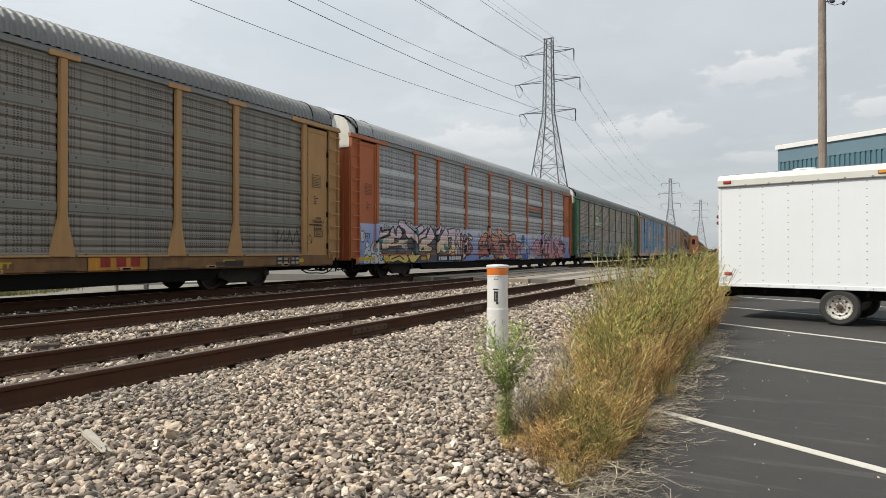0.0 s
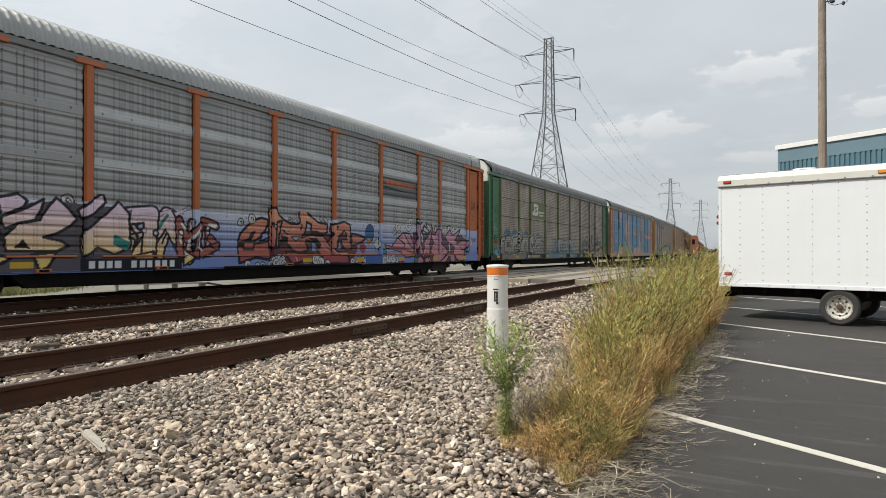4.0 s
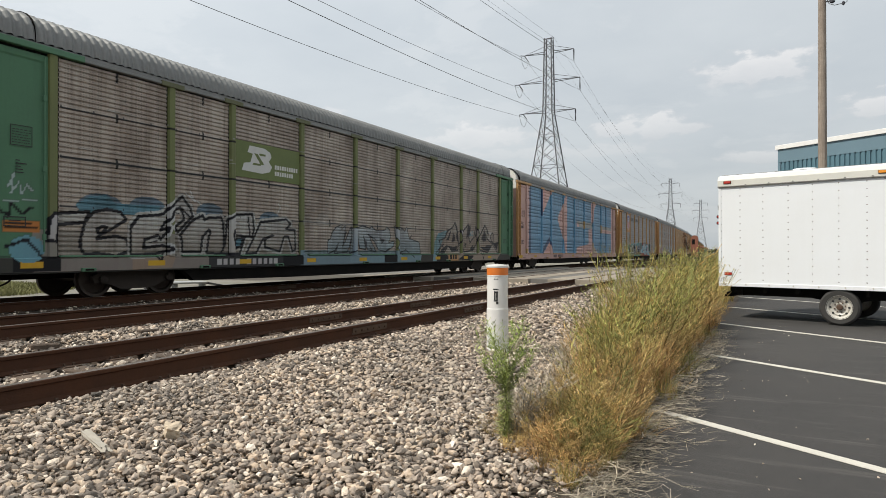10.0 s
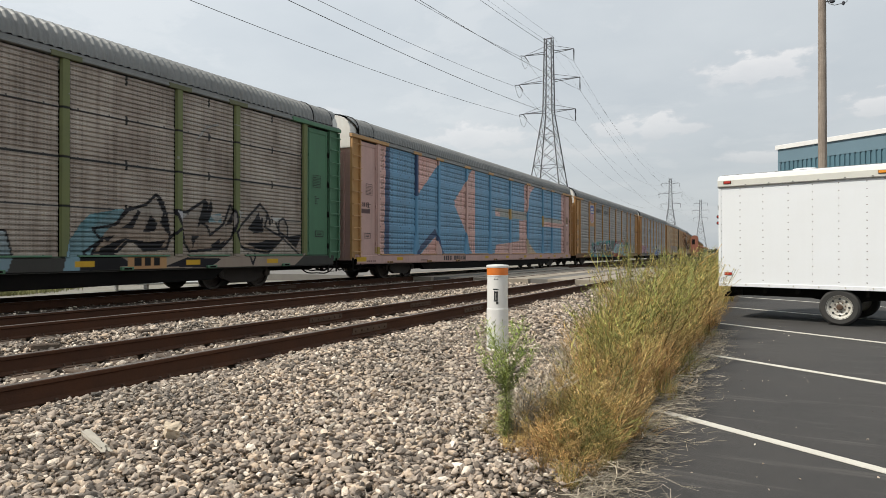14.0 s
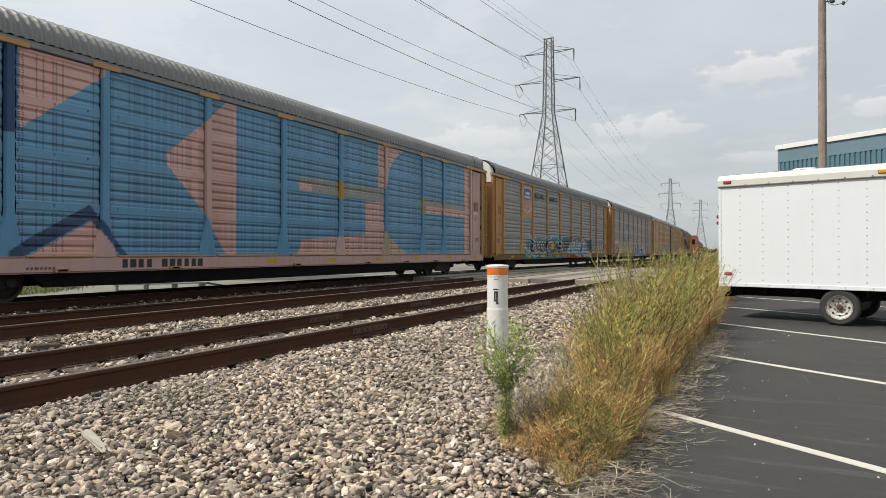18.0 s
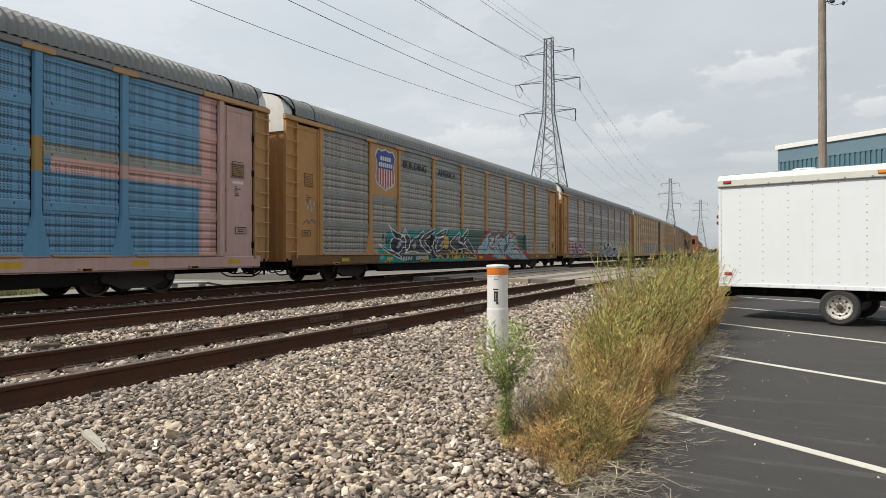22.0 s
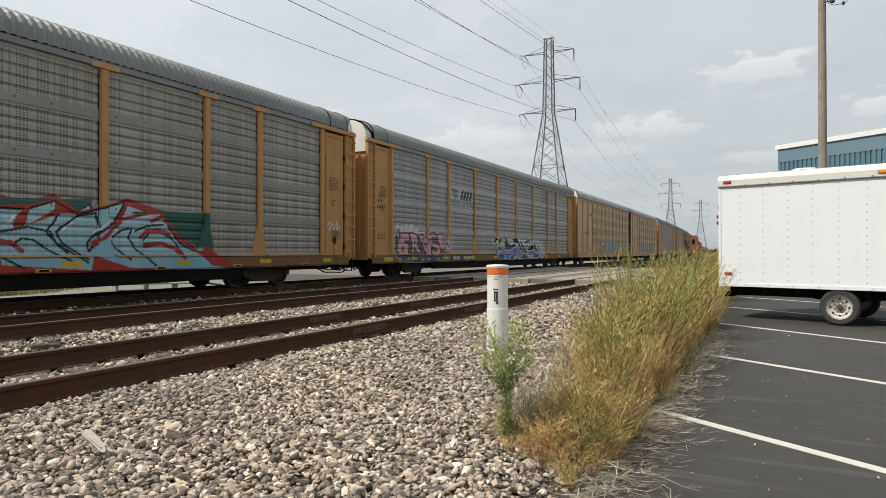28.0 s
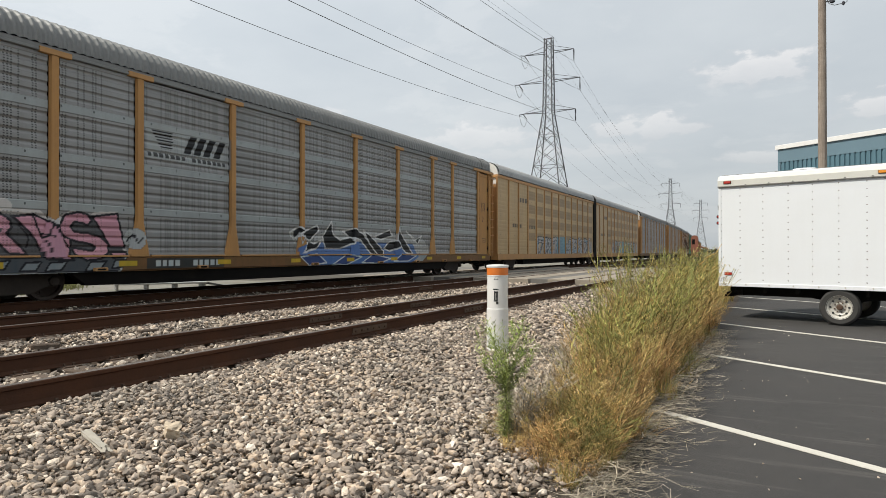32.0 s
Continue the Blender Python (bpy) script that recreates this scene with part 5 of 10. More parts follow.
    P.shape([(14.41, 1.37), (14.59, 1.32), (14.66, 1.06), (14.41, 1.06)], (0.22, 0.30, 0.52), INK, 0.02)
    P.stroke([(13.57, 2.19), (13.69, 2.01)], 0.022, (0.62, 0.36, 0.28))
    P.stroke([(13.05, 1.80), (13.28, 1.64), (13.63, 1.83)], 0.022, (0.62, 0.36, 0.28))
    P.stroke([(15.22, 1.26), (15.68, 1.00), (16.32, 0.99)], 0.022, (0.62, 0.36, 0.28))
    P.stroke([(13.51, 0.94), (13.63, 0.76)], 0.022, (0.62, 0.36, 0.28))
    P.stroke([(14.93, 1.26), (15.30, 1.06)], 0.022, (0.62, 0.36, 0.28))
    cloud_puffs(P, [(12.57, 0.78, 0.12), (12.73, 0.87, 0.10), (12.83, 0.73, 0.10), (12.62, 0.65, 0.08), (14.49, 0.75, 0.12), (14.66, 0.87, 0.11), (14.77, 0.72, 0.11), (15.15, 0.67, 0.11), (16.57, 0.71, 0.11), (16.92, 0.73, 0.13), (17.19, 0.77, 0.12)], (0.60, 0.59, 0.57), INK)
    cloud_puffs(P, [(12.43, 0.68, 0.10), (12.86, 0.83, 0.16), (12.66, 0.71, 0.13), (13.00, 0.68, 0.11), (14.54, 0.81, 0.17), (14.80, 0.70, 0.16), (17.43, 0.62, 0.20)], (0.60, 0.59, 0.57), INK)
    P.rect(10.6, 17.2, 0.60, 0.66, INK).rect(10.6, 17.4, 0.925, 0.955, INK, 0.9)
    # small blue round figure shape and white puffs
    P.disc(17.75, 1.75, 0.30, INK, flat=1.15).disc(17.75, 1.75, 0.27, (0.03, 0.11, 0.27), flat=1.15).disc(18.25, 1.35, 0.20, INK).disc(18.25, 1.35, 0.17, WHITE)
    P.disc(17.7, 1.42, 0.14, (0.45, 0.22, 0.1)).disc(17.3, 1.2, 0.2, (0.3, 0.05, 0.06)).rect(17.4, 18.5, 0.62, 0.98, (0.07, 0.13, 0.36))
    cloud_puffs(P, [(21.9, 2.05, 0.25), (24.2, 2.0, 0.22), (25.0, 1.9, 0.2), (26.6, 1.5, 0.22)], (0.60, 0.58, 0.58), INK)
    mag = ramp(0.75, (0.58, 0.25, 0.26), 2.1, (0.56, 0.28, 0.42))
    cloud_puffs(P, [(19.53, 1.89, 0.14), (19.75, 2.04, 0.17), (19.86, 1.72, 0.17), (20.58, 2.13, 0.22), (20.78, 2.29, 0.14), (21.90, 2.25, 0.22), (22.22, 2.06, 0.20), (22.79, 2.15, 0.21), (23.10, 2.27, 0.16)], (0.60, 0.58, 0.58), INK)
    P.shape([(18.78, 1.33), (19.31, 1.26), (19.75, 1.62), (20.21, 1.84), (20.70, 1.80), (20.93, 1.61), (21.32, 1.99), (21.42, 2.43), (21.54, 1.98), (21.90, 1.58), (22.63, 1.98), (23.32, 1.84), (23.33, 1.01), (22.34, 0.96), (21.35, 0.87), (20.22, 0.83), (19.98, 1.06), (19.42, 1.14), (18.89, 1.20)], mag, INK, 0.03)
    P.stroke([(19.75, 1.62), (20.34, 1.35), (19.98, 1.06)], 0.028, INK)
    P.stroke([(20.21, 1.84), (20.70, 1.36), (21.35, 0.97)], 0.028, INK)
    P.stroke([(21.32, 1.99), (21.22, 1.37), (21.90, 0.96)], 0.028, INK)
    P.stroke([(22.05, 1.59), (21.90, 1.22), (22.64, 1.01)], 0.028, INK)
    P.stroke([(22.63, 1.98), (22.34, 1.38), (23.33, 1.07)], 0.028, INK)
    P.stroke([(20.70, 1.80), (21.02, 1.36), (20.83, 0.87)], 0.028, INK)
    P.stroke([(20.21, 1.63), (20.58, 1.26)], 0.05, (0.66, 0.42, 0.44))
    P.stroke([(21.49, 1.88), (21.62, 1.27)], 0.05, (0.66, 0.42, 0.44))
    P.stroke([(20.86, 1.05), (21.22, 1.37)], 0.05, (0.66, 0.42, 0.44))
    P.stroke([(22.26, 1.70), (22.12, 1.38)], 0.05, (0.66, 0.42, 0.44))
    P.stroke([(19.20, 1.20), (20.22, 1.18), (20.96, 1.02)], 0.07, (0.32, 0.08, 0.10))
    P.stroke([(21.35, 1.07), (22.34, 1.09), (23.26, 1.18)], 0.07, (0.32, 0.08, 0.10))
    P.shape([(21.09, 0.97), (21.56, 0.91), (21.35, 0.72)], (0.60, 0.27, 0.05), INK, 0.02)
    P.shape([(18.58, 1.13), (18.89, 1.15), (18.89, 0.98), (18.60, 0.98)], jade, INK, 0.02)
    cloud_puffs(P, [(18.69, 0.72, 0.16), (18.99, 0.82, 0.18), (19.31, 0.78, 0.17), (19.58, 0.73, 0.12)], (0.60, 0.58, 0.58), INK)
    P.shape([(21.24, 2.34), (21.29, 2.46), (21.43, 2.38), (21.35, 2.18)], (0.60, 0.58, 0.58), INK, 0.03)
    P.shape([(21.60, 2.15), (21.68, 2.29), (21.90, 2.38), (22.14, 2.25), (22.22, 2.17), (22.18, 2.11), (21.96, 2.20), (21.79, 2.10), (21.76, 1.95), (21.62, 1.98)], (0.60, 0.58, 0.58), INK, 0.03)
    P.shape([(22.83, 1.99), (22.96, 2.22), (23.12, 2.14), (22.96, 1.90)], (0.60, 0.58, 0.58), INK, 0.03)
    P.shape([(24.06, 1.87), (24.09, 2.14), (24.28, 2.28), (24.37, 2.25), (24.28, 2.01)], (0.60, 0.58, 0.58), INK, 0.03)
    P.shape([(21.79, 2.04), (21.96, 2.15), (22.38, 1.92), (22.20, 1.86), (21.90, 1.94)], (0.60, 0.58, 0.58), INK, 0.03)
    cloud_puffs(P, [(23.41, 2.25, 0.09), (23.58, 2.13, 0.11), (23.76, 2.02, 0.11), (22.76, 1.99, 0.08), (24.69, 2.15, 0.15), (24.94, 2.26, 0.11), (24.43, 2.16, 0.09), (25.77, 1.55, 0.10), (26.43, 1.72, 0.14), (26.57, 1.48, 0.11)], (0.60, 0.58, 0.58), INK)
    P.poly([(20.98, 1.88), (21.62, 1.86), (22.70, 1.86), (24.09, 1.80), (25.58, 1.87), (26.43, 1.52), (25.68, 0.63), (23.37, 0.55), (20.99, 0.57)], (0.12, 0.05, 0.08))
    P.shape([(21.27, 2.35), (21.35, 2.21), (21.46, 2.25), (21.60, 2.12), (21.64, 1.92), (21.60, 1.75), (21.51, 1.63), (21.57, 1.46), (21.79, 1.06), (21.83, 0.71), (21.62, 0.95), (21.40, 1.29), (21.19, 1.00), (21.04, 0.89), (21.14, 1.34), (21.30, 1.62), (21.27, 1.84), (21.21, 1.95)], mag, INK, 0.032)
    P.shape([(21.62, 1.92), (21.79, 1.91), (21.73, 1.75), (21.85, 1.64), (21.76, 1.49), (21.85, 1.44), (22.20, 1.66), (22.38, 1.84), (22.63, 2.22), (22.67, 2.13), (22.57, 1.92), (22.54, 1.67), (22.42, 1.42), (22.47, 1.12), (22.32, 0.94), (22.14, 1.00), (21.91, 0.94), (21.79, 1.00), (22.02, 1.30), (21.83, 1.35)], mag, INK, 0.032)
    P.shape([(22.63, 1.86), (22.96, 1.81), (23.02, 1.98), (23.23, 2.08), (23.43, 2.03), (23.65, 1.85), (23.58, 1.65), (23.37, 1.45), (23.94, 1.26), (24.22, 1.06), (23.87, 0.93), (23.58, 0.74), (23.23, 0.59), (22.45, 0.58), (22.70, 0.94), (22.51, 1.06), (22.70, 1.37), (22.83, 1.50), (22.57, 1.67)], mag, INK, 0.032)
    P.shape([(23.94, 1.79), (24.32, 2.08), (24.56, 1.89), (24.72, 1.83), (25.49, 2.15), (25.32, 1.93), (25.06, 1.70), (24.89, 1.63), (25.67, 1.28), (25.95, 1.14), (25.68, 0.63), (25.41, 0.63), (24.98, 0.71), (24.73, 0.99), (24.89, 1.27), (24.33, 1.47), (24.02, 1.60)], mag, INK, 0.032)
    P.shape([(25.06, 1.42), (25.58, 1.58), (26.43, 1.60), (26.24, 1.29), (25.77, 1.14)], mag, INK, 0.032)
    P.shape([(23.23, 0.59), (23.80, 0.84), (24.17, 1.02), (24.73, 0.99), (24.81, 0.58), (24.41, 0.59), (24.17, 0.86), (23.80, 0.54)], mag, INK, 0.032)
    P.shape([(20.99, 0.73), (21.51, 0.89), (21.79, 0.71), (21.74, 0.56), (20.99, 0.57)], mag, INK, 0.032)
    P.shape([(21.85, 0.77), (22.32, 0.88), (22.45, 0.58), (21.97, 0.57)], mag, INK, 0.032)
    P.shape([(21.85, 1.79), (22.08, 1.83), (22.06, 1.65), (21.87, 1.68)], jade, INK, 0.02)
    P.shape([(20.98, 1.86), (21.07, 1.83), (21.01, 1.66)], jade, INK, 0.02)
    P.shape([(23.65, 1.78), (23.91, 1.79), (23.87, 1.63)], jade, INK, 0.02)
    P.shape([(25.40, 1.79), (25.67, 1.87), (25.55, 1.65)], jade, INK, 0.02)
    P.shape([(23.44, 1.26), (23.68, 1.13), (23.58, 1.02)], jade, INK, 0.02)
    P.shape([(20.99, 0.84), (21.30, 0.78), (21.25, 0.56), (20.99, 0.62)], jade, INK, 0.02)
    P.shape([(22.08, 0.82), (22.30, 0.86), (22.23, 0.74)], jade, INK, 0.02)
    P.shape([(24.17, 0.86), (24.33, 0.83), (24.28, 0.66)], jade, INK, 0.02)
    P.shape([(26.14, 1.07), (26.37, 1.14), (26.33, 0.99)], jade, INK, 0.02)
    P.shape([(23.39, 2.00), (23.58, 1.91), (23.53, 1.71), (23.39, 1.67)], (0.42, 0.22, 0.10), INK, 0.02)
    P.stroke([(21.73, 1.79), (21.78, 1.64), (21.76, 1.49)], 0.05, (0.6, 0.58, 0.58))
    P.stroke([(22.80, 1.72), (22.85, 1.56)], 0.05, (0.6, 0.58, 0.58))
    P.stroke([(24.33, 1.43), (24.37, 1.13)], 0.05, (0.6, 0.58, 0.58))
    P.stroke([(21.46, 1.63), (21.28, 1.20)], 0.02, (0.62, 0.36, 0.28))
    P.stroke([(21.60, 1.40), (21.76, 1.06)], 0.02, (0.62, 0.36, 0.28))
    P.stroke([(22.18, 1.54), (21.99, 1.24)], 0.02, (0.62, 0.36, 0.28))
    P.stroke([(23.23, 1.51), (22.89, 1.12)], 0.02, (0.62, 0.36, 0.28))
    P.stroke([(24.56, 1.55), (25.41, 1.28), (25.68, 1.07)], 0.02, (0.62, 0.36, 0.28))
    reflectors(P, 2.2, (2, 3))
    P.rect(0.5, 1.6, 0.74, 0.86, YELLOW)
    return P


def paint_c():
    P = Paint()
    dark = (0.012, 0.011, 0.01)
    P.rect(0.3, 27.8, 0.6, 0.94, (0.05, 0.05, 0.042))
    for z in (2.02, 3.06, 4.10):
        P.rect(1.97, 26.1, z - 0.022, z + 0.022, dark)
    for a, b in zip((1.95,) + tuple(q + 0.11 for q in POSTS), tuple(q - 0.11 for q in POSTS) + (26.11,)):
        m = (a + b) / 2
        for z in (2.02, 3.06, 4.10, 5.02):
            P.rect(m - 0.03, m + 0.03, z - 0.11, z + 0.11, dark)
    rng = random.Random(31)
    for k in range(34):
        y, z = rng.uniform(2.1, 25), rng.choice((3.28, 3.5, 4.25, 4.42, 4.6)) + rng.uniform(-0.03, 0.03)
        P.rect(y, y + rng.uniform(0.3, 1.1), z - 0.012, z + 0.012, (0.46, 0.44, 0.40), 0.7)
    for k in range(70):
        y, z = rng.uniform(2.1, 25), rng.choice((3.4, 3.6, 4.2, 4.5)) + rng.uniform(-0.02, 0.02)
        P.rect(y, y + 0.09, z - 0.03, z + 0.03, (0.42, 0.40, 0.37), 0.5)
    teal, pale = (0.11, 0.24, 0.30), ramp(0.7, (0.40, 0.36, 0.30), 2.2, (0.50, 0.50, 0.48))
    for y, z, r in ((2.9, 2.05, 0.55), (4.1, 2.1, 0.5), (6.0, 2.1, 0.45), (8.3, 2.0, 0.45)):
        P.disc(y, z, r, (0.07, 0.16, 0.24), 0.8, flat=0.55)
    P.rect(1.4, 9.5, 0.62, 1.5, (0.27, 0.245, 0.21), 0.85).rect(6.6, 9.6, 0.6, 0.93, (0.03, 0.028, 0.025))
    P.poly([(2.31, 2.07), (2.62, 2.27), (3.04, 2.33), (3.26, 2.15), (4.43, 2.18), (4.43, 1.92), (2.41, 1.89)], teal)
    P.shape([(1.73, 1.74), (1.82, 1.85), (2.62, 1.93), (2.52, 1.69), (1.92, 1.62), (1.86, 1.26), (1.67, 1.29)], pale, INK, 0.036)
    P.shape([(2.42, 1.30), (2.52, 1.69), (2.72, 1.93), (3.04, 2.01), (3.37, 1.96), (3.53, 1.80), (3.26, 1.63), (3.04, 1.50), (2.87, 1.43), (2.79, 1.54), (2.94, 1.62), (3.04, 1.59), (2.79, 1.34), (3.26, 1.41), (3.53, 1.35), (3.60, 1.07), (3.26, 0.95), (2.83, 1.02), (2.52, 0.99), (2.42, 1.14)], pale, INK, 0.036)
    P.shape([(3.60, 1.61), (3.83, 1.81), (4.43, 1.87), (4.68, 1.76), (4.56, 1.41), (4.19, 1.29), (4.07, 1.15), (4.48, 1.07), (3.60, 1.02)], pale, INK, 0.036)
    P.poly([(3.65, 0.98), (4.51, 1.00), (4.86, 0.94), (4.75, 0.67), (3.65, 0.63)], (0.30, 0.235, 0.17))
    P.stroke([(3.65, 1.66), (3.85, 1.89), (4.39, 1.95), (4.53, 1.99), (4.74, 2.18), (5.10, 2.45), (5.36, 2.17), (5.42, 1.96), (5.23, 1.79), (4.96, 1.54), (4.86, 1.66), (5.17, 1.88), (5.04, 2.18), (4.80, 2.05), (4.74, 1.89), (4.57, 1.76), (4.45, 1.58), (4.68, 1.65), (4.63, 1.53), (4.45, 1.35), (4.40, 1.46), (4.01, 1.34), (3.98, 1.14), (4.51, 1.21), (4.86, 1.12), (4.57, 1.06), (4.29, 1.00), (3.65, 0.98), (3.65, 1.66)], 0.1, (0.50, 0.50, 0.47))
    P.stroke([(5.42, 1.86), (5.75, 2.01), (5.82, 1.89), (5.96, 1.96), (6.38, 1.98), (6.46, 1.85), (6.49, 1.13), (6.38, 1.00), (5.89, 1.02), (5.96, 1.45), (6.03, 1.58), (5.96, 1.64), (5.75, 1.44), (5.69, 1.06), (5.11, 1.06), (5.11, 1.30), (5.04, 1.48), (5.36, 1.80), (5.42, 1.86)], 0.1, (0.50, 0.50, 0.47))
    P.stroke([(6.60, 1.93), (6.91, 2.08), (7.55, 2.14), (7.63, 1.70), (7.55, 1.48), (6.94, 1.51), (6.83, 1.64), (6.79, 1.53), (6.88, 1.13), (7.14, 1.24), (7.27, 1.48), (7.07, 1.00), (6.38, 1.00), (6.53, 1.26), (6.60, 1.93)], 0.1, (0.50, 0.50, 0.47))
    P.stroke([(7.64, 1.49), (7.89, 1.92), (8.99, 2.05), (9.19, 1.91), (8.99, 1.75), (9.39, 1.73), (9.43, 1.14), (9.29, 1.07), (9.09, 1.52), (8.90, 1.52), (8.71, 1.07), (8.07, 1.19), (8.07, 1.43), (8.43, 1.55), (7.98, 1.42), (7.72, 1.02), (7.31, 0.99), (7.64, 1.49)], 0.1, (0.50, 0.50, 0.47))
    P.shape([(3.65, 1.66), (3.85, 1.89), (4.39, 1.95), (4.53, 1.99), (4.74, 2.18), (5.10, 2.45), (5.36, 2.17), (5.42, 1.96), (5.23, 1.79), (4.96, 1.54), (4.86, 1.66), (5.17, 1.88), (5.04, 2.18), (4.80, 2.05), (4.74, 1.89), (4.57, 1.76), (4.45, 1.58), (4.68, 1.65), (4.63, 1.53), (4.45, 1.35), (4.40, 1.46), (4.01, 1.34), (3.98, 1.14), (4.51, 1.21), (4.86, 1.12), (4.57, 1.06), (4.29, 1.00), (3.65, 0.98)], pale, INK, 0.036)
    P.shape([(5.42, 1.86), (5.75, 2.01), (5.82, 1.89), (5.96, 1.96), (6.38, 1.98), (6.46, 1.85), (6.49, 1.13), (6.38, 1.00), (5.89, 1.02), (5.96, 1.45), (6.03, 1.58), (5.96, 1.64), (5.75, 1.44), (5.69, 1.06), (5.11, 1.06), (5.11, 1.30), (5.04, 1.48), (5.36, 1.80)], pale, INK, 0.036)
    P.shape([(6.60, 1.93), (6.91, 2.08), (7.55, 2.14), (7.63, 1.70), (7.55, 1.48), (6.94, 1.51), (6.83, 1.64), (6.79, 1.53), (6.88, 1.13), (7.14, 1.24), (7.27, 1.48), (7.07, 1.00), (6.38, 1.00), (6.53, 1.26)], pale, INK, 0.036)
    P.shape([(7.64, 1.49), (7.89, 1.92), (8.99, 2.05), (9.19, 1.91), (8.99, 1.75), (9.39, 1.73), (9.43, 1.14), (9.29, 1.07), (9.09, 1.52), (8.90, 1.52), (8.71, 1.07), (8.07, 1.19), (8.07, 1.43), (8.43, 1.55), (7.98, 1.42), (7.72, 1.02), (7.31, 0.99)], pale, INK, 0.036)
    P.shape([(6.94, 1.43), (7.19, 1.43), (7.10, 1.20), (6.88, 1.18)], teal, INK, 0.03)
    P.stroke([(5.04, 2.18), (5.36, 1.92)], 0.03, INK)
    P.stroke([(4.29, 0.98), (4.42, 0.83), (4.51, 1.00)], 0.03, INK)
    P.stroke([(3.85, 1.87), (3.65, 1.61)], 0.03, INK)
    P.stroke([(7.89, 1.92), (7.64, 1.49)], 0.03, INK)
    P.stroke([(7.38, 2.04), (7.47, 1.52)], 0.03, INK)
    P.stroke([(5.35, 2.62), (5.5, 2.35), (5.2, 2.55), (5.7, 2.3)], 0.02, WHITE).stroke([(8.6, 2.2), (8.75, 2.42), (8.65, 2.5)], 0.025, WHITE)
    P.rect(5.9, 8.8, 0.6, 0.96, (0.035, 0.035, 0.035))
    char_bars(P, 6.2, 8.6, 0.70, 0.86, 11, (0.45, 0.45, 0.43), (4,))
    grey = ramp(0.7, (0.24, 0.35, 0.39), 2.0, (0.42, 0.44, 0.45))
    P.rect(9.6, 17.2, 0.62, 1.1, (0.20, 0.29, 0.32), 0.9)
    P.poly([(12.31, 0.98), (17.44, 0.99), (17.33, 0.67), (12.22, 0.68)], (0.20, 0.30, 0.33))
    P.shape([(11.22, 1.50), (11.32, 1.73), (11.54, 1.91), (11.87, 2.01), (11.81, 1.81), (12.10, 2.00), (12.02, 1.65), (11.91, 1.23), (12.16, 1.59), (12.40, 1.96), (12.43, 1.60), (12.31, 1.24), (12.16, 1.04), (11.43, 1.00), (11.65, 1.35), (11.49, 1.12), (11.07, 0.98), (11.07, 1.44)], grey, INK, 0.02)
    P.shape([(12.78, 1.92), (13.10, 2.00), (13.59, 1.93), (13.66, 2.01), (14.02, 1.86), (14.64, 1.89), (14.72, 2.03), (14.97, 1.91), (15.05, 1.63), (14.89, 1.41), (15.31, 1.49), (15.28, 1.28), (14.72, 1.06), (14.17, 1.13), (13.95, 1.39), (13.52, 1.71), (13.73, 1.39), (14.02, 1.06), (13.45, 1.13), (13.17, 1.63), (13.34, 1.13), (12.91, 1.19), (12.84, 1.49)], grey, INK, 0.02)
    P.shape([(15.31, 2.07), (15.57, 1.94), (15.81, 2.05), (16.12, 1.89), (16.26, 2.07), (16.51, 1.60), (17.33, 1.46), (17.44, 0.99), (15.76, 0.99), (15.49, 1.21), (15.66, 1.43), (15.40, 1.64)], grey, INK, 0.02)
    P.shape([(12.43, 1.90), (12.75, 1.92), (12.78, 1.12), (12.31, 1.00), (12.43, 1.48)], grey, INK, 0.02)
    P.poly([(13.17, 1.63), (13.42, 1.38), (13.35, 1.13)], (0.06, 0.06, 0.065))
    P.poly([(14.25, 1.60), (14.64, 1.52), (14.41, 1.34)], (0.06, 0.06, 0.065))
    P.poly([(13.52, 1.32), (13.80, 1.13), (13.66, 1.13)], (0.06, 0.06, 0.065))
    P.poly([(11.91, 1.23), (12.02, 1.82), (12.16, 1.77)], (0.06, 0.06, 0.065))
    P.poly([(11.43, 1.03), (11.65, 1.35), (11.59, 1.12)], (0.06, 0.06, 0.065))
    P.poly([(12.84, 1.37), (12.97, 1.27), (12.91, 1.12)], (0.06, 0.06, 0.065))
    P.poly([(15.75, 2.09), (15.88, 2.02), (15.84, 1.85)], (0.06, 0.06, 0.065))
    P.stroke([(13.45, 1.70), (13.95, 1.53)], 0.02, INK)
    P.stroke([(14.97, 1.20), (14.64, 1.06)], 0.02, INK)
    P.stroke([(15.66, 0.99), (16.22, 1.14), (16.81, 0.83)], 0.02, INK)
    P.stroke([(16.51, 1.57), (16.71, 1.76)], 0.02, INK)
    for y, z, r in ((10.0, 2.0, 0.3), (10.8, 2.1, 0.35), (12.0, 1.95, 0.3)):
        P.disc(y, z, r, (0.40, 0.39, 0.36), 0.35, flat=0.7)
    tan = ramp(0.7, (0.40, 0.29, 0.21), 2.1, (0.34, 0.305, 0.265))
    P.poly([(18.60, 0.95), (18.65, 1.35), (18.82, 1.64), (19.05, 1.88), (19.85, 2.05), (19.79, 1.80), (19.11, 1.47), (18.93, 1.29), (18.76, 0.68), (18.60, 0.68)], (0.16, 0.33, 0.38))
    P.poly([(18.82, 1.00), (19.23, 0.98), (19.29, 0.70), (18.82, 0.68)], tan)
    P.poly([(20.97, 0.73), (21.43, 0.93), (22.79, 0.99), (22.70, 0.77), (21.92, 0.71)], tan)
    P.poly([(22.26, 1.99), (22.79, 2.10), (22.83, 1.85), (22.34, 1.83)], (0.22, 0.36, 0.40))
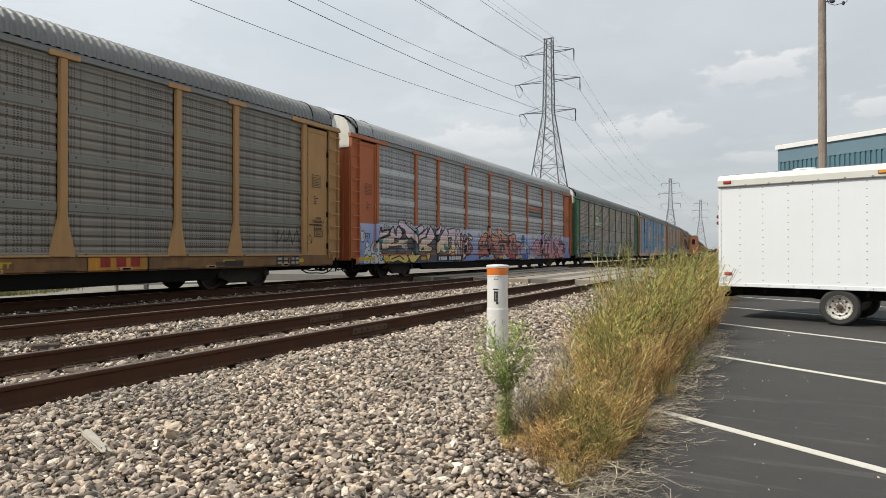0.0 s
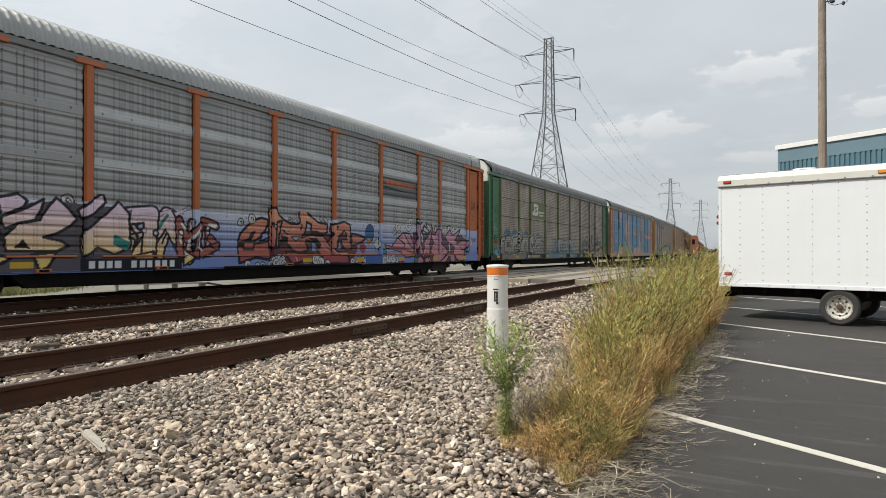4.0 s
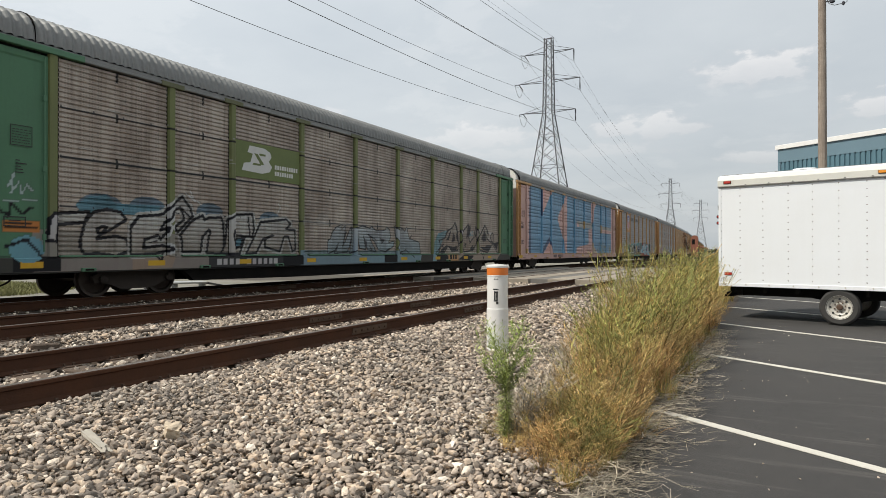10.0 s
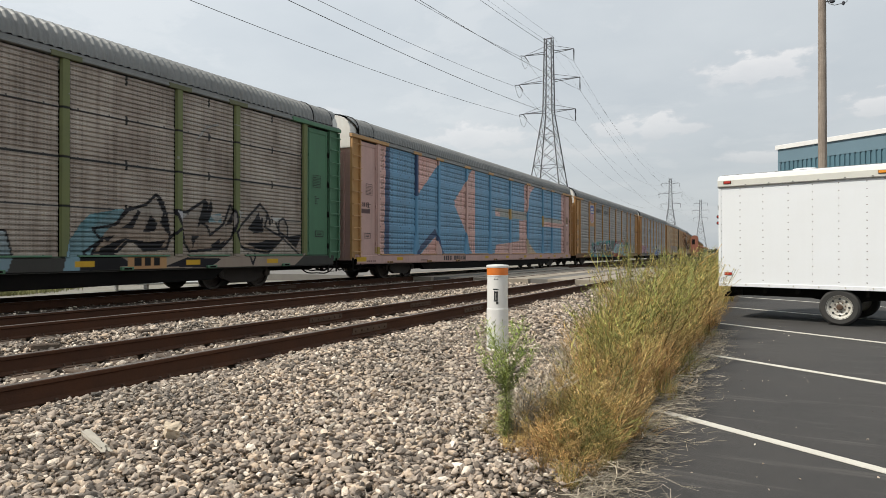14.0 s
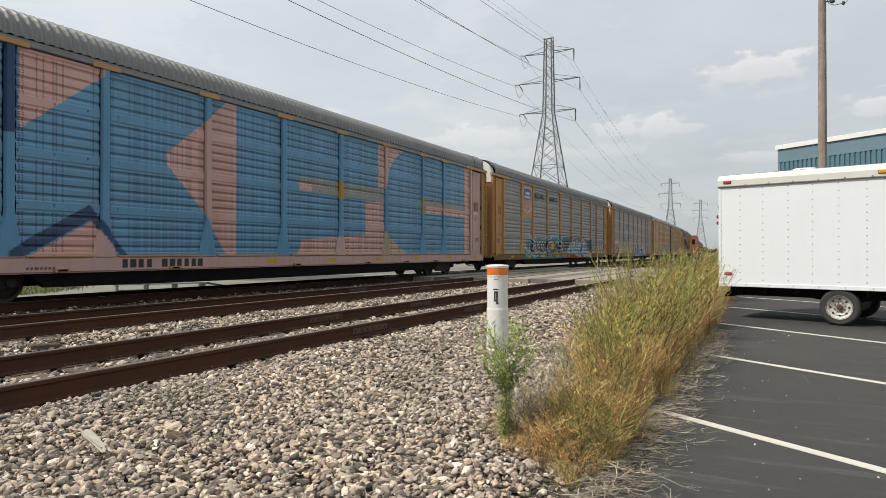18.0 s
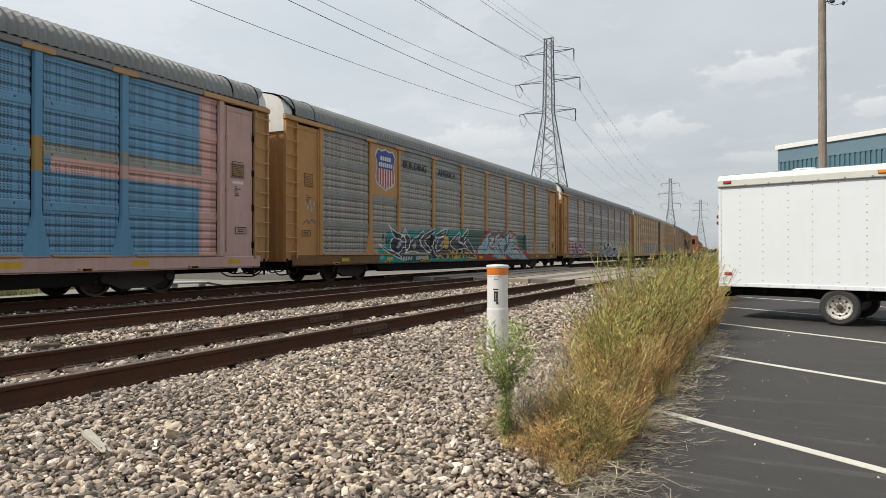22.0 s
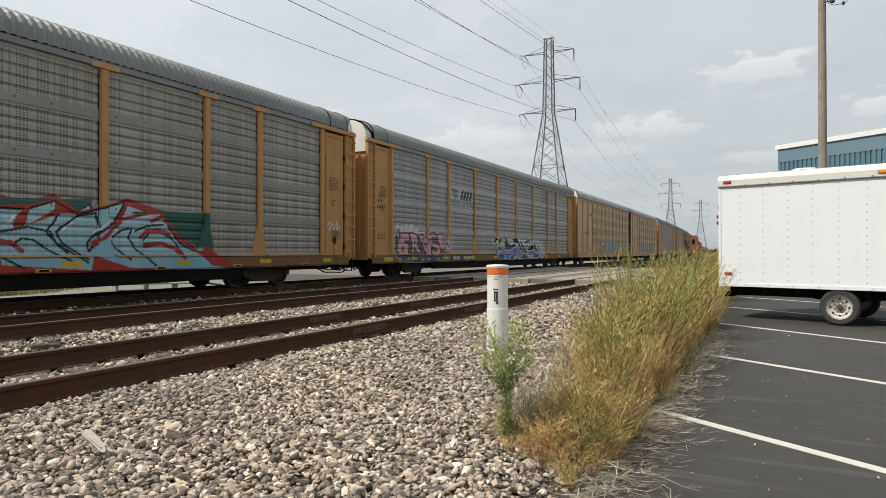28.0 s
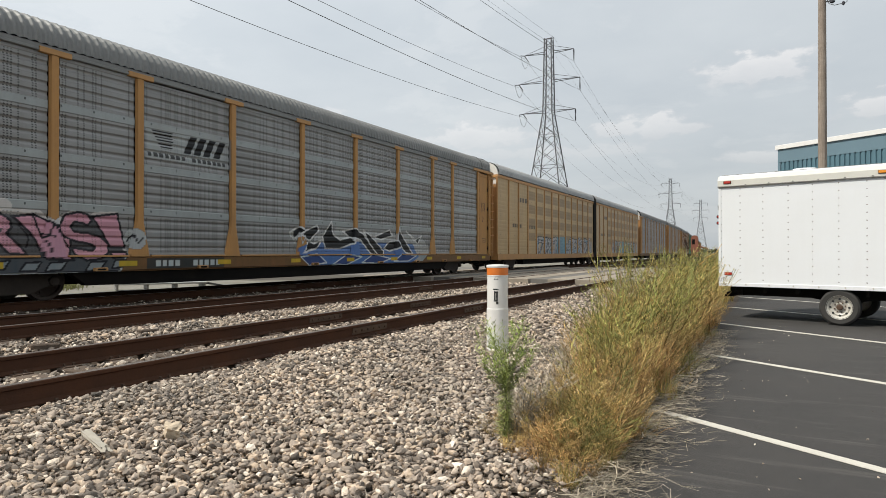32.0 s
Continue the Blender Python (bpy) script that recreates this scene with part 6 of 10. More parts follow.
    P.shape([(19.08, 1.47), (19.72, 1.71), (19.92, 2.00), (20.46, 2.18), (20.75, 2.44), (20.85, 2.38), (20.94, 2.26), (21.04, 2.00), (21.15, 1.40), (21.05, 1.13), (20.46, 1.10), (20.36, 1.28), (19.98, 1.31), (19.72, 1.06), (18.99, 1.00), (19.11, 1.24), (19.35, 1.30)], tan, INK, 0.036)
    P.shape([(21.30, 2.08), (21.67, 2.07), (22.25, 2.42), (22.34, 2.29), (22.12, 1.84), (22.34, 1.71), (22.43, 1.50), (22.88, 1.80), (23.13, 2.34), (23.32, 2.13), (23.36, 1.90), (23.17, 1.44), (22.79, 1.14), (21.75, 1.06), (21.59, 1.27), (21.51, 1.68)], tan, INK, 0.036)
    P.shape([(23.32, 1.60), (23.76, 2.00), (24.28, 2.45), (24.60, 2.20), (24.49, 1.79), (24.83, 1.64), (25.29, 1.49), (24.83, 1.15), (24.61, 1.02), (23.66, 1.14), (23.46, 1.29)], tan, INK, 0.036)
    P.shape([(24.94, 1.97), (25.29, 2.07), (25.48, 1.83), (25.48, 1.49), (25.10, 1.65)], tan, INK, 0.036)
    P.poly([(19.79, 1.59), (20.05, 1.75), (20.25, 2.04), (20.32, 1.99), (20.12, 1.60)], INK)
    P.poly([(20.39, 1.54), (20.70, 1.91), (20.70, 1.65), (20.60, 1.54)], INK)
    P.poly([(20.36, 1.28), (20.94, 1.29), (20.75, 1.13), (20.39, 1.10)], INK)
    P.poly([(21.80, 1.47), (22.08, 1.48), (21.83, 1.27)], INK)
    P.poly([(22.08, 2.01), (22.34, 2.03), (22.00, 1.67)], INK)
    P.poly([(24.00, 1.58), (24.38, 2.11), (24.43, 1.63)], INK)
    P.poly([(23.66, 1.30), (24.60, 1.34), (24.17, 1.15)], INK)
    P.poly([(19.29, 0.98), (19.99, 0.97), (19.92, 0.69), (19.35, 0.68)], INK)
    P.poly([(20.75, 2.37), (20.97, 2.30), (21.09, 1.87), (20.91, 2.06)], INK)
    P.poly([(22.22, 2.39), (22.39, 2.32), (22.19, 1.82), (22.05, 1.91)], INK)
    P.poly([(19.35, 1.36), (19.66, 1.43), (19.47, 1.27)], INK)
    P.poly([(22.43, 1.21), (22.79, 1.43), (22.70, 1.07)], INK)
    P.stroke([(19.08, 1.47), (19.35, 1.36), (19.11, 1.06)], 0.04, INK)
    P.stroke([(21.15, 1.40), (21.51, 1.68), (21.30, 2.05)], 0.04, INK)
    P.stroke([(24.60, 2.20), (24.71, 1.88)], 0.04, INK)
    P.stroke([(18.82, 1.00), (18.93, 1.21), (19.11, 1.26)], 0.04, INK)
    P.poly([(19.12, 1.01), (26.28, 1.00), (25.74, 0.63), (19.12, 0.64)], (0.33, 0.275, 0.21))
    P.poly([(18.55, 1.30), (19.12, 1.62), (19.59, 1.96), (19.90, 2.02), (19.45, 1.51), (19.12, 1.12), (18.92, 0.66), (18.43, 0.64)], (0.20, 0.34, 0.38))
    P.poly([(19.29, 1.12), (19.25, 0.72), (20.17, 0.72), (19.80, 0.92), (19.59, 1.05), (20.02, 1.39), (19.73, 1.32)], INK)
    P.poly([(20.09, 1.29), (20.32, 1.26), (21.03, 1.34), (20.87, 1.13), (20.40, 1.05)], INK)
    P.poly([(20.40, 1.53), (20.71, 1.54), (20.79, 1.75), (20.60, 1.95)], INK)
    P.poly([(20.95, 2.04), (21.12, 1.70), (21.08, 1.48), (20.87, 1.76)], INK)
    P.poly([(21.81, 1.46), (21.99, 1.46), (21.85, 1.14)], INK)
    P.poly([(22.18, 1.81), (22.46, 2.47), (22.52, 2.20), (22.36, 1.82)], INK)
    P.poly([(22.56, 1.14), (22.96, 1.38), (22.86, 1.14)], INK)
    P.poly([(22.96, 1.76), (23.26, 2.25), (23.20, 1.85)], INK)
    P.poly([(23.80, 1.71), (24.25, 2.22), (24.30, 1.81), (24.03, 1.61)], INK)
    P.poly([(24.03, 1.15), (24.49, 1.40), (25.22, 1.41), (24.73, 1.07)], INK)
    P.poly([(25.35, 1.50), (26.14, 1.61), (25.87, 1.16)], INK)
    P.poly([(20.95, 0.69), (21.63, 0.91), (22.76, 0.87), (22.37, 0.63)], INK)
    P.poly([(21.32, 2.10), (21.49, 1.82), (21.66, 2.00)], (0.50, 0.50, 0.48))
    P.poly([(23.37, 2.22), (23.48, 1.97), (23.63, 2.17)], (0.50, 0.50, 0.48))
    P.poly([(22.40, 2.04), (22.85, 2.04), (22.66, 1.83)], (0.50, 0.50, 0.48))
    P.poly([(24.73, 2.08), (25.22, 2.09), (24.97, 1.94)], (0.50, 0.50, 0.48))
    P.stroke([(19.12, 1.56), (19.66, 1.67), (19.90, 1.91), (20.05, 2.10)], 0.03, INK)
    P.stroke([(19.12, 1.56), (19.32, 1.31), (18.92, 1.04), (19.05, 0.65)], 0.03, INK)
    P.stroke([(23.80, 0.99), (23.94, 0.69), (24.07, 0.99)], 0.03, INK)
    P.stroke([(25.09, 2.01), (25.09, 1.58), (26.01, 0.98)], 0.03, INK)
    P.rect(19.95, 21.0, 0.64, 0.99, (0.46, 0.27, 0.12))
    char_bars(P, 20.12, 20.9, 0.72, 0.91, 3, BLACK)
    for q in (1.1, 14.6, 8.9, 18.9):
        P.rect(q - 0.1, q + 0.85, 0.64, 0.96, BLACK)
    reflectors(P, 1.15)
    P.stroke([(0.95, 2.35), (1.05, 2.6), (1.0, 2.2), (1.15, 2.45), (1.2, 2.2), (1.3, 2.4), (1.4, 2.3)], 0.022, (0.35, 0.45, 0.42)).stroke([(0.85, 2.05), (1.5, 2.1)], 0.018, (0.35, 0.45, 0.42))
    P.stroke([(0.75, 1.9), (0.95, 1.75), (1.0, 2.0), (1.2, 1.8), (1.4, 1.95)], 0.03, BLACK)
    P.rect(0.85, 1.55, 1.42, 1.68, (0.5, 0.2, 0.05)).rect(0.9, 1.5, 1.5, 1.54, BLACK).rect(0.9, 1.4, 1.58, 1.62, BLACK)
    P.disc(1.3, 1.1, 0.35, (0.15, 0.33, 0.38), flat=0.8).stroke([(0.9, 1.15), (1.3, 1.3), (1.6, 0.95)], 0.03, INK)
    P.stroke([(22.0, 4.0), (22.3, 4.35), (22.7, 4.5)], 0.03, (0.4, 0.4, 0.38))
    return P


def paint_d():
    P = Paint()
    blue, salmon, navy, grey = (0.13, 0.30, 0.46), (0.58, 0.375, 0.33), (0.04, 0.075, 0.155), (0.27, 0.29, 0.26)
    P.rect(1.95, 26.2, 0.94, 5.3, blue)
    P.rect(0.61, 2.42, 0.6, 5.3, salmon).rect(25.54, 27.45, 0.6, 5.3, salmon)
    P.poly([(2.37, 5.25), (2.66, 5.25), (2.62, 0.72), (2.24, 0.72)], navy)
    P.poly([(4.91, 5.25), (6.75, 5.25), (6.73, 4.97), (4.95, 3.52)], salmon)
    P.rect(4.62, 4.9, 3.4, 5.25, navy)
    P.poly([(4.99, 0.88), (6.51, 1.75), (7.15, 0.88)], salmon)
    P.poly([(4.67, 0.62), (4.70, 1.06), (6.41, 2.09), (7.45, 0.86), (7.19, 0.93), (6.43, 1.75), (4.90, 0.88), (4.84, 0.62)], navy)
    P.poly([(8.40, 3.48), (9.71, 4.57), (10.45, 5.25), (10.70, 5.25), (10.70, 0.90), (10.35, 0.99), (9.40, 2.29), (8.45, 3.18)], salmon)
    P.poly([(17.95, 5.25), (20.0, 5.25), (19.1, 4.75), (18.62, 4.1), (18.3, 3.3), (18.3, 0.92), (17.0, 0.92), (17.95, 3.5)], salmon)
    P.poly([(17.08, 2.92), (18.35, 2.95), (18.35, 0.92), (13.24, 0.92), (13.53, 1.44), (17.08, 1.70)], salmon)
    P.poly([(18.3, 1.9), (18.9, 1.55), (20.1, 0.98), (20.1, 0.92), (18.3, 0.92)], (0.45, 0.36, 0.24))
    P.rect(13.38, 18.3, 2.98, 3.46, grey).rect(13.38, 14.0, 3.0, 3.24, salmon).rect(15.35, 15.8, 2.9, 3.5, (0.42, 0.27, 0.09))
    P.rect(21.53, 25.6, 3.04, 3.34, grey).rect(21.7, 25.6, 2.72, 3.04, salmon).rect(21.25, 21.55, 2.7, 3.4, (0.42, 0.27, 0.09))
    P.rect(0.3, 27.8, 0.6, 0.945, salmon)
    char_bars(P, 7.16, 9.55, 0.69, 0.88, 11, (0.05, 0.04, 0.04), (4,))
    reflectors(P, 3.1, (1, 2))
    for q, n in ((5.05, 7), (1.0, 5)):
        char_bars(P, q, q + 0.6, 0.68, 0.74, n, (0.15, 0.08, 0.07))
    P.rect(0.35, 0.95, 0.70, 0.86, YELLOW)
    char_bars(P, 0.72, 1.25, 2.72, 2.86, 4, (0.12, 0.07, 0.07))
    char_bars(P, 0.70, 1.30, 2.48, 2.62, 5, (0.12, 0.07, 0.07))
    P.rect(26.6, 27.15, 3.1, 3.5, (0.20, 0.13, 0.08)).rect(26.63, 27.12, 3.13, 3.47, (0.40, 0.26, 0.13)).rect(26.7, 27.1, 2.95, 3.03, WHITE)
    P.rect(1.6, 1.95, 0.98, 1.25, (0.4, 0.28, 0.08))
    return P


def paint_e():
    P = Paint()
    seam_bands(P, (2.0, 3.05, 4.1), 0.12, 0.10, (0.235, 0.24, 0.225), 0.75)
    P.rect(6.90, 9.58, 4.2, 5.2, (0.27, 0.29, 0.285), 0.6).rect(9.82, 12.5, 4.2, 5.2, (0.27, 0.29, 0.285), 0.6)
    P.rect(4.85, 6.67, 3.2, 5.2, (0.50, 0.30, 0.10))
    teal, dk = (0.015, 0.25, 0.23), ramp(0.8, (0.008, 0.008, 0.010), 2.2, (0.07, 0.07, 0.085))
    lw, green = (0.72, 0.73, 0.74), (0.025, 0.10, 0.075)
    P.poly([(5.88, 1.80), (6.10, 1.91), (6.33, 1.73), (7.20, 1.90), (7.89, 1.97), (8.25, 1.90), (8.79, 2.01), (9.54, 2.02), (9.98, 2.19), (10.26, 2.15), (10.45, 1.97), (10.94, 2.10), (11.67, 2.07), (12.81, 2.17), (13.61, 1.89), (13.77, 1.33), (14.15, 0.62), (5.30, 0.62), (5.30, 1.11), (5.61, 1.28), (5.93, 1.35)], teal)
    P.rect(13.0, 15.5, 1.2, 2.15, green).poly([(14.8, 2.15), (15.5, 2.12), (15.9, 1.8), (15.0, 1.0)], green).poly([(19.4, 2.0), (21.5, 2.08), (21.45, 1.15), (20.3, 1.1)], green).poly([(15.5, 1.9), (20.0, 2.1), (20.0, 1.2), (15.5, 1.2)], green, 0.7)
    P.poly([(13.51, 2.06), (15.59, 2.06), (14.93, 1.54), (14.15, 1.16), (13.72, 1.33)], green)
    P.poly([(6.33, 1.59), (7.01, 1.68), (7.68, 1.64), (9.20, 1.77), (11.04, 1.76), (13.31, 1.67), (14.09, 0.80), (6.88, 0.76), (6.22, 1.18)], (0.02, 0.02, 0.025))
    P.shape([(6.01, 2.15), (6.16, 2.01), (6.66, 1.82), (7.14, 1.72), (7.43, 1.50), (7.20, 1.40), (6.76, 1.56), (6.49, 1.62), (6.22, 1.91)], dk, lw, 0.022)
    P.shape([(5.30, 1.39), (5.96, 1.16), (6.51, 1.05), (6.88, 0.85), (6.95, 0.76), (6.51, 0.86), (5.93, 1.06), (5.50, 1.25)], dk, lw, 0.022)
    P.shape([(6.27, 1.53), (6.45, 1.62), (6.69, 1.58), (7.01, 1.47), (7.47, 1.44), (7.61, 1.38), (7.47, 1.23), (7.20, 1.25), (7.01, 1.18), (6.76, 1.02), (6.61, 0.98), (6.33, 1.12), (6.16, 1.23), (6.18, 1.41)], dk, lw, 0.022)
    P.shape([(7.29, 2.00), (7.47, 1.82), (7.72, 1.62), (7.73, 1.41), (7.61, 1.23), (7.38, 1.12), (7.34, 1.31), (7.40, 1.50), (7.20, 1.75), (7.01, 1.64), (7.14, 1.81)], dk, lw, 0.022)
    P.shape([(7.72, 1.41), (8.03, 1.63), (8.33, 1.69), (8.59, 1.84), (8.84, 1.96), (8.91, 1.79), (8.68, 1.68), (8.53, 1.54), (8.59, 1.33), (8.96, 1.20), (9.20, 1.13), (9.37, 0.99), (8.48, 1.00), (8.18, 1.06), (7.68, 1.06), (7.27, 1.00), (7.61, 1.19)], dk, lw, 0.022)
    P.shape([(8.91, 1.79), (9.45, 1.96), (9.86, 2.13), (9.80, 1.98), (9.37, 1.70), (9.04, 1.62), (8.95, 1.48), (9.20, 1.34), (9.40, 1.25), (9.46, 1.02), (9.20, 1.06), (8.79, 1.27), (8.59, 1.47), (8.68, 1.65)], dk, lw, 0.022)
    P.shape([(9.89, 1.79), (10.35, 1.96), (10.94, 2.13), (11.08, 2.07), (10.94, 1.84), (10.45, 1.71), (9.98, 1.67)], dk, lw, 0.022)
    P.shape([(9.54, 1.28), (9.63, 1.50), (9.93, 1.69), (10.08, 1.65), (9.89, 1.43), (9.81, 1.25), (9.99, 0.99), (10.26, 0.84), (9.90, 0.88), (9.68, 1.06)], dk, lw, 0.022)
    P.shape([(10.26, 1.66), (10.74, 1.75), (11.00, 1.53), (10.74, 1.29), (10.36, 1.14), (10.08, 1.07), (9.99, 1.28)], dk, lw, 0.022)
    P.shape([(11.35, 1.46), (11.67, 1.66), (12.07, 1.83), (12.39, 2.01), (12.48, 1.90), (12.23, 1.64), (12.39, 1.48), (12.81, 1.49), (13.31, 1.33), (13.82, 1.07), (14.23, 0.71), (13.96, 0.98), (13.43, 1.16), (12.81, 1.24), (12.11, 1.15), (11.67, 1.23)], dk, lw, 0.022)
    P.shape([(12.39, 1.73), (12.81, 1.91), (13.38, 2.20), (13.31, 1.93), (12.93, 1.66), (12.69, 1.40), (12.46, 1.52)], dk, lw, 0.022)
    P.shape([(12.93, 1.49), (13.36, 1.67), (13.82, 1.34), (14.37, 0.80), (13.96, 0.89), (13.43, 1.16)], dk, lw, 0.022)
    P.poly([(6.57, 1.22), (6.66, 1.42), (6.82, 1.51), (6.91, 1.39), (6.82, 1.29), (6.66, 1.18)], (0.36, 0.37, 0.39))
    P.poly([(7.20, 1.87), (7.29, 1.95), (7.40, 1.76), (7.35, 1.68)], (0.36, 0.37, 0.39))
    P.poly([(7.89, 1.32), (8.13, 1.50), (8.25, 1.40), (8.08, 1.13)], (0.36, 0.37, 0.39))
    P.poly([(9.20, 1.67), (9.63, 1.91), (9.45, 1.76)], (0.36, 0.37, 0.39))
    P.poly([(8.79, 1.52), (9.04, 1.30), (8.95, 1.27)], (0.36, 0.37, 0.39))
    P.poly([(10.45, 1.86), (10.88, 2.03), (10.74, 1.87)], (0.36, 0.37, 0.39))
    P.poly([(10.36, 1.36), (10.64, 1.57), (10.76, 1.45), (10.49, 1.26)], (0.36, 0.37, 0.39))
    P.poly([(11.89, 1.60), (12.25, 1.81), (12.11, 1.61)], (0.36, 0.37, 0.39))
    P.shape([(6.91, 0.98), (9.34, 0.99), (9.54, 0.85), (9.29, 0.66), (7.21, 0.61), (6.97, 0.75)], (0.02, 0.07, 0.065), (0.2, 0.42, 0.4), 0.014)
    P.poly([(7.06, 0.86), (7.19, 0.86), (7.13, 0.70), (7.00, 0.71)], (0.5, 0.5, 0.48))
    P.poly([(7.26, 0.87), (7.39, 0.87), (7.32, 0.70), (7.19, 0.71)], (0.5, 0.5, 0.48))
    P.poly([(7.46, 0.87), (7.59, 0.87), (7.53, 0.71), (7.39, 0.71)], (0.5, 0.5, 0.48))
    P.poly([(7.66, 0.87), (7.80, 0.87), (7.73, 0.71), (7.60, 0.71)], (0.5, 0.5, 0.48))
    P.poly([(8.14, 0.88), (8.26, 0.88), (8.21, 0.72), (8.09, 0.72)], (0.5, 0.5, 0.48))
    P.poly([(8.30, 0.88), (8.42, 0.88), (8.38, 0.72), (8.26, 0.72)], (0.5, 0.5, 0.48))
    P.poly([(8.47, 0.89), (8.59, 0.88), (8.54, 0.73), (8.42, 0.73)], (0.5, 0.5, 0.48))
    P.poly([(8.64, 0.89), (8.76, 0.89), (8.72, 0.73), (8.59, 0.73)], (0.5, 0.5, 0.48))
    P.poly([(8.81, 0.89), (8.94, 0.89), (8.89, 0.73), (8.76, 0.74)], (0.5, 0.5, 0.48))
    P.poly([(8.99, 0.90), (9.12, 0.90), (9.07, 0.74), (8.94, 0.74)], (0.5, 0.5, 0.48))
    P.stroke([(11.46, 0.80), (11.71, 1.12), (11.89, 0.79), (12.11, 1.15), (12.23, 0.76), (12.53, 1.12), (12.69, 0.78), (12.93, 1.12), (13.11, 0.78)], 0.065, INK)
    P.stroke([(11.46, 0.80), (11.71, 1.12), (11.89, 0.79), (12.11, 1.15), (12.23, 0.76), (12.53, 1.12), (12.69, 0.78), (12.93, 1.12), (13.11, 0.78)], 0.042, (0.50, 0.36, 0.09))
    P.stroke([(13.06, 1.02), (13.43, 0.98), (13.31, 0.78), (14.09, 0.75), (14.37, 0.89)], 0.065, INK)
    P.stroke([(13.06, 1.02), (13.43, 0.98), (13.31, 0.78), (14.09, 0.75), (14.37, 0.89)], 0.042, (0.50, 0.36, 0.09))
    P.stroke([(9.99, 0.73), (10.26, 0.92), (10.61, 0.75)], 0.065, INK)
    P.stroke([(9.99, 0.73), (10.26, 0.92), (10.61, 0.75)], 0.042, (0.50, 0.36, 0.09))
    P.stroke([(11.29, 1.15), (11.56, 0.96)], 0.065, INK)
    P.stroke([(11.29, 1.15), (11.56, 0.96)], 0.042, (0.50, 0.36, 0.09))
    P.poly([(5.59, 1.73), (5.69, 1.74), (5.69, 1.51), (5.59, 1.51)], BLACK)
    P.poly([(5.80, 1.57), (5.93, 1.62), (5.93, 1.39), (5.82, 1.39)], BLACK)
    P.poly([(6.00, 1.55), (6.14, 1.56), (6.11, 1.49), (6.05, 1.46), (6.05, 1.30), (5.98, 1.30)], BLACK)
    P.stroke([(5.35, 0.76), (5.42, 0.89), (5.48, 0.78), (5.55, 0.91), (5.61, 0.80)], 0.02, (0.3, 0.5, 0.5))
    P.disc(11.0, 1.5, 0.30, INK, flat=1.15).disc(11.0, 1.5, 0.27, (0.60, 0.37, 0.04), flat=1.15).disc(10.9, 1.55, 0.04, INK).disc(11.1, 1.55, 0.04, INK).disc(11.05, 0.85, 0.18, INK).disc(11.05, 0.85, 0.14, (0.55, 0.3, 0.1))
    P.stroke([(11.0, 1.8), (10.9, 2.0)], 0.03, INK).stroke([(11.1, 1.8), (11.2, 2.02)], 0.03, INK)
    red, sky = (0.34, 0.035, 0.025), ramp(0.7, (0.24, 0.42, 0.48), 2.1, (0.36, 0.54, 0.58))
    P.poly([(14.2, 1.05), (15.45, 2.15), (16.15, 2.22), (16.8, 2.06), (17.38, 2.26), (18.1, 1.9), (19.08, 2.3), (20.05, 2.05), (21.2, 1.35), (22.1, 0.68), (14.3, 0.62)], red)
    P.poly([(14.5, 1.08), (15.5, 1.95), (16.1, 2.1), (16.7, 1.9), (17.35, 2.1), (18.1, 1.7), (18.95, 2.15), (19.9, 1.9), (21.0, 1.25), (21.8, 0.75), (14.6, 0.95)], sky)
    P.shape([(14.30, 1.16), (14.91, 1.43), (15.61, 1.94), (16.05, 2.10), (16.20, 1.88), (15.75, 1.72), (15.52, 1.16)], sky, INK, 0.022)
    P.shape([(16.66, 1.36), (17.14, 1.76), (17.81, 1.88), (18.16, 2.10), (18.34, 1.18), (17.47, 1.07)], sky, INK, 0.022)
    P.poly([(16.91, 1.95), (17.47, 2.21), (17.81, 1.98), (17.37, 1.81)], red)
    P.stroke([(16.20, 2.07), (16.35, 1.93), (15.90, 1.87), (15.75, 1.72), (16.20, 1.70), (15.81, 1.44), (16.20, 1.26), (16.66, 1.32)], 0.05, red)
    P.poly([(15.32, 0.89), (16.05, 0.98), (16.66, 0.78), (15.32, 0.71)], red)
    P.poly([(19.13, 1.98), (20.22, 2.06), (21.38, 2.04), (21.63, 1.14), (21.14, 1.17), (20.57, 1.42)], green)
    P.poly([(16.32, 2.10), (16.32, 1.94), (16.79, 2.00), (17.90, 1.90), (18.29, 2.22)], green)
    P.poly([(16.32, 1.97), (16.79, 1.98), (17.36, 2.14), (17.51, 2.17), (17.90, 1.92), (19.05, 2.24), (19.10, 2.15), (18.95, 1.84), (19.74, 2.02), (19.98, 2.02), (20.22, 1.81), (20.53, 1.45), (21.01, 1.21), (21.14, 1.07), (21.38, 1.14), (21.97, 0.91), (22.48, 0.55), (16.32, 0.61)], red)
    P.poly([(16.32, 1.90), (16.76, 1.91), (16.58, 1.67), (16.58, 1.51), (16.79, 1.55), (16.90, 1.94), (17.39, 2.11), (17.37, 1.92), (16.85, 1.59), (17.53, 1.86), (17.90, 1.85), (18.29, 1.97), (19.01, 2.20), (18.84, 1.84), (18.56, 1.63), (18.27, 1.37), (18.77, 1.71), (19.66, 1.95), (19.93, 1.96), (20.19, 1.69), (20.43, 1.35), (20.92, 1.14), (21.57, 0.69), (22.23, 0.60), (21.57, 0.57), (19.13, 0.68), (18.23, 0.97), (18.16, 0.65), (16.32, 0.79)], sky)
    P.stroke([(16.32, 1.44), (16.85, 1.55), (17.30, 1.47), (17.42, 1.24), (17.66, 1.03)], 0.024, INK)
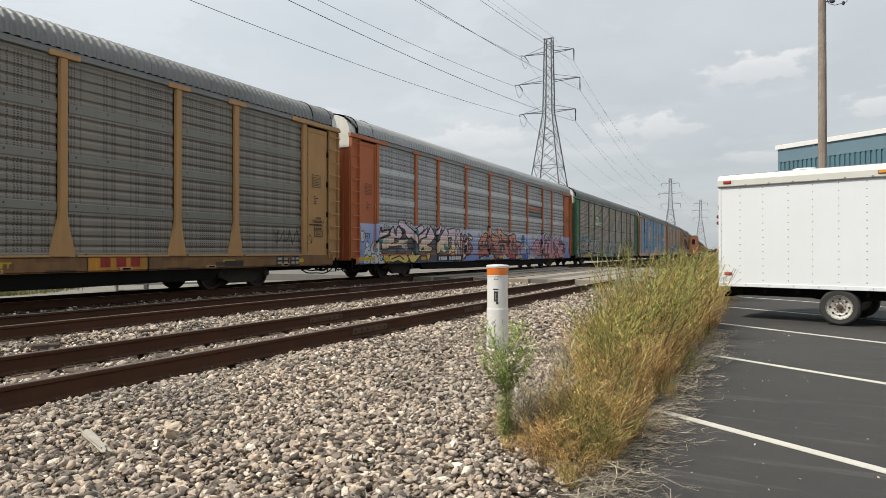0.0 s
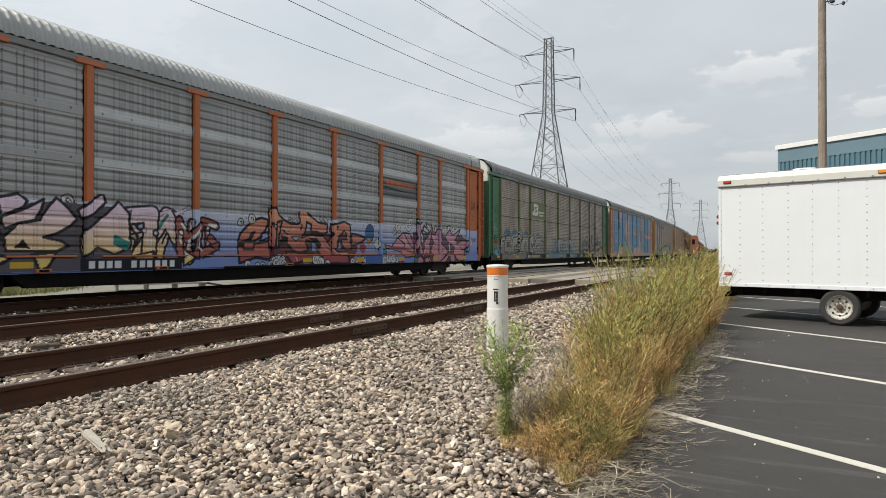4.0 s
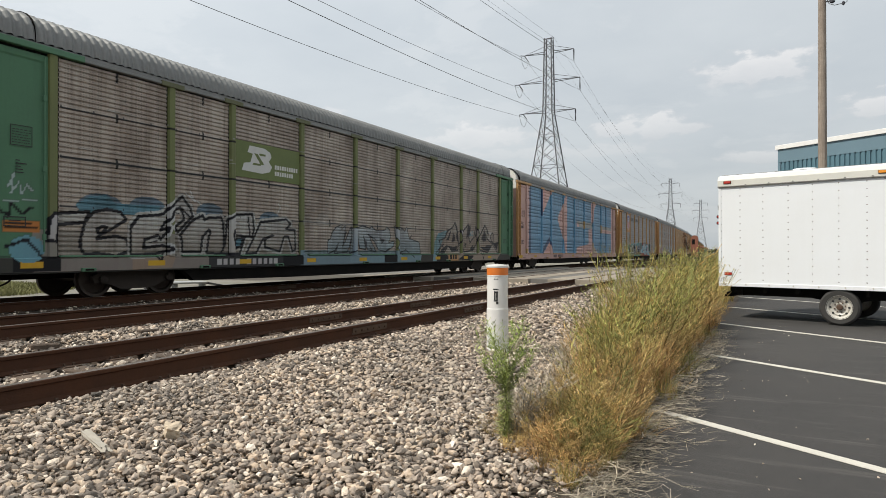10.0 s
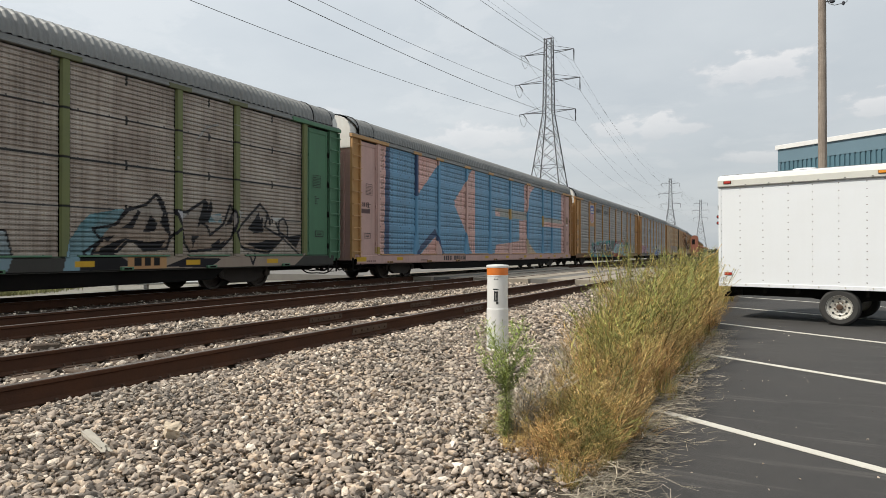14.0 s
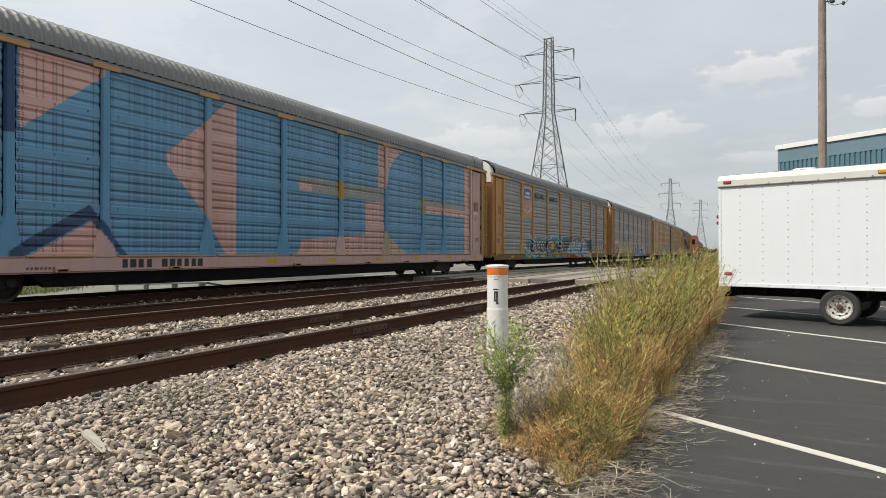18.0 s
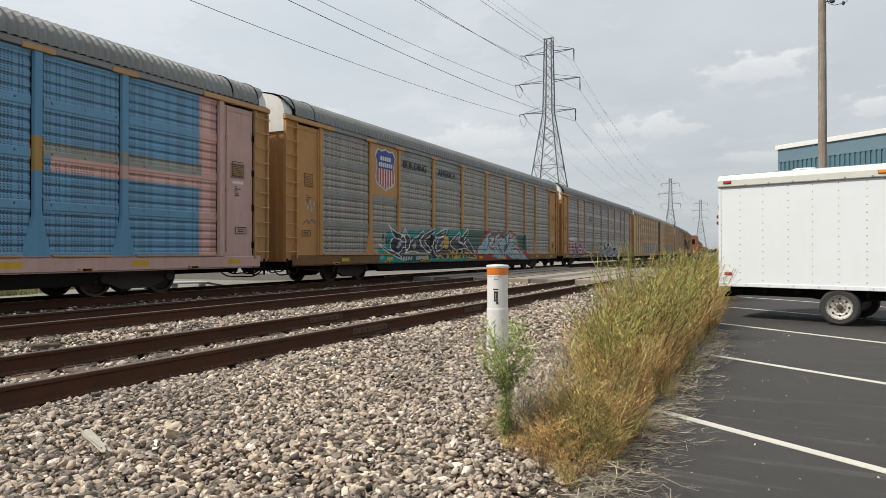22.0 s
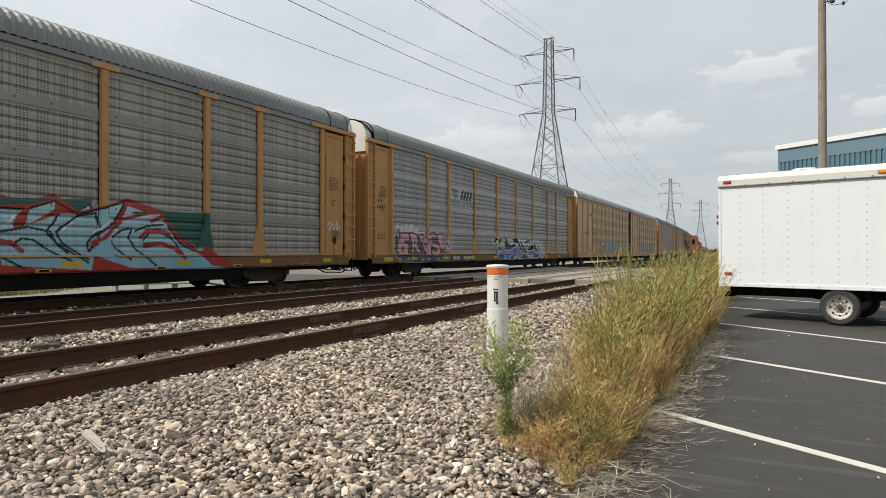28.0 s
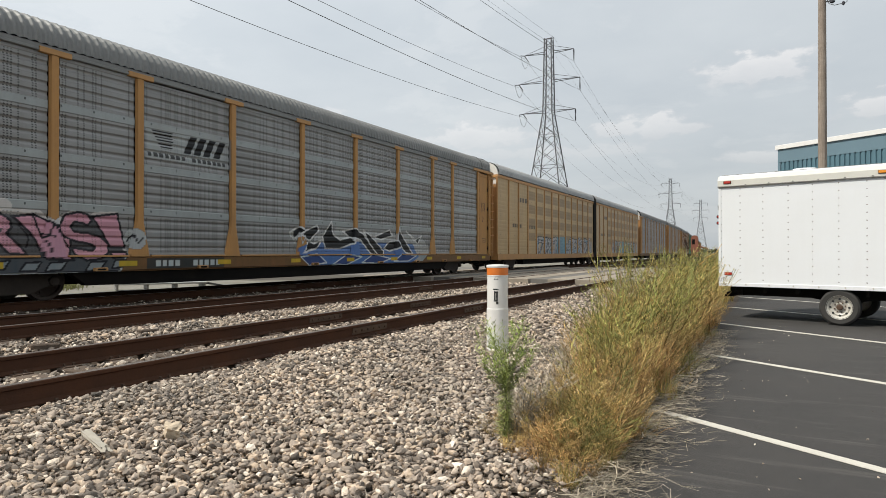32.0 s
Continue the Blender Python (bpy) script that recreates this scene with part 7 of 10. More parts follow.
    P.stroke([(17.47, 1.83), (17.32, 1.59), (17.21, 1.47), (17.42, 1.24), (18.10, 0.81)], 0.024, INK)
    P.stroke([(18.29, 1.90), (17.90, 1.83), (17.66, 1.66), (17.42, 1.47), (17.54, 1.24), (18.10, 0.88)], 0.024, INK)
    P.stroke([(18.29, 1.90), (18.36, 1.63), (18.32, 1.25), (18.14, 1.06), (18.10, 1.25), (18.29, 1.44), (18.77, 1.71)], 0.024, INK)
    P.stroke([(19.13, 1.59), (18.91, 1.54), (18.70, 1.38), (18.63, 1.25), (19.13, 0.87)], 0.024, INK)
    P.stroke([(19.20, 1.59), (19.10, 1.39), (19.28, 1.13), (19.90, 0.65)], 0.024, INK)
    P.stroke([(20.06, 1.72), (19.58, 1.67), (19.28, 1.53)], 0.024, INK)
    P.stroke([(19.51, 1.33), (19.66, 1.51), (19.98, 1.52), (20.31, 1.39), (20.65, 0.99), (20.74, 0.70)], 0.024, INK)
    P.stroke([(19.51, 1.24), (19.82, 1.27), (20.23, 1.20)], 0.024, INK)
    P.stroke([(16.61, 1.23), (16.74, 1.32), (16.96, 1.29), (17.30, 1.06), (17.78, 0.82)], 0.024, INK)
    P.stroke([(16.32, 0.95), (16.74, 0.72)], 0.024, INK)
    P.stroke([(20.19, 1.69), (20.53, 1.28), (21.01, 1.07)], 0.024, INK)
    P.stroke([(16.32, 1.90), (16.76, 1.91)], 0.024, INK)
    P.stroke([(16.90, 1.94), (17.39, 2.11), (17.90, 1.85)], 0.024, INK)
    P.stroke([(17.90, 1.85), (19.01, 2.20), (18.77, 1.77)], 0.024, INK)
    P.stroke([(16.32, 1.25), (16.53, 1.23), (16.74, 1.06)], 0.05, red)
    P.stroke([(18.23, 1.25), (18.49, 1.38), (18.91, 1.75)], 0.05, red)
    P.stroke([(19.55, 1.18), (19.98, 1.26), (20.39, 1.14), (20.65, 0.92)], 0.05, red)
    P.stroke([(19.43, 1.40), (19.61, 1.55), (19.98, 1.56), (20.23, 1.50)], 0.05, red)
    P.stroke([(19.74, 1.79), (19.98, 1.89)], 0.05, red)
    P.stroke([(18.23, 1.47), (18.56, 1.70)], 0.02, WHITE)
    P.stroke([(16.63, 1.81), (16.47, 1.61)], 0.02, WHITE)
    P.stroke([(17.78, 1.70), (17.56, 1.50)], 0.02, WHITE)
    P.stroke([(19.43, 1.87), (19.74, 1.92)], 0.02, WHITE)
    char_bars(P, 2.7, 3.4, 0.68, 0.82, 6, (0.15, 0.09, 0.04))
    reflectors(P, 2.9)
    P.stroke([(1.0, 2.5), (1.1, 2.7), (1.15, 2.4), (1.3, 2.75), (1.35, 2.35), (1.5, 2.7), (1.45, 2.3)], 0.018, (0.55, 0.5, 0.42))
    P.stroke([(0.95, 1.95), (1.1, 2.1), (1.2, 1.95), (1.35, 2.1), (1.55, 2.0)], 0.022, (0.12, 0.10, 0.25))
    P.stroke([(24.0, 1.8), (24.3, 1.5), (24.5, 1.85), (24.7, 1.3)], 0.018, (0.4, 0.4, 0.38)).stroke([(25.0, 1.5), (25.4, 1.6), (25.2, 1.3), (25.6, 1.45)], 0.018, (0.4, 0.4, 0.38))
    P.stroke([(26.5, 1.9), (26.7, 2.1), (26.65, 1.75), (26.85, 2.05), (26.9, 1.8), (27.1, 2.1), (27.1, 1.8), (27.3, 1.95)], 0.03, (0.58, 0.56, 0.52))
    P.disc(26.95, 1.45, 0.13, INK).stroke([(26.95, 1.4), (26.9, 1.0), (27.0, 0.8)], 0.02, INK)
    return P


def paint_f():
    P = Paint()
    seam_bands(P, (2.02, 3.05, 4.1), 0.085, 0.085, (0.36, 0.385, 0.38))
    P.rect(6.95, 9.6, 3.30, 4.14, (0.37, 0.39, 0.385))
    for k in range(6):
        P.poly([(7.1 + 0.05 * k, 4.02 - 0.075 * k), (7.75, 4.02 - 0.075 * k), (7.70, 3.985 - 0.075 * k), (7.12 + 0.05 * k, 3.985 - 0.075 * k)], BLACK)
    for a in (8.05, 8.36, 8.67, 9.02):
        P.poly([(a, 3.56), (a + 0.22, 4.02), (a + 0.44, 4.02), (a + 0.22, 3.56)], BLACK)
    char_bars(P, 7.0, 9.5, 3.36, 3.47, 15, (0.05, 0.05, 0.05), (7,))
    pink = ramp(0.95, (0.62, 0.33, 0.39), 1.95, (0.58, 0.28, 0.35))
    pale, shade = (0.60, 0.57, 0.54), (0.085, 0.085, 0.09)
    cloud_puffs(P, [(2.29, 1.99, 0.12), (2.62, 1.97, 0.13), (2.97, 2.01, 0.15), (3.37, 2.01, 0.15), (3.77, 1.93, 0.14)], pale, pale)
    P.poly([(2.04, 1.70), (2.21, 1.93), (4.48, 1.91), (4.74, 1.71), (4.91, 1.82), (5.10, 1.93), (5.36, 1.93), (5.53, 1.83), (5.65, 1.93), (6.21, 1.97), (6.48, 0.95), (6.39, 0.89), (6.26, 0.53), (2.77, 0.62), (2.36, 0.61), (2.11, 0.80), (2.03, 1.38)], pale)
    P.poly([(2.08, 1.64), (2.27, 1.84), (4.35, 1.78), (4.78, 1.59), (5.41, 1.84), (6.12, 1.89), (6.39, 0.99), (6.21, 0.58), (2.40, 0.66), (2.15, 0.80), (2.07, 1.32)], shade)
    P.shape([(2.21, 0.87), (2.56, 0.85), (2.47, 0.68), (2.27, 0.69)], (0.27, 0.28, 0.28), INK, 0.02)
    P.shape([(2.96, 0.85), (3.27, 0.84), (3.18, 0.68), (2.86, 0.69)], (0.27, 0.28, 0.28), INK, 0.02)
    P.shape([(3.57, 0.85), (3.87, 0.88), (3.77, 0.70), (3.47, 0.69)], (0.27, 0.28, 0.28), INK, 0.02)
    P.shape([(4.17, 0.83), (4.48, 0.84), (4.37, 0.67), (4.05, 0.66)], (0.27, 0.28, 0.28), INK, 0.02)
    P.shape([(4.66, 0.83), (5.01, 0.84), (4.89, 0.66), (4.55, 0.65)], (0.27, 0.28, 0.28), INK, 0.02)
    P.shape([(5.53, 0.82), (5.91, 0.84), (5.74, 0.64), (5.41, 0.63)], (0.27, 0.28, 0.28), INK, 0.02)
    P.shape([(6.12, 0.86), (6.39, 0.87), (6.30, 0.70), (6.04, 0.68)], (0.27, 0.28, 0.28), INK, 0.02)
    P.shape([(2.34, 1.99), (2.45, 1.81), (2.41, 1.63), (2.41, 1.55), (2.50, 1.63), (2.47, 1.81), (3.14, 1.84), (3.22, 1.66), (3.27, 1.52), (3.02, 1.48), (2.86, 1.53), (2.83, 1.45), (2.98, 1.44), (3.11, 1.41), (3.19, 1.24), (3.11, 1.02), (3.34, 0.99), (3.27, 0.91), (2.40, 0.92), (2.31, 1.06), (2.27, 1.18), (2.35, 1.42), (2.35, 1.55), (2.24, 1.71), (2.25, 1.86)], pink, INK, 0.026)
    P.shape([(3.21, 1.85), (3.40, 1.86), (3.67, 1.83), (3.84, 1.73), (3.91, 1.65), (3.94, 1.54), (3.84, 1.42), (3.94, 1.31), (4.12, 1.14), (4.22, 0.99), (3.87, 1.02), (3.73, 1.19), (3.63, 1.25), (3.62, 0.99), (3.37, 0.99), (3.47, 1.13), (3.40, 1.55), (3.30, 1.69)], pink, INK, 0.026)
    P.shape([(3.94, 1.75), (4.35, 1.81), (4.55, 1.73), (5.09, 1.45), (5.13, 1.17), (5.09, 0.96), (5.17, 0.87), (4.59, 0.90), (4.52, 1.02), (4.35, 1.36), (4.15, 1.57)], pink, INK, 0.026)
    P.shape([(4.89, 1.64), (5.01, 1.84), (5.30, 1.91), (5.51, 1.86), (5.61, 1.74), (5.49, 1.63), (5.36, 1.68), (5.20, 1.69), (5.13, 1.60), (5.20, 1.48), (5.51, 1.46), (5.82, 1.38), (5.99, 1.21), (5.99, 1.02), (5.78, 0.89), (5.45, 0.86), (5.21, 0.99), (5.13, 1.14), (5.37, 1.11), (5.61, 1.07), (5.69, 1.15), (5.57, 1.22), (5.25, 1.27), (4.97, 1.38), (4.87, 1.52)], pink, INK, 0.026)
    P.shape([(5.61, 1.83), (6.21, 1.92), (6.41, 1.15), (6.04, 1.15), (5.86, 1.46)], pink, INK, 0.026)
    P.shape([(6.04, 1.05), (6.43, 1.05), (6.45, 0.95), (6.08, 0.91)], pink, INK, 0.026)
    P.poly([(2.59, 1.05), (2.60, 1.26), (2.68, 1.34), (2.77, 1.24), (2.80, 1.05)], shade)
    P.poly([(3.55, 1.44), (3.63, 1.53), (3.77, 1.50), (3.73, 1.42), (3.60, 1.36)], shade)
    P.stroke([(4.35, 1.78), (4.48, 1.43), (4.66, 1.14), (4.74, 0.90)], 0.02, INK)
    P.stroke([(4.59, 1.36), (4.74, 1.62), (5.09, 1.14)], 0.02, INK)
    P.stroke([(4.48, 1.43), (4.78, 1.37)], 0.02, INK)
    P.stroke([(2.27, 1.86), (2.24, 1.65), (2.11, 1.51)], 0.02, INK)
    P.stroke([(4.08, 1.57), (4.26, 1.36), (4.22, 1.14)], 0.02, INK)
    P.rect(6.95, 9.35, 0.64, 0.90, (0.045, 0.04, 0.035))
    char_bars(P, 7.2, 9.25, 0.70, 0.85, 11, (0.55, 0.55, 0.52), (4, 5))
    P.disc(6.65, 1.35, 0.28, (0.42, 0.44, 0.43), flat=0.9).stroke([(6.45, 1.3), (6.6, 1.45), (6.7, 1.25), (6.85, 1.4)], 0.02, INK)

    P.poly([(13.0, 0.66), (13.3, 1.6), (14.5, 1.9), (17.8, 1.85), (20.6, 1.6), (21.2, 1.1), (20.4, 0.66)], (0.48, 0.49, 0.48), 0.75)
    P.poly([(12.38, 1.16), (12.94, 1.35), (15.53, 1.42), (19.70, 1.39), (20.09, 0.84), (19.46, 0.61), (12.95, 0.61), (12.52, 0.89)], (0.10, 0.19, 0.42))
    P.shape([(12.05, 1.66), (12.51, 1.85), (12.80, 1.75), (12.51, 1.56), (12.24, 1.45)], BLACK, WHITE, 0.03)
    P.shape([(12.51, 1.62), (13.39, 1.92), (13.54, 1.78), (12.94, 1.35), (12.66, 1.02), (13.39, 1.17), (13.70, 1.46), (13.24, 1.32)], BLACK, WHITE, 0.03)
    P.shape([(13.70, 1.55), (14.17, 2.09), (14.27, 1.66), (14.66, 1.47), (15.35, 1.59), (15.53, 1.38), (14.67, 1.17), (13.85, 1.17)], BLACK, WHITE, 0.03)
    P.shape([(14.83, 1.77), (15.53, 1.90), (16.08, 1.71), (16.46, 1.40), (17.05, 0.92), (16.58, 0.97), (15.90, 1.49), (15.18, 1.58)], BLACK, WHITE, 0.03)
    P.shape([(16.08, 1.85), (16.58, 1.65), (17.46, 1.08), (17.26, 0.75), (16.46, 1.40)], BLACK, WHITE, 0.03)
    P.shape([(16.74, 1.61), (17.88, 1.91), (18.10, 1.69), (17.26, 1.52)], BLACK, WHITE, 0.03)
    P.shape([(17.46, 1.19), (17.88, 1.46), (18.76, 1.54), (18.99, 1.31), (17.88, 1.08)], BLACK, WHITE, 0.03)
    P.shape([(18.40, 1.54), (18.54, 2.07), (18.85, 1.71), (19.70, 0.96), (19.13, 1.01)], BLACK, WHITE, 0.03)
    P.shape([(19.13, 1.90), (19.94, 1.56), (20.44, 1.74), (20.09, 1.39)], BLACK, WHITE, 0.03)
    P.shape([(12.52, 0.89), (13.39, 0.98), (13.85, 0.69), (12.95, 0.61)], (0.04, 0.07, 0.2), WHITE, 0.022)
    P.shape([(14.17, 0.62), (15.01, 0.97), (15.90, 0.87), (15.01, 0.61)], (0.04, 0.07, 0.2), WHITE, 0.022)
    P.shape([(15.90, 0.66), (16.66, 0.97), (17.88, 0.79), (17.05, 0.62)], (0.04, 0.07, 0.2), WHITE, 0.022)
    P.shape([(18.10, 0.69), (18.76, 0.96), (19.94, 0.91), (19.22, 0.68)], (0.04, 0.07, 0.2), WHITE, 0.022)
    P.stroke([(12.0, 1.3), (12.2, 1.7), (12.3, 1.3), (12.5, 1.65), (12.6, 1.3), (12.8, 1.6), (12.9, 1.35)], 0.025, (0.5, 0.52, 0.5))
    reflectors(P, 3.3)
    for z in (2.25, 1.35):
        P.stroke([(0.75, z), (0.85, z + 0.22), (0.95, z), (1.05, z + 0.2), (1.15, z), (1.25, z + 0.18), (1.4, z + 0.05), (1.5, z + 0.2)], 0.018, (0.5, 0.47, 0.4))
    char_bars(P, 0.85, 1.2, 2.95, 3.07, 2, (0.1, 0.07, 0.04))
    char_bars(P, 0.80, 1.35, 2.72, 2.84, 5, (0.1, 0.07, 0.04))
    P.rect(1.2, 1.85, 0.68, 0.84, YELLOW)
    return P


M["shield_blue"] = material("shield_blue", (0.03, 0.06, 0.28), 0.5, grain=0.1, stain=0.2, stain_scale=3, bump=0)
M["shield_red"] = material("shield_red", (0.42, 0.05, 0.04), 0.5, grain=0.1, stain=0.2, stain_scale=3, bump=0)
M["shield_white"] = material("shield_white", (0.60, 0.60, 0.57), 0.5, grain=0.1, stain=0.2, stain_scale=3, bump=0)
M["plate_green"] = material("olive_plate", (0.14, 0.175, 0.05), 0.55, grain=0.15, stain=0.35, stain_scale=2.0, bump=0.03)
M["letter_black"] = material("letter_black", (0.02, 0.02, 0.022), 0.6, grain=0, stain=0.1, bump=0)


def lettering(car, text, q, z, height, width, mat, bold=0.009):
    """Words in the built-in font, flat on the near side of the car."""
    cu = bpy.data.curves.new("lettering", "FONT")
    cu.body, cu.size, cu.extrude = text, 1.0, 0.0
    tmp = bpy.data.objects.new("lettering_curve", cu)
    flat = bpy.data.meshes.new_from_object(tmp)
    bpy.data.objects.remove(tmp)
    xs = np.array([v.co[:] for v in flat.vertices])
    lo, hi = xs.min(0), xs.max(0)
    sh = Shape()
    faces = [tuple(f.vertices) for f in flat.polygons]
    # three coats, a little apart, for bold strokes
    for k, (dy, dz) in enumerate(((-bold, 0), (bold, 0), (0.0, bold * 0.7), (0.0, -bold * 0.7))):
        u, w = (xs[:, 0] - lo[0]) / (hi[0] - lo[0]), (xs[:, 1] - lo[1]) / (hi[1] - lo[1])
        sh.add(np.stack([np.full(len(u), 1.453 + 0.0015 * k), q - HALF + u * width + dy, z + w * height + dz], -1), faces)
    me = with_mat(sh.mesh("lettering"), mat)
    return part("lettering", me, None, car, "black painted capital letters")


def door_words(car):
    """The readable stencil on the end door of the tan car."""
    for k, (text, w) in enumerate((("DOOR", 0.26), ("CLEARANCE", 0.58), ("A 37 MIN.", 0.44), ("B 36 MIN.", 0.44))):
        lettering(car, text, 26.98 - w / 2, 2.12 - 0.115 * k, 0.075, w, M["letter_black"], 0.004)


def emblem_e(car):
    """Shield with a blue head and red and white stripes, on a yellow plate, and the words beside it."""
    c = (5.78, 4.23)
    half = [(0.0, 0.82), (0.16, 0.75), (0.34, 0.72), (0.52, 0.78), (0.60, 0.70), (0.74, 0.50), (0.66, 0.36), (0.62, 0.20), (0.62, 0.02), (0.68, -0.18), (0.70, -0.38), (0.64, -0.54), (0.50, -0.64), (0.22, -0.72), (0.0, -0.83)]
    line = half + [(-a, b) for a, b in half[-2:0:-1]]
    def outline(k):
        return [(c[0] - HALF + a * k, c[1] + b * k) for a, b in line]
    part("plate", Shape().box(1.436, 1.442, 4.86 - HALF, 6.66 - HALF, 3.2, 5.14), M["gold_plain"], car, "yellow emblem plate")
    s = part("shield", Shape().prism(outline(1.0), 1.443, 1.447, axis="x"), M["shield_white"], car, "shield emblem with a white rim and striped field")
    part("rim", Shape().prism(outline(0.93), 1.4475, 1.450, axis="x"), M["shield_blue"], s)
    part("field", Shape().prism(outline(0.90), 1.4505, 1.452, axis="x"), M["shield_white"], s)
    cut = 0.02
    head = [(a * 0.90, b * 0.90) for a, b in line if b * 0.90 > cut + 0.01]
    right = [v for v in head if v[0] >= 0]
    left = [v for v in head if v[0] < 0]
    chief = right + [(0.555, cut), (-0.555, cut)] + left
    part("chief", Shape().prism([(c[0] - HALF + a, c[1] + b) for a, b in chief], 1.4525, 1.454, axis="x"), M["shield_blue"], s)
    for k in range(7):
        u = -0.54 + 0.18 * k
        low = float(np.interp(abs(u), [0, 0.2, 0.45, 0.58], [-0.72, -0.645, -0.57, -0.48]))
        part("stripe", Shape().box(1.4525, 1.454, c[0] - HALF + u - 0.05, c[0] - HALF + u + 0.05, c[1] + low, c[1] + cut), M["shield_red"], s)
    for n, w, z in ((5, 0.155, 0.33), (7, 0.142, 0.09)):
        for k in range(n):
            y = c[0] - HALF + w * (k - n / 2)
            part("letter_bar", Shape().box(1.4545, 1.456, y + 0.014, y + w - 0.014, c[1] + z, c[1] + z + 0.16), M["shield_white"], s)
    lettering(car, "BUILDING", 7.12, 4.46, 0.30, 1.92, M["letter_black"])
    lettering(car, "AMERICA", 10.13, 4.46, 0.30, 1.78, M["letter_black"])


def emblem_c(car):
    """Flat olive plate with a cut white sign and two rows of small print."""
    def flat(name, pts, x, mat, parent, label=""):
        return part(name, Shape().prism([(a - HALF, b) for a, b in pts], x, x + 0.002, axis="x"), mat, parent, label)
    p = flat("plate", [(6.90, 3.17), (9.58, 3.17), (9.58, 4.20), (6.90, 4.20)], 1.4440, M["plate_green"], car, "olive green emblem plate")
    flat("sign", [(7.12, 3.37), (7.92, 3.34), (8.24, 3.42), (8.34, 3.58), (8.20, 3.73), (8.32, 3.86), (8.26, 4.0), (8.02, 4.09), (7.42, 4.10), (7.34, 3.90), (7.55, 3.88), (7.45, 3.62), (7.20, 3.58)], 1.4465, M["shield_white"], p, "cut white emblem")
    flat("slash", [(7.60, 3.90), (7.74, 3.90), (8.02, 3.60), (7.86, 3.60)], 1.4490, M["plate_green"], p)
    flat("slash", [(7.56, 3.62), (7.86, 3.62), (7.86, 3.56), (7.54, 3.56)], 1.4495, M["plate_green"], p)
    flat("slash", [(7.78, 3.92), (8.06, 3.92), (8.06, 3.86), (7.82, 3.86)], 1.4500, M["plate_green"], p)
    for n, z in ((10, 3.53), (8, 3.34)):
        for k in range(n):
            a = 8.46 + 0.105 * k
            flat("letter_bar", [(a, z), (a + 0.078, z), (a + 0.078, z + 0.125), (a, z + 0.125)], 1.4465, M["shield_white"], p)


# ---- the two-unit car ----
def paint_g(seed):
    P = Paint()
    rng = random.Random(seed)
    brown = (0.27, 0.185, 0.09)
    for k in range(2, 12):
        y = 1.75 + 1.62 * k
        for z in (1.75, 2.6, 3.45, 4.3):
            P.rect(y + 0.25, y + 1.36, z, z + 0.50, brown, 0.75)
    P.rect(6.5, 21.0, 0.62, 1.9, (0.40, 0.37, 0.33), 0.55)
    tag_piece(P, 7.0, 20.5, 0.8, 2.1, 9, seed, (0.42, 0.42, 0.42), INK, w=0.16, edge=0.04, accents=((0.12, 0.30, 0.42), (0.12, 0.30, 0.42), INK), spike=0.1)
    P.rect(11.0, 13.4, 0.9, 2.1, (0.13, 0.32, 0.42), 0.8)
    char_bars(P, 3.6, 5.4, 4.0, 4.25, 4, (0.10, 0.07, 0.04))
    char_bars(P, 2.4, 6.5, 2.5, 2.7, 10, (0.12, 0.08, 0.04), (4, 5))
    return P


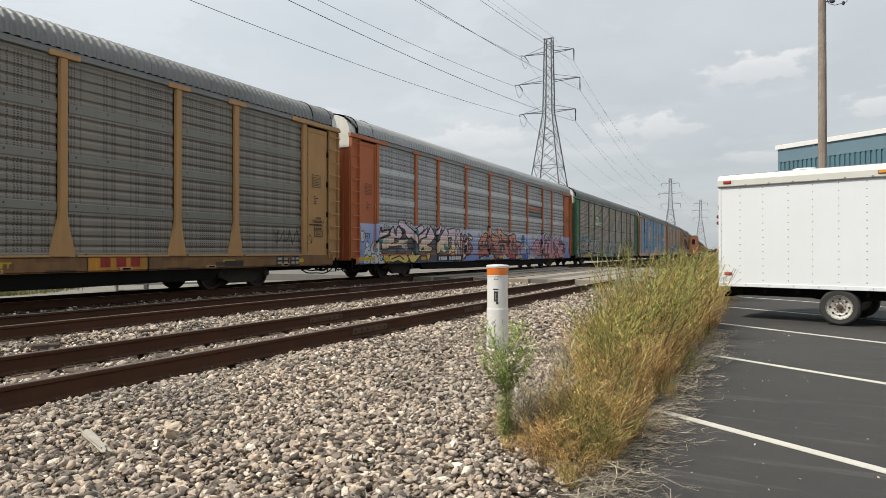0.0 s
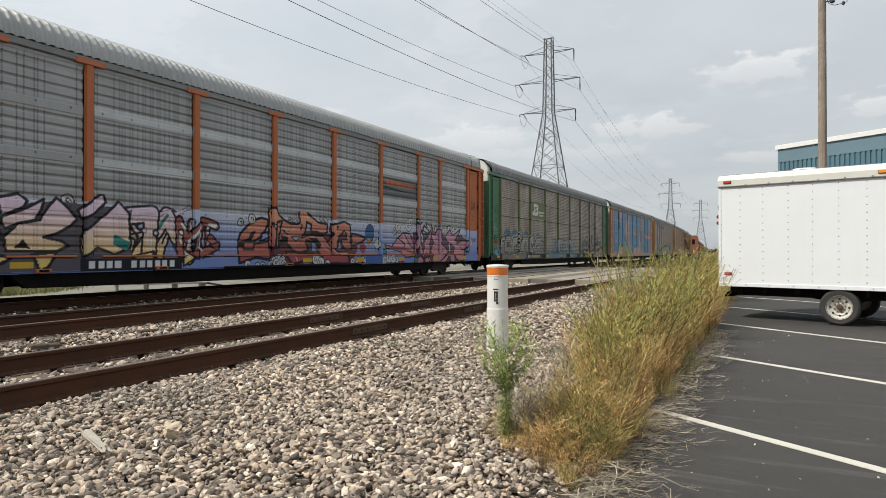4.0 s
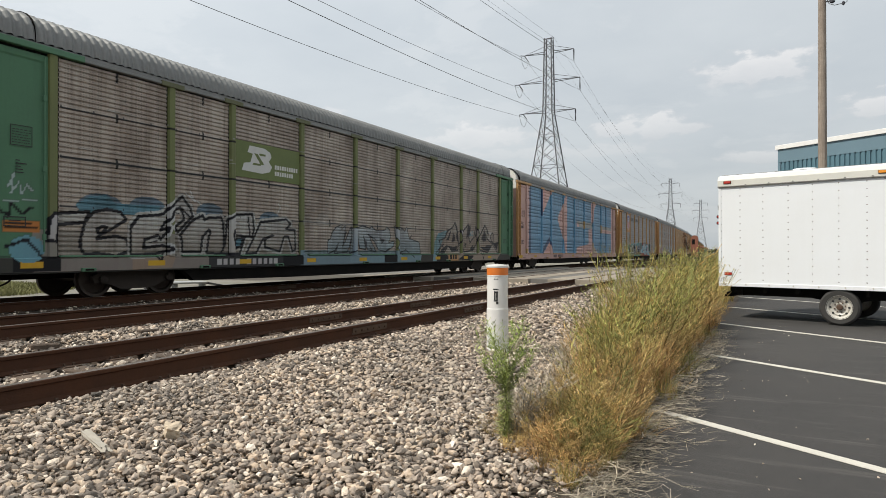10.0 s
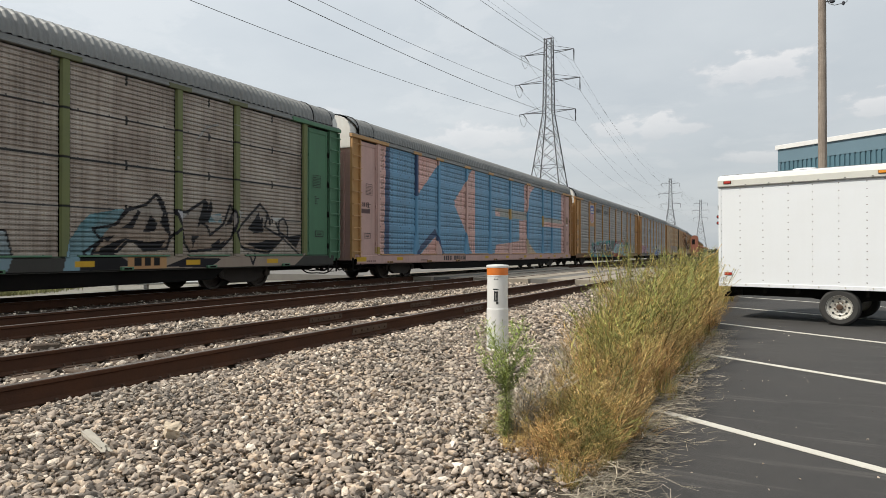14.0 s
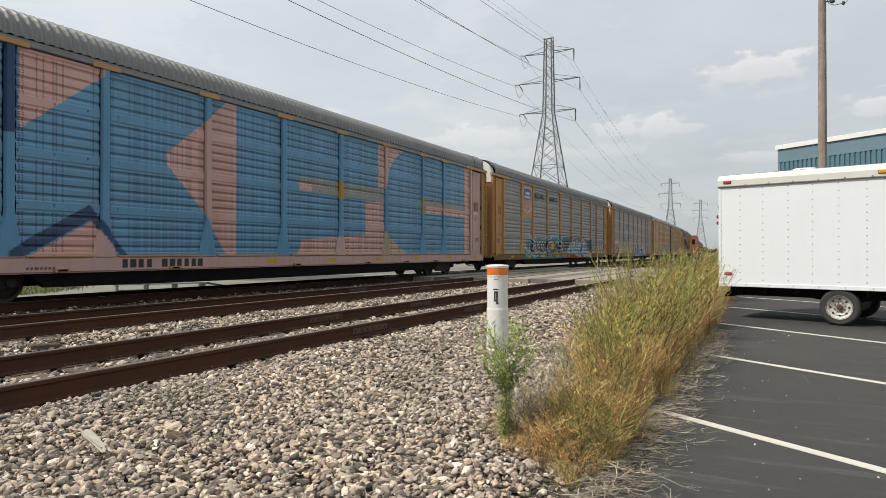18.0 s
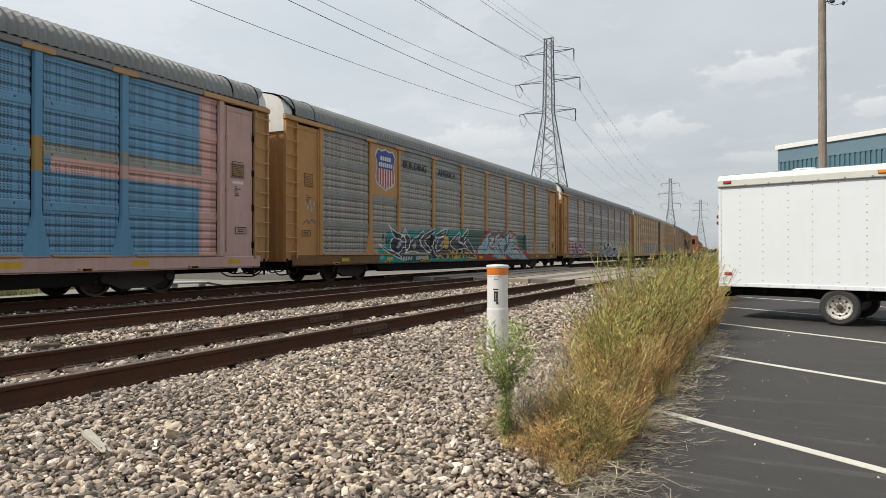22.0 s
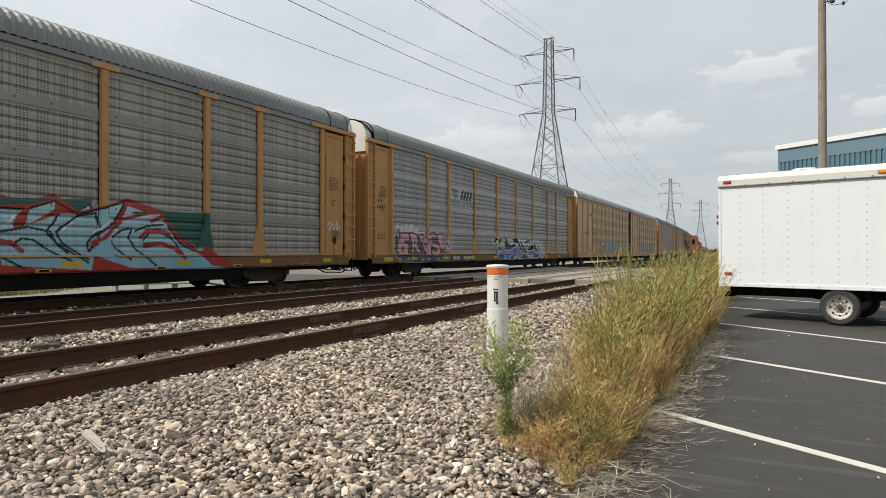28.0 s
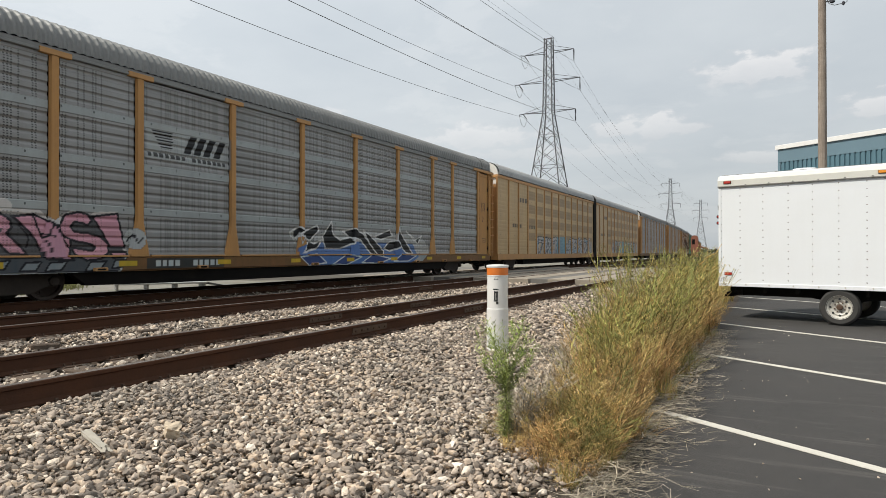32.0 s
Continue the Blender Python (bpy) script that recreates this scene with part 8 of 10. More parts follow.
def long_unit(s_left, seed, first):
    L = 21.6
    car = empty("autorack_car", label="yellow articulated car carrier with rows of vent panels", category="freight car", group="train of car carriers")
    pm, P = M["panel_g"], paint_g(seed)
    off = HALF - L / 2
    edges = [0.05] + [1.75 + 1.62 * k for k in range(12)] + [L - 0.05]
    zs = Z_PAN + 0.0525 * np.arange(81)
    for a, b in zip(edges, edges[1:]):
        me = painted_grid("panel", pm, [steps(a + 0.06, b - 0.06, 0.07)], [zs], lambda Y, Z: 1.43 + 0.3 * rib_depth(Z), P)
        for k in (0, 180):
            part("panel", me, None, car, at=pose(0, 0, 0, 0, 0, k) @ pose(0, off, 0))
    post = shared("gpost", lambda: with_mat(Shape().box(1.40, 1.485, -0.06, 0.06, Z_PAN, 5.2, 0.01).mesh("post"), M["gold_plain"]))
    for q in edges:
        for k in (0, 180):
            part("post", post, None, car, at=pose(0, 0, 0, 0, 0, k) @ pose(0, q - L / 2, 0))
    part("side_sill", shared("gsill", lambda: with_mat(Shape().box(-1.48, 1.48, -L / 2 + 0.1, L / 2 - 0.1, 0.62, Z_PAN).mesh("side_sill"), M["gold_plain"])), None, car)
    part("top_rail", shared("grail", lambda: with_mat(Shape().box(-1.49, 1.49, -L / 2 + 0.05, L / 2 - 0.05, 5.12, 5.28).mesh("top_rail"), M["gold_plain"])), None, car)
    part("roof", shared("groof", lambda: roof_mesh(L + 0.5, M["pale_roof"])), None, car, "corrugated galvanised roof")
    part("underframe", shared("gframe", lambda: with_mat(Shape().box(-1.2, 1.2, -L / 2 + 4.8, L / 2 - 4.8, 0.30, 0.64).box(-0.4, 0.4, -L / 2, L / 2, 0.45, 0.8).mesh("underframe"), M["black"])), None, car)
    for sg in (-1, 1):
        y = sg * (L / 2 - 0.12)
        end = M["gold_plain"] if (sg < 0) == first else M["black"]
        part("end_wall", shared(("gend", sg, end), lambda: end_wall_mesh(y, -sg, end)), None, car)
        part("roof_end", shared(("groofend", sg, end), lambda: with_mat(Shape().prism([(a * 0.96, b - 0.02) for a, b in ROOF_LINE] + [(-1.42, 4.72), (1.42, 4.72)], min(y, y - sg * 0.2), max(y, y - sg * 0.2), axis="y").mesh("roof_end"), M["roof_end"] if (sg < 0) == first else M["black"])), None, car)
    # black box added to widen the dark gap between the units
    y0, y1 = (L / 2 - 0.32, L / 2 + 0.12) if first else (-L / 2 - 0.12, -L / 2 + 0.32)
    part("diaphragm", Shape().box(-1.498, 1.498, y0, y1, 0.64, 5.3, 0.01), M["black"], car, "black box filling the dark gap between the two units")
    junk = []
    bogie(car, -L / 2 + 3.0, junk)
    bogie(car, L / 2 - (0.0 if first else 3.0), junk)
    return car, s_left + L / 2, 7.8


# ---- ballast ----
def rock_shapes(n, seed):
    rng = np.random.RandomState(seed)
    g = (1 + 5 ** 0.5) / 2
    v = np.array([(-1, g, 0), (1, g, 0), (-1, -g, 0), (1, -g, 0), (0, -1, g), (0, 1, g), (0, -1, -g), (0, 1, -g), (g, 0, -1), (g, 0, 1), (-g, 0, -1), (-g, 0, 1)]) / 1.9
    f = np.array([(0, 11, 5), (0, 5, 1), (0, 1, 7), (0, 7, 10), (0, 10, 11), (1, 5, 9), (5, 11, 4), (11, 10, 2), (10, 7, 6), (7, 1, 8), (3, 9, 4), (3, 4, 2), (3, 2, 6), (3, 6, 8), (3, 8, 9), (4, 9, 5), (2, 4, 11), (6, 2, 10), (8, 6, 7), (9, 8, 1)])
    return [v * rng.uniform(0.58, 1.28, (12, 1)) * rng.uniform(0.82, 1.18, (12, 3)) for _ in range(n)], f


def scatter_rocks(xs, ys, zs, size, seed):
    """Many stones in one mesh."""
    rng = np.random.RandomState(seed)
    shapes, f = rock_shapes(16, seed)
    shapes = np.array(shapes)
    n = len(xs)
    yaw = rng.uniform(0, 2 * math.pi, n)
    q = np.stack([np.cos(yaw / 2), rng.normal(0, 0.20, n), rng.normal(0, 0.20, n), np.sin(yaw / 2)], -1)
    q /= np.linalg.norm(q, axis=1)[:, None]
    w, x, y, z = q.T
    R = np.stack([1 - 2 * (y * y + z * z), 2 * (x * y - z * w), 2 * (x * z + y * w), 2 * (x * y + z * w), 1 - 2 * (x * x + z * z), 2 * (y * z - x * w),
                  2 * (x * z - y * w), 2 * (y * z + x * w), 1 - 2 * (x * x + y * y)], -1).reshape(n, 3, 3)
    sc = rng.uniform((0.85, 0.6, 0.4), (1.5, 1.15, 0.85), (n, 3)) * size[:, None] / 2
    V = shapes[rng.randint(0, 16, n)] * sc[:, None, :]
    V = np.einsum("nij,nkj->nki", R, V)
    V += np.stack([xs, ys, zs], -1)[:, None, :]
    F = f[None] + (np.arange(n) * 12)[:, None, None]
    return V.reshape(-1, 3), F.reshape(-1, 3)


def build_ballast():
    rng = np.random.RandomState(5)
    X, Y, S = [], [], []
    def field(x0, x1, y0, y1, per_m2, smin, smax):
        n = int((x1 - x0) * (y1 - y0) * per_m2)
        X.append(rng.uniform(x0, x1, n)); Y.append(rng.uniform(y0, y1, n)); S.append(smin + (smax - smin) * rng.rand(n) ** 1.8)
    field(-5.25, -1.0, -14.0, -3.0, 220, 0.05, 0.10)
    field(-5.2, -1.0, -3.0, 1.6, 750, 0.035, 0.08)
    field(-5.16, -1.0, 1.6, 5.0, 1700, 0.028, 0.066)
    field(-5.18, -1.3, 5.0, 9.0, 1050, 0.031, 0.073)
    field(-5.3, -1.8, 9.0, 15.0, 380, 0.042, 0.09)
    field(-5.3, -2.0, 15.0, 24.0, 130, 0.055, 0.10)
    field(-6.72, -5.42, 1.0, 10.0, 330, 0.04, 0.08)
    field(-6.72, -5.42, 10.0, 23.8, 170, 0.045, 0.09)
    field(-9.55, -6.95, 2.0, 12.0, 260, 0.045, 0.09)
    field(-9.55, -6.95, 12.0, 24.0, 120, 0.05, 0.10)
    field(-11.0, -9.7, 4.0, 23.8, 60, 0.04, 0.08)
    field(-13.9, -11.25, 4.0, 24.0, 30, 0.04, 0.08)
    field(-17.2, -15.6, 5.0, 24.0, 60, 0.05, 0.09)
    x, y, s = np.concatenate(X), np.concatenate(Y), np.concatenate(S)
    # thin out into the weeds, and keep the rail feet mostly clear
    wob = 0.35 * np.sin(y * 1.3) + 0.2 * np.sin(y * 3.1 + 1)
    edge = np.interp(y, [-14, 1.6, 4, 8, 12, 24], [-1.0, -1.0, -1.15, -2.3, -2.9, -3.1]) + 0.5 * wob
    keep = (x < edge) | (rng.rand(len(x)) < np.clip(0.30 - (x - edge) * 0.5, 0.03, 0.3))
    x, y, s = x[keep], y[keep], s[keep]
    z = np.interp(x, [p[0] for p in PROFILE], [p[1] for p in PROFILE]) + s * 0.2 + rng.uniform(-0.02, 0.034, len(x))
    z += 0.03 * (1 + np.sin(x * 2.1 + y * 0.9) * np.sin(y * 1.3)) * (x > -5.2)
    V, F = scatter_rocks(x, y, z, s, 11)
    ob = new("ballast", fast_mesh("ballast", V, F, M["stone"], smooth=np.repeat(rng.rand(len(x)) < 0.3, 20)))
    tagged(ob, "loose angular grey and tan ballast stones", "gravel", kind="stuff")


build_ballast()

# two larger things lying in the stones
def slab(at, size, name, label, mat, seed):
    rng = random.Random(seed)
    bm = bmesh.new()
    bmesh.ops.create_cube(bm, size=1)
    bmesh.ops.subdivide_edges(bm, edges=bm.edges[:], cuts=3, use_grid_fill=True)
    for v in bm.verts:
        n = noise.noise(v.co * 2.3 + Vector((seed, 0, 0)))
        v.co = v.co.lerp(v.co.normalized() * 0.62, 0.55 if size[1] > 0.06 else 0.1) * (1 + 0.6 * n)
        v.co.x *= size[0]; v.co.y *= size[1]; v.co.z *= size[2]
    me = bpy.data.meshes.new(name); bm.to_mesh(me); bm.free()
    return tagged(link(name, me, mat, at=at), label, "debris")


M["pale_rock"] = material("pale_rock", (0.60, 0.49, 0.36), 0.9, grain=0.3, stain=0.3, stain_scale=8, bump=0.5, bump_scale=40)
M["old_wood"] = material("grey_wood", (0.46, 0.42, 0.35), 0.95, grain=0.4, grain_scale=30, stain=0.4, stain_scale=6, bump=0.6, bump_scale=35)
slab(pose(-3.68, 3.05, -0.19, 24, 15, 40), (0.10, 0.085, 0.085), "rock", "pale tan rock lying on the ballast", M["pale_rock"], 3)
slab(pose(-3.85, 2.60, -0.16, 3, 5, -17), (0.36, 0.05, 0.025), "wood_scrap", "grey weathered scrap of split wood on the ballast", M["old_wood"], 9)
for x, y, r in ((-8.35, 4.95, 80), (-8.5, 6.6, 95)):
    tagged(link("tie_scrap", Shape().box(-0.17, 0.17, -0.06, 0.06, -0.22, -0.14, 0.015), M["tie"], at=pose(x, y, 0, 0, 3, r)), "broken end of an old wooden tie", "debris")


# ---- marker post ----
def build_marker():
    m = empty("pipeline_marker", pose(-3.20, 7.74, -0.33), label="white pipe marker post with an orange band and black print", category="marker post")
    part("lower_sleeve", Shape().lathe([(0.142, 0), (0.142, 0.635), (0.138, 0.64)], 32), M["pvc"], m, smooth=False)
    part("pipe", Shape().lathe([(0.135, 0.595), (0.135, 1.075)], 32), M["pvc"], m)
    part("orange_band", Shape().lathe([(0.139, 1.075), (0.141, 1.08), (0.141, 1.165), (0.139, 1.17)], 32), M["orange"], m, "bright orange reflective band")
    part("cap", Shape().lathe([(0.143, 1.17), (0.145, 1.175), (0.145, 1.198), (0.138, 1.206), (0.05, 1.212)], 32), M["pvc"], m, "white pipe cap")
    part("cap_rim", Shape().lathe([(0.138, 1.055), (0.139, 1.06), (0.139, 1.07), (0.137, 1.074)], 32), M["pvc"], m)
    d = Vector((3.20, -7.74)).normalized()
    def on_pipe(a, z, w, h, name):
        sh = Shape()
        base = math.atan2(d.y, d.x) + a
        pts = []
        for k in range(4):
            b = base - w / 2 / 0.136 + k * w / 0.136 / 3
            pts.append((math.cos(b) * 0.1375, math.sin(b) * 0.1375))
        arr = np.array([[(p[0], p[1], z) for p in pts], [(p[0], p[1], z + h) for p in pts]])
        sh.grid(arr)
        part(name, sh, M["print"], m)
    for k in (-1, 0, 1):
        on_pipe(-0.14 + 0.16 * k, 1.018, 0.014, 0.012, "dot")
    for a, z, w, h in ((-0.16, 0.885, 0.07, 0.014), (-0.27, 0.74, 0.02, 0.13), (-0.05, 0.74, 0.022, 0.11), (-0.16, 0.735, 0.06, 0.016), (-0.02, 0.70, 0.03, 0.03), (-0.13, 0.845, 0.05, 0.02)):
        on_pipe(a, z, w, h, "print_bar")


build_marker()


# ---- box trailer ----
def build_trailer():
    t = empty("box_trailer", pose(1.14, 14.43, -0.38, 0, 0, -15.06), label="white riveted box trailer parked on the asphalt", category="trailer")
    X0, X1, D, Z0, Z1 = -2.24, 4.6, 2.35, 0.72, 2.84
    part("body", Shape().box(X0, X1, 0.0, D, Z0, Z1, 0.012), M["white_box"], t, "white painted sheet body")
    part("roof", Shape().box(X0 - 0.01, X1 + 0.01, 0.05, D - 0.05, Z1 + 0.19, Z1 + 0.235, 0.015), M["white_box"], t)
    prof = [(0.0, Z1 - 0.01), (-0.028, Z1 + 0.0), (-0.03, Z1 + 0.12), (-0.005, Z1 + 0.19), (0.06, Z1 + 0.225), (0.2, Z1 + 0.23), (0.2, Z1 - 0.01)]
    part("top_rail", Shape().prism(prof, X0 + 0.30, X1, axis="x"), M["cream"], t, "cream rounded top rail")
    part("corner_cap", Shape().prism([(a - 0.004, b + 0.002) for a, b in prof], X0 - 0.02, X0 + 0.298, axis="x"), M["cream"], t, "rounded corner casting")
    part("end_rail", Shape().box(X0 - 0.025, X0 + 0.005, 0.01, D - 0.01, Z1 - 0.02, Z1 + 0.2, 0.01), M["cream"], t)
    part("drip_strip", Shape().box(X0 - 0.022, X1, -0.038, -0.006, Z1 - 0.022, Z1 - 0.002, 0.004), M["trim_grey"], t, "dull grey drip strip")
    part("roof_edge", Shape().box(X0 + 0.02, X1, 0.10, 0.16, Z1 + 0.232, Z1 + 0.250, 0.004), M["trim_grey"], t, "dull grey roof edge strip")
    for x in np.arange(X0 + 0.55, X1, 0.45):
        part("clip", Shape().box(x - 0.014, x + 0.014, -0.042, -0.028, Z1 + 0.0, Z1 + 0.02), M["trim_grey"], t)
    part("corner_post", Shape().box(X0 - 0.012, X0 + 0.045, -0.012, 0.05, Z0, Z1, 0.006), M["white_box"], t)
    part("bottom_rail", Shape().box(X0, X1, -0.014, 0.02, Z0 - 0.03, Z0 + 0.05, 0.006), M["white_box"], t, "dented bottom rail")
    part("frame", Shape().box(X0 + 0.15, X1, 0.25, 0.40, 0.50, 0.69), M["black"], t)
    part("frame", Shape().box(X0 + 0.15, X1, D - 0.40, D - 0.25, 0.50, 0.69), M["black"], t)
    for x in np.arange(X0 + 0.3, X1, 0.6):
        part("cross_member", Shape().box(x - 0.03, x + 0.03, 0.06, D - 0.06, 0.58, 0.715), M["black"], t)
    part("rear_bumper", Shape().box(X0 + 0.06, X0 + 0.16, 0.15, D - 0.15, 0.46, 0.56, 0.01), M["black"], t)
    part("bumper_hanger", Shape().box(X0 + 0.32, X0 + 0.42, 0.12, 0.2, 0.50, 0.70), M["black"], t)
    part("axle", Shape().tube((0, 0.15, 0.35), (0, D - 0.15, 0.35), 0.05, 10), M["black"], t)
    part("leaf_spring", Shape().prism([(-0.55, 0.50), (0, 0.40), (0.55, 0.50), (0.55, 0.55), (0, 0.46), (-0.55, 0.55)], 0.30, 0.37, axis="y"), M["black"], t)
    for y0, sg in ((0.13, -1), (D - 0.13, 1)):
        w = part("wheel", Shape().lathe([(0.215, -0.11), (0.23, -0.115), (0.31, -0.125), (0.345, -0.10), (0.352, -0.05), (0.352, 0.05), (0.345, 0.10), (0.31, 0.125), (0.23, 0.115), (0.215, 0.11)], 40, "y", (0, y0, 0.352), caps=False), M["tyre"], t, "black rubber tyre")
        rim = Shape().lathe([(0.055, sg * 0.035), (0.075, sg * 0.045), (0.09, sg * 0.03), (0.15, sg * 0.065), (0.175, sg * 0.05), (0.19, sg * 0.085), (0.222, sg * 0.112), (0.230, sg * 0.122), (0.232, sg * 0.108), (0.2, sg * 0.04), (0.05, sg * 0.02)], 36, "y", (0, y0, 0.352), caps=False)
        r = part("rim", rim, M["rim"], w, "cream painted steel rim")
        if sg < 0:
            hub = part("hub", Shape().lathe([(0.055, 0.0), (0.055, -0.09), (0.04, -0.11), (0.01, -0.112)], 16, "y", (0, y0, 0.352)), M["steel_plate"], w, "rusty hub")
            for k in range(8):
                a = 2 * math.pi * k / 8
                part("hand_hole", Shape().lathe([(0.022, -0.074), (0.020, -0.078)], 10, "y", (math.cos(a) * 0.158, y0 + 0.006, 0.352 + math.sin(a) * 0.158)), M["print"], w)
                part("lug_nut", Shape().lathe([(0.013, -0.03), (0.012, -0.062)], 6, "y", (math.cos(a + 0.3) * 0.095, y0, 0.352 + math.sin(a + 0.3) * 0.095)), M["steel_plate"], w)
    # rivets, one row to each stud
    for x in (-2.2, -1.81, -1.36, -0.885, -0.45, 0.0, 0.46, 0.93, 1.4, 1.87, 2.34):
        sh = Shape()
        z = Z0 + 0.12
        while z < Z1 - 0.05:
            sh.add([(x - 0.009, -0.001, z - 0.009), (x + 0.009, -0.001, z - 0.009), (x + 0.009, -0.001, z + 0.009), (x - 0.009, -0.001, z + 0.009), (x, -0.007, z)], [(0, 1, 4), (1, 2, 4), (2, 3, 4), (3, 0, 4)])
            z += 0.148
        tagged(part("rivet_row", sh, M["steel_plate"], t), kind="stuff")
    sh = Shape()
    for x in np.arange(X0 + 0.1, X1, 0.45):
        sh.box(x - 0.012, x + 0.012, -0.018, -0.01, Z0 + 0.0, Z0 + 0.03)
    tagged(part("rail_bolt", sh, M["rim"], t), kind="stuff")
    for x, z, mt in ((X0 + 0.18, Z1 + 0.075, "red_lens"), (X0 + 0.19, Z0 + 0.24, "red_lens"), (0.72, Z1 + 0.075, "amber_lens")):
        y = -0.032 if z > Z1 else 0.0
        lamp = part("marker_lamp", Shape().box(x - 0.07, x + 0.07, y - 0.02, y, z - 0.025, z + 0.025, 0.006), M[mt], t, "small side marker lamp")
        part("lamp_base", Shape().box(x - 0.08, x + 0.08, y - 0.006, y + 0.002, z - 0.032, z + 0.032), M["steel_plate"], lamp)
    sh = Shape().lathe([(0.27, Z1 + 0.22), (0.27, Z1 + 0.30), (0.22, Z1 + 0.33), (0.08, Z1 + 0.345)], 28, "z", (-0.75, 0.75, 0))
    part("roof_vent", sh, M["white_box"], t, "low domed roof vent")
    # scratch on the skin
    sh = Shape()
    pts = [(-2.20, 0.85), (-2.09, 0.90), (-1.99, 0.96), (-1.93, 1.08)]
    for (a, b), (c, d) in zip(pts, pts[1:]):
        sh.tube((a, -0.002, b), (c, -0.002, d), 0.004, 4)
    part("scratch", sh, M["steel_plate"], t)


build_trailer()


# ---- building and pole ----
def build_building():
    b = empty("metal_building", pose(0.31, 36.2, -0.4, 0, 0, -35.3), label="teal ribbed metal warehouse with a white roof fascia", category="building")
    H = 6.8
    for nm, x0, x1, y0, y1 in (("front_wall", 0, 34, 0, 0.15), ("side_wall", 0, 0.15, 0.15, 22), ("side_wall", 33.85, 34, 0.15, 22), ("rear_wall", 0, 34, 22, 22.15)):
        w = part(nm, Shape().box(x0, x1, y0, y1, 0, H - 0.2), M["teal"], b)
        if nm == "front_wall":
            rib = Shape().prism([(-0.085, 0.0), (-0.07, -0.05), (0.07, -0.05), (0.085, 0.0)], 0.0, H - 0.86).mesh("siding_rib")
            rib.materials.append(M["teal"])
            for k in range(148):
                part("siding_rib", rib, None, w, at=pose(0.25 + k * 0.225, 0, 0))
            part("flashing", Shape().box(0.0, 34, -0.06, 0.0, H - 0.86, H - 0.225), M["teal_band"], w, "plain blue-grey band under the roof edge")
    part("fascia", Shape().box(-0.12, 34.1, -0.14, -0.002, H - 0.22, H, 0.01), M["pvc"], b, "white roof-edge fascia")
    part("roof", Shape().prism([(-0.1, H - 0.1), (11, H + 0.35), (22.2, H - 0.1), (22.2, H - 0.2), (-0.1, H - 0.2)], -0.1, 34.1, axis="x"), M["pvc"], b)
    part("corner_trim", Shape().box(-0.04, 0.10, -0.04, 0.1, 0, H - 0.22), M["teal_band"], b)
    lamp = part("wall_lamp", Shape().box(-0.35, -0.05, -0.2, 0.05, 5.15, 5.35, 0.03), M["pvc"], b, "small white wall lamp")
    part("lens", Shape().box(-0.3, -0.1, -0.15, 0.0, 5.10, 5.15), M["cream"], lamp)


build_building()


def build_pole():
    p = empty("utility_pole", pose(1.55, 25.6, -0.4), label="weathered brown wooden utility pole beside the car park", category="utility pole")
    part("shaft", Shape().lathe([(0.15, 0), (0.142, 3), (0.13, 7), (0.118, 11), (0.113, 12.2)], 18), M["wood_pole"], p)
    # small bracket with a loop of cable
    br = part("bracket", Shape().tube((0.1, -0.1, 10.06), (0.62, -0.1, 10.12), 0.02, 6), M["black"], p)
    part("bracket_knob", Shape().lathe([(0.02, 9.98), (0.08, 10.02), (0.08, 10.1), (0.02, 10.14)], 10, "z", (0.30, -0.1, 0)), M["glass_ins"], br)
    part("bracket_knob", Shape().lathe([(0.02, 9.86), (0.05, 9.9), (0.05, 9.96), (0.02, 10.0)], 10, "z", (0.62, -0.1, 0)), M["glass_ins"], br)
    sh = Shape()
    pts = [Vector((0.14, -0.12, 10.15)), Vector((0.2, -0.12, 9.98)), Vector((0.36, -0.12, 9.9)), Vector((0.55, -0.12, 9.92)), Vector((0.72, -0.12, 9.95)), Vector((0.74, -0.12, 10.25))]
    pts2 = [Vector((0.70, -0.12, 10.3)), Vector((0.9, -0.12, 10.22)), Vector((1.15, -0.12, 10.2)), Vector((1.4, -0.12, 10.32))]
    for seq in (pts, pts2):
        for a, c in zip(seq, seq[1:]):
            sh.tube(a, c, 0.012, 5)
    part("cable_loop", sh, M["wire"], p)


build_pole()


# ---- lattice towers and their wires ----
ARMS = ((26.9, 4.9), (32.4, 5.7), (37.6, 4.6))


def half_width(z):
    return float(np.interp(z, [0, 14.3, 26.6, 40.1], [4.7, 2.55, 0.85, 0.62]))


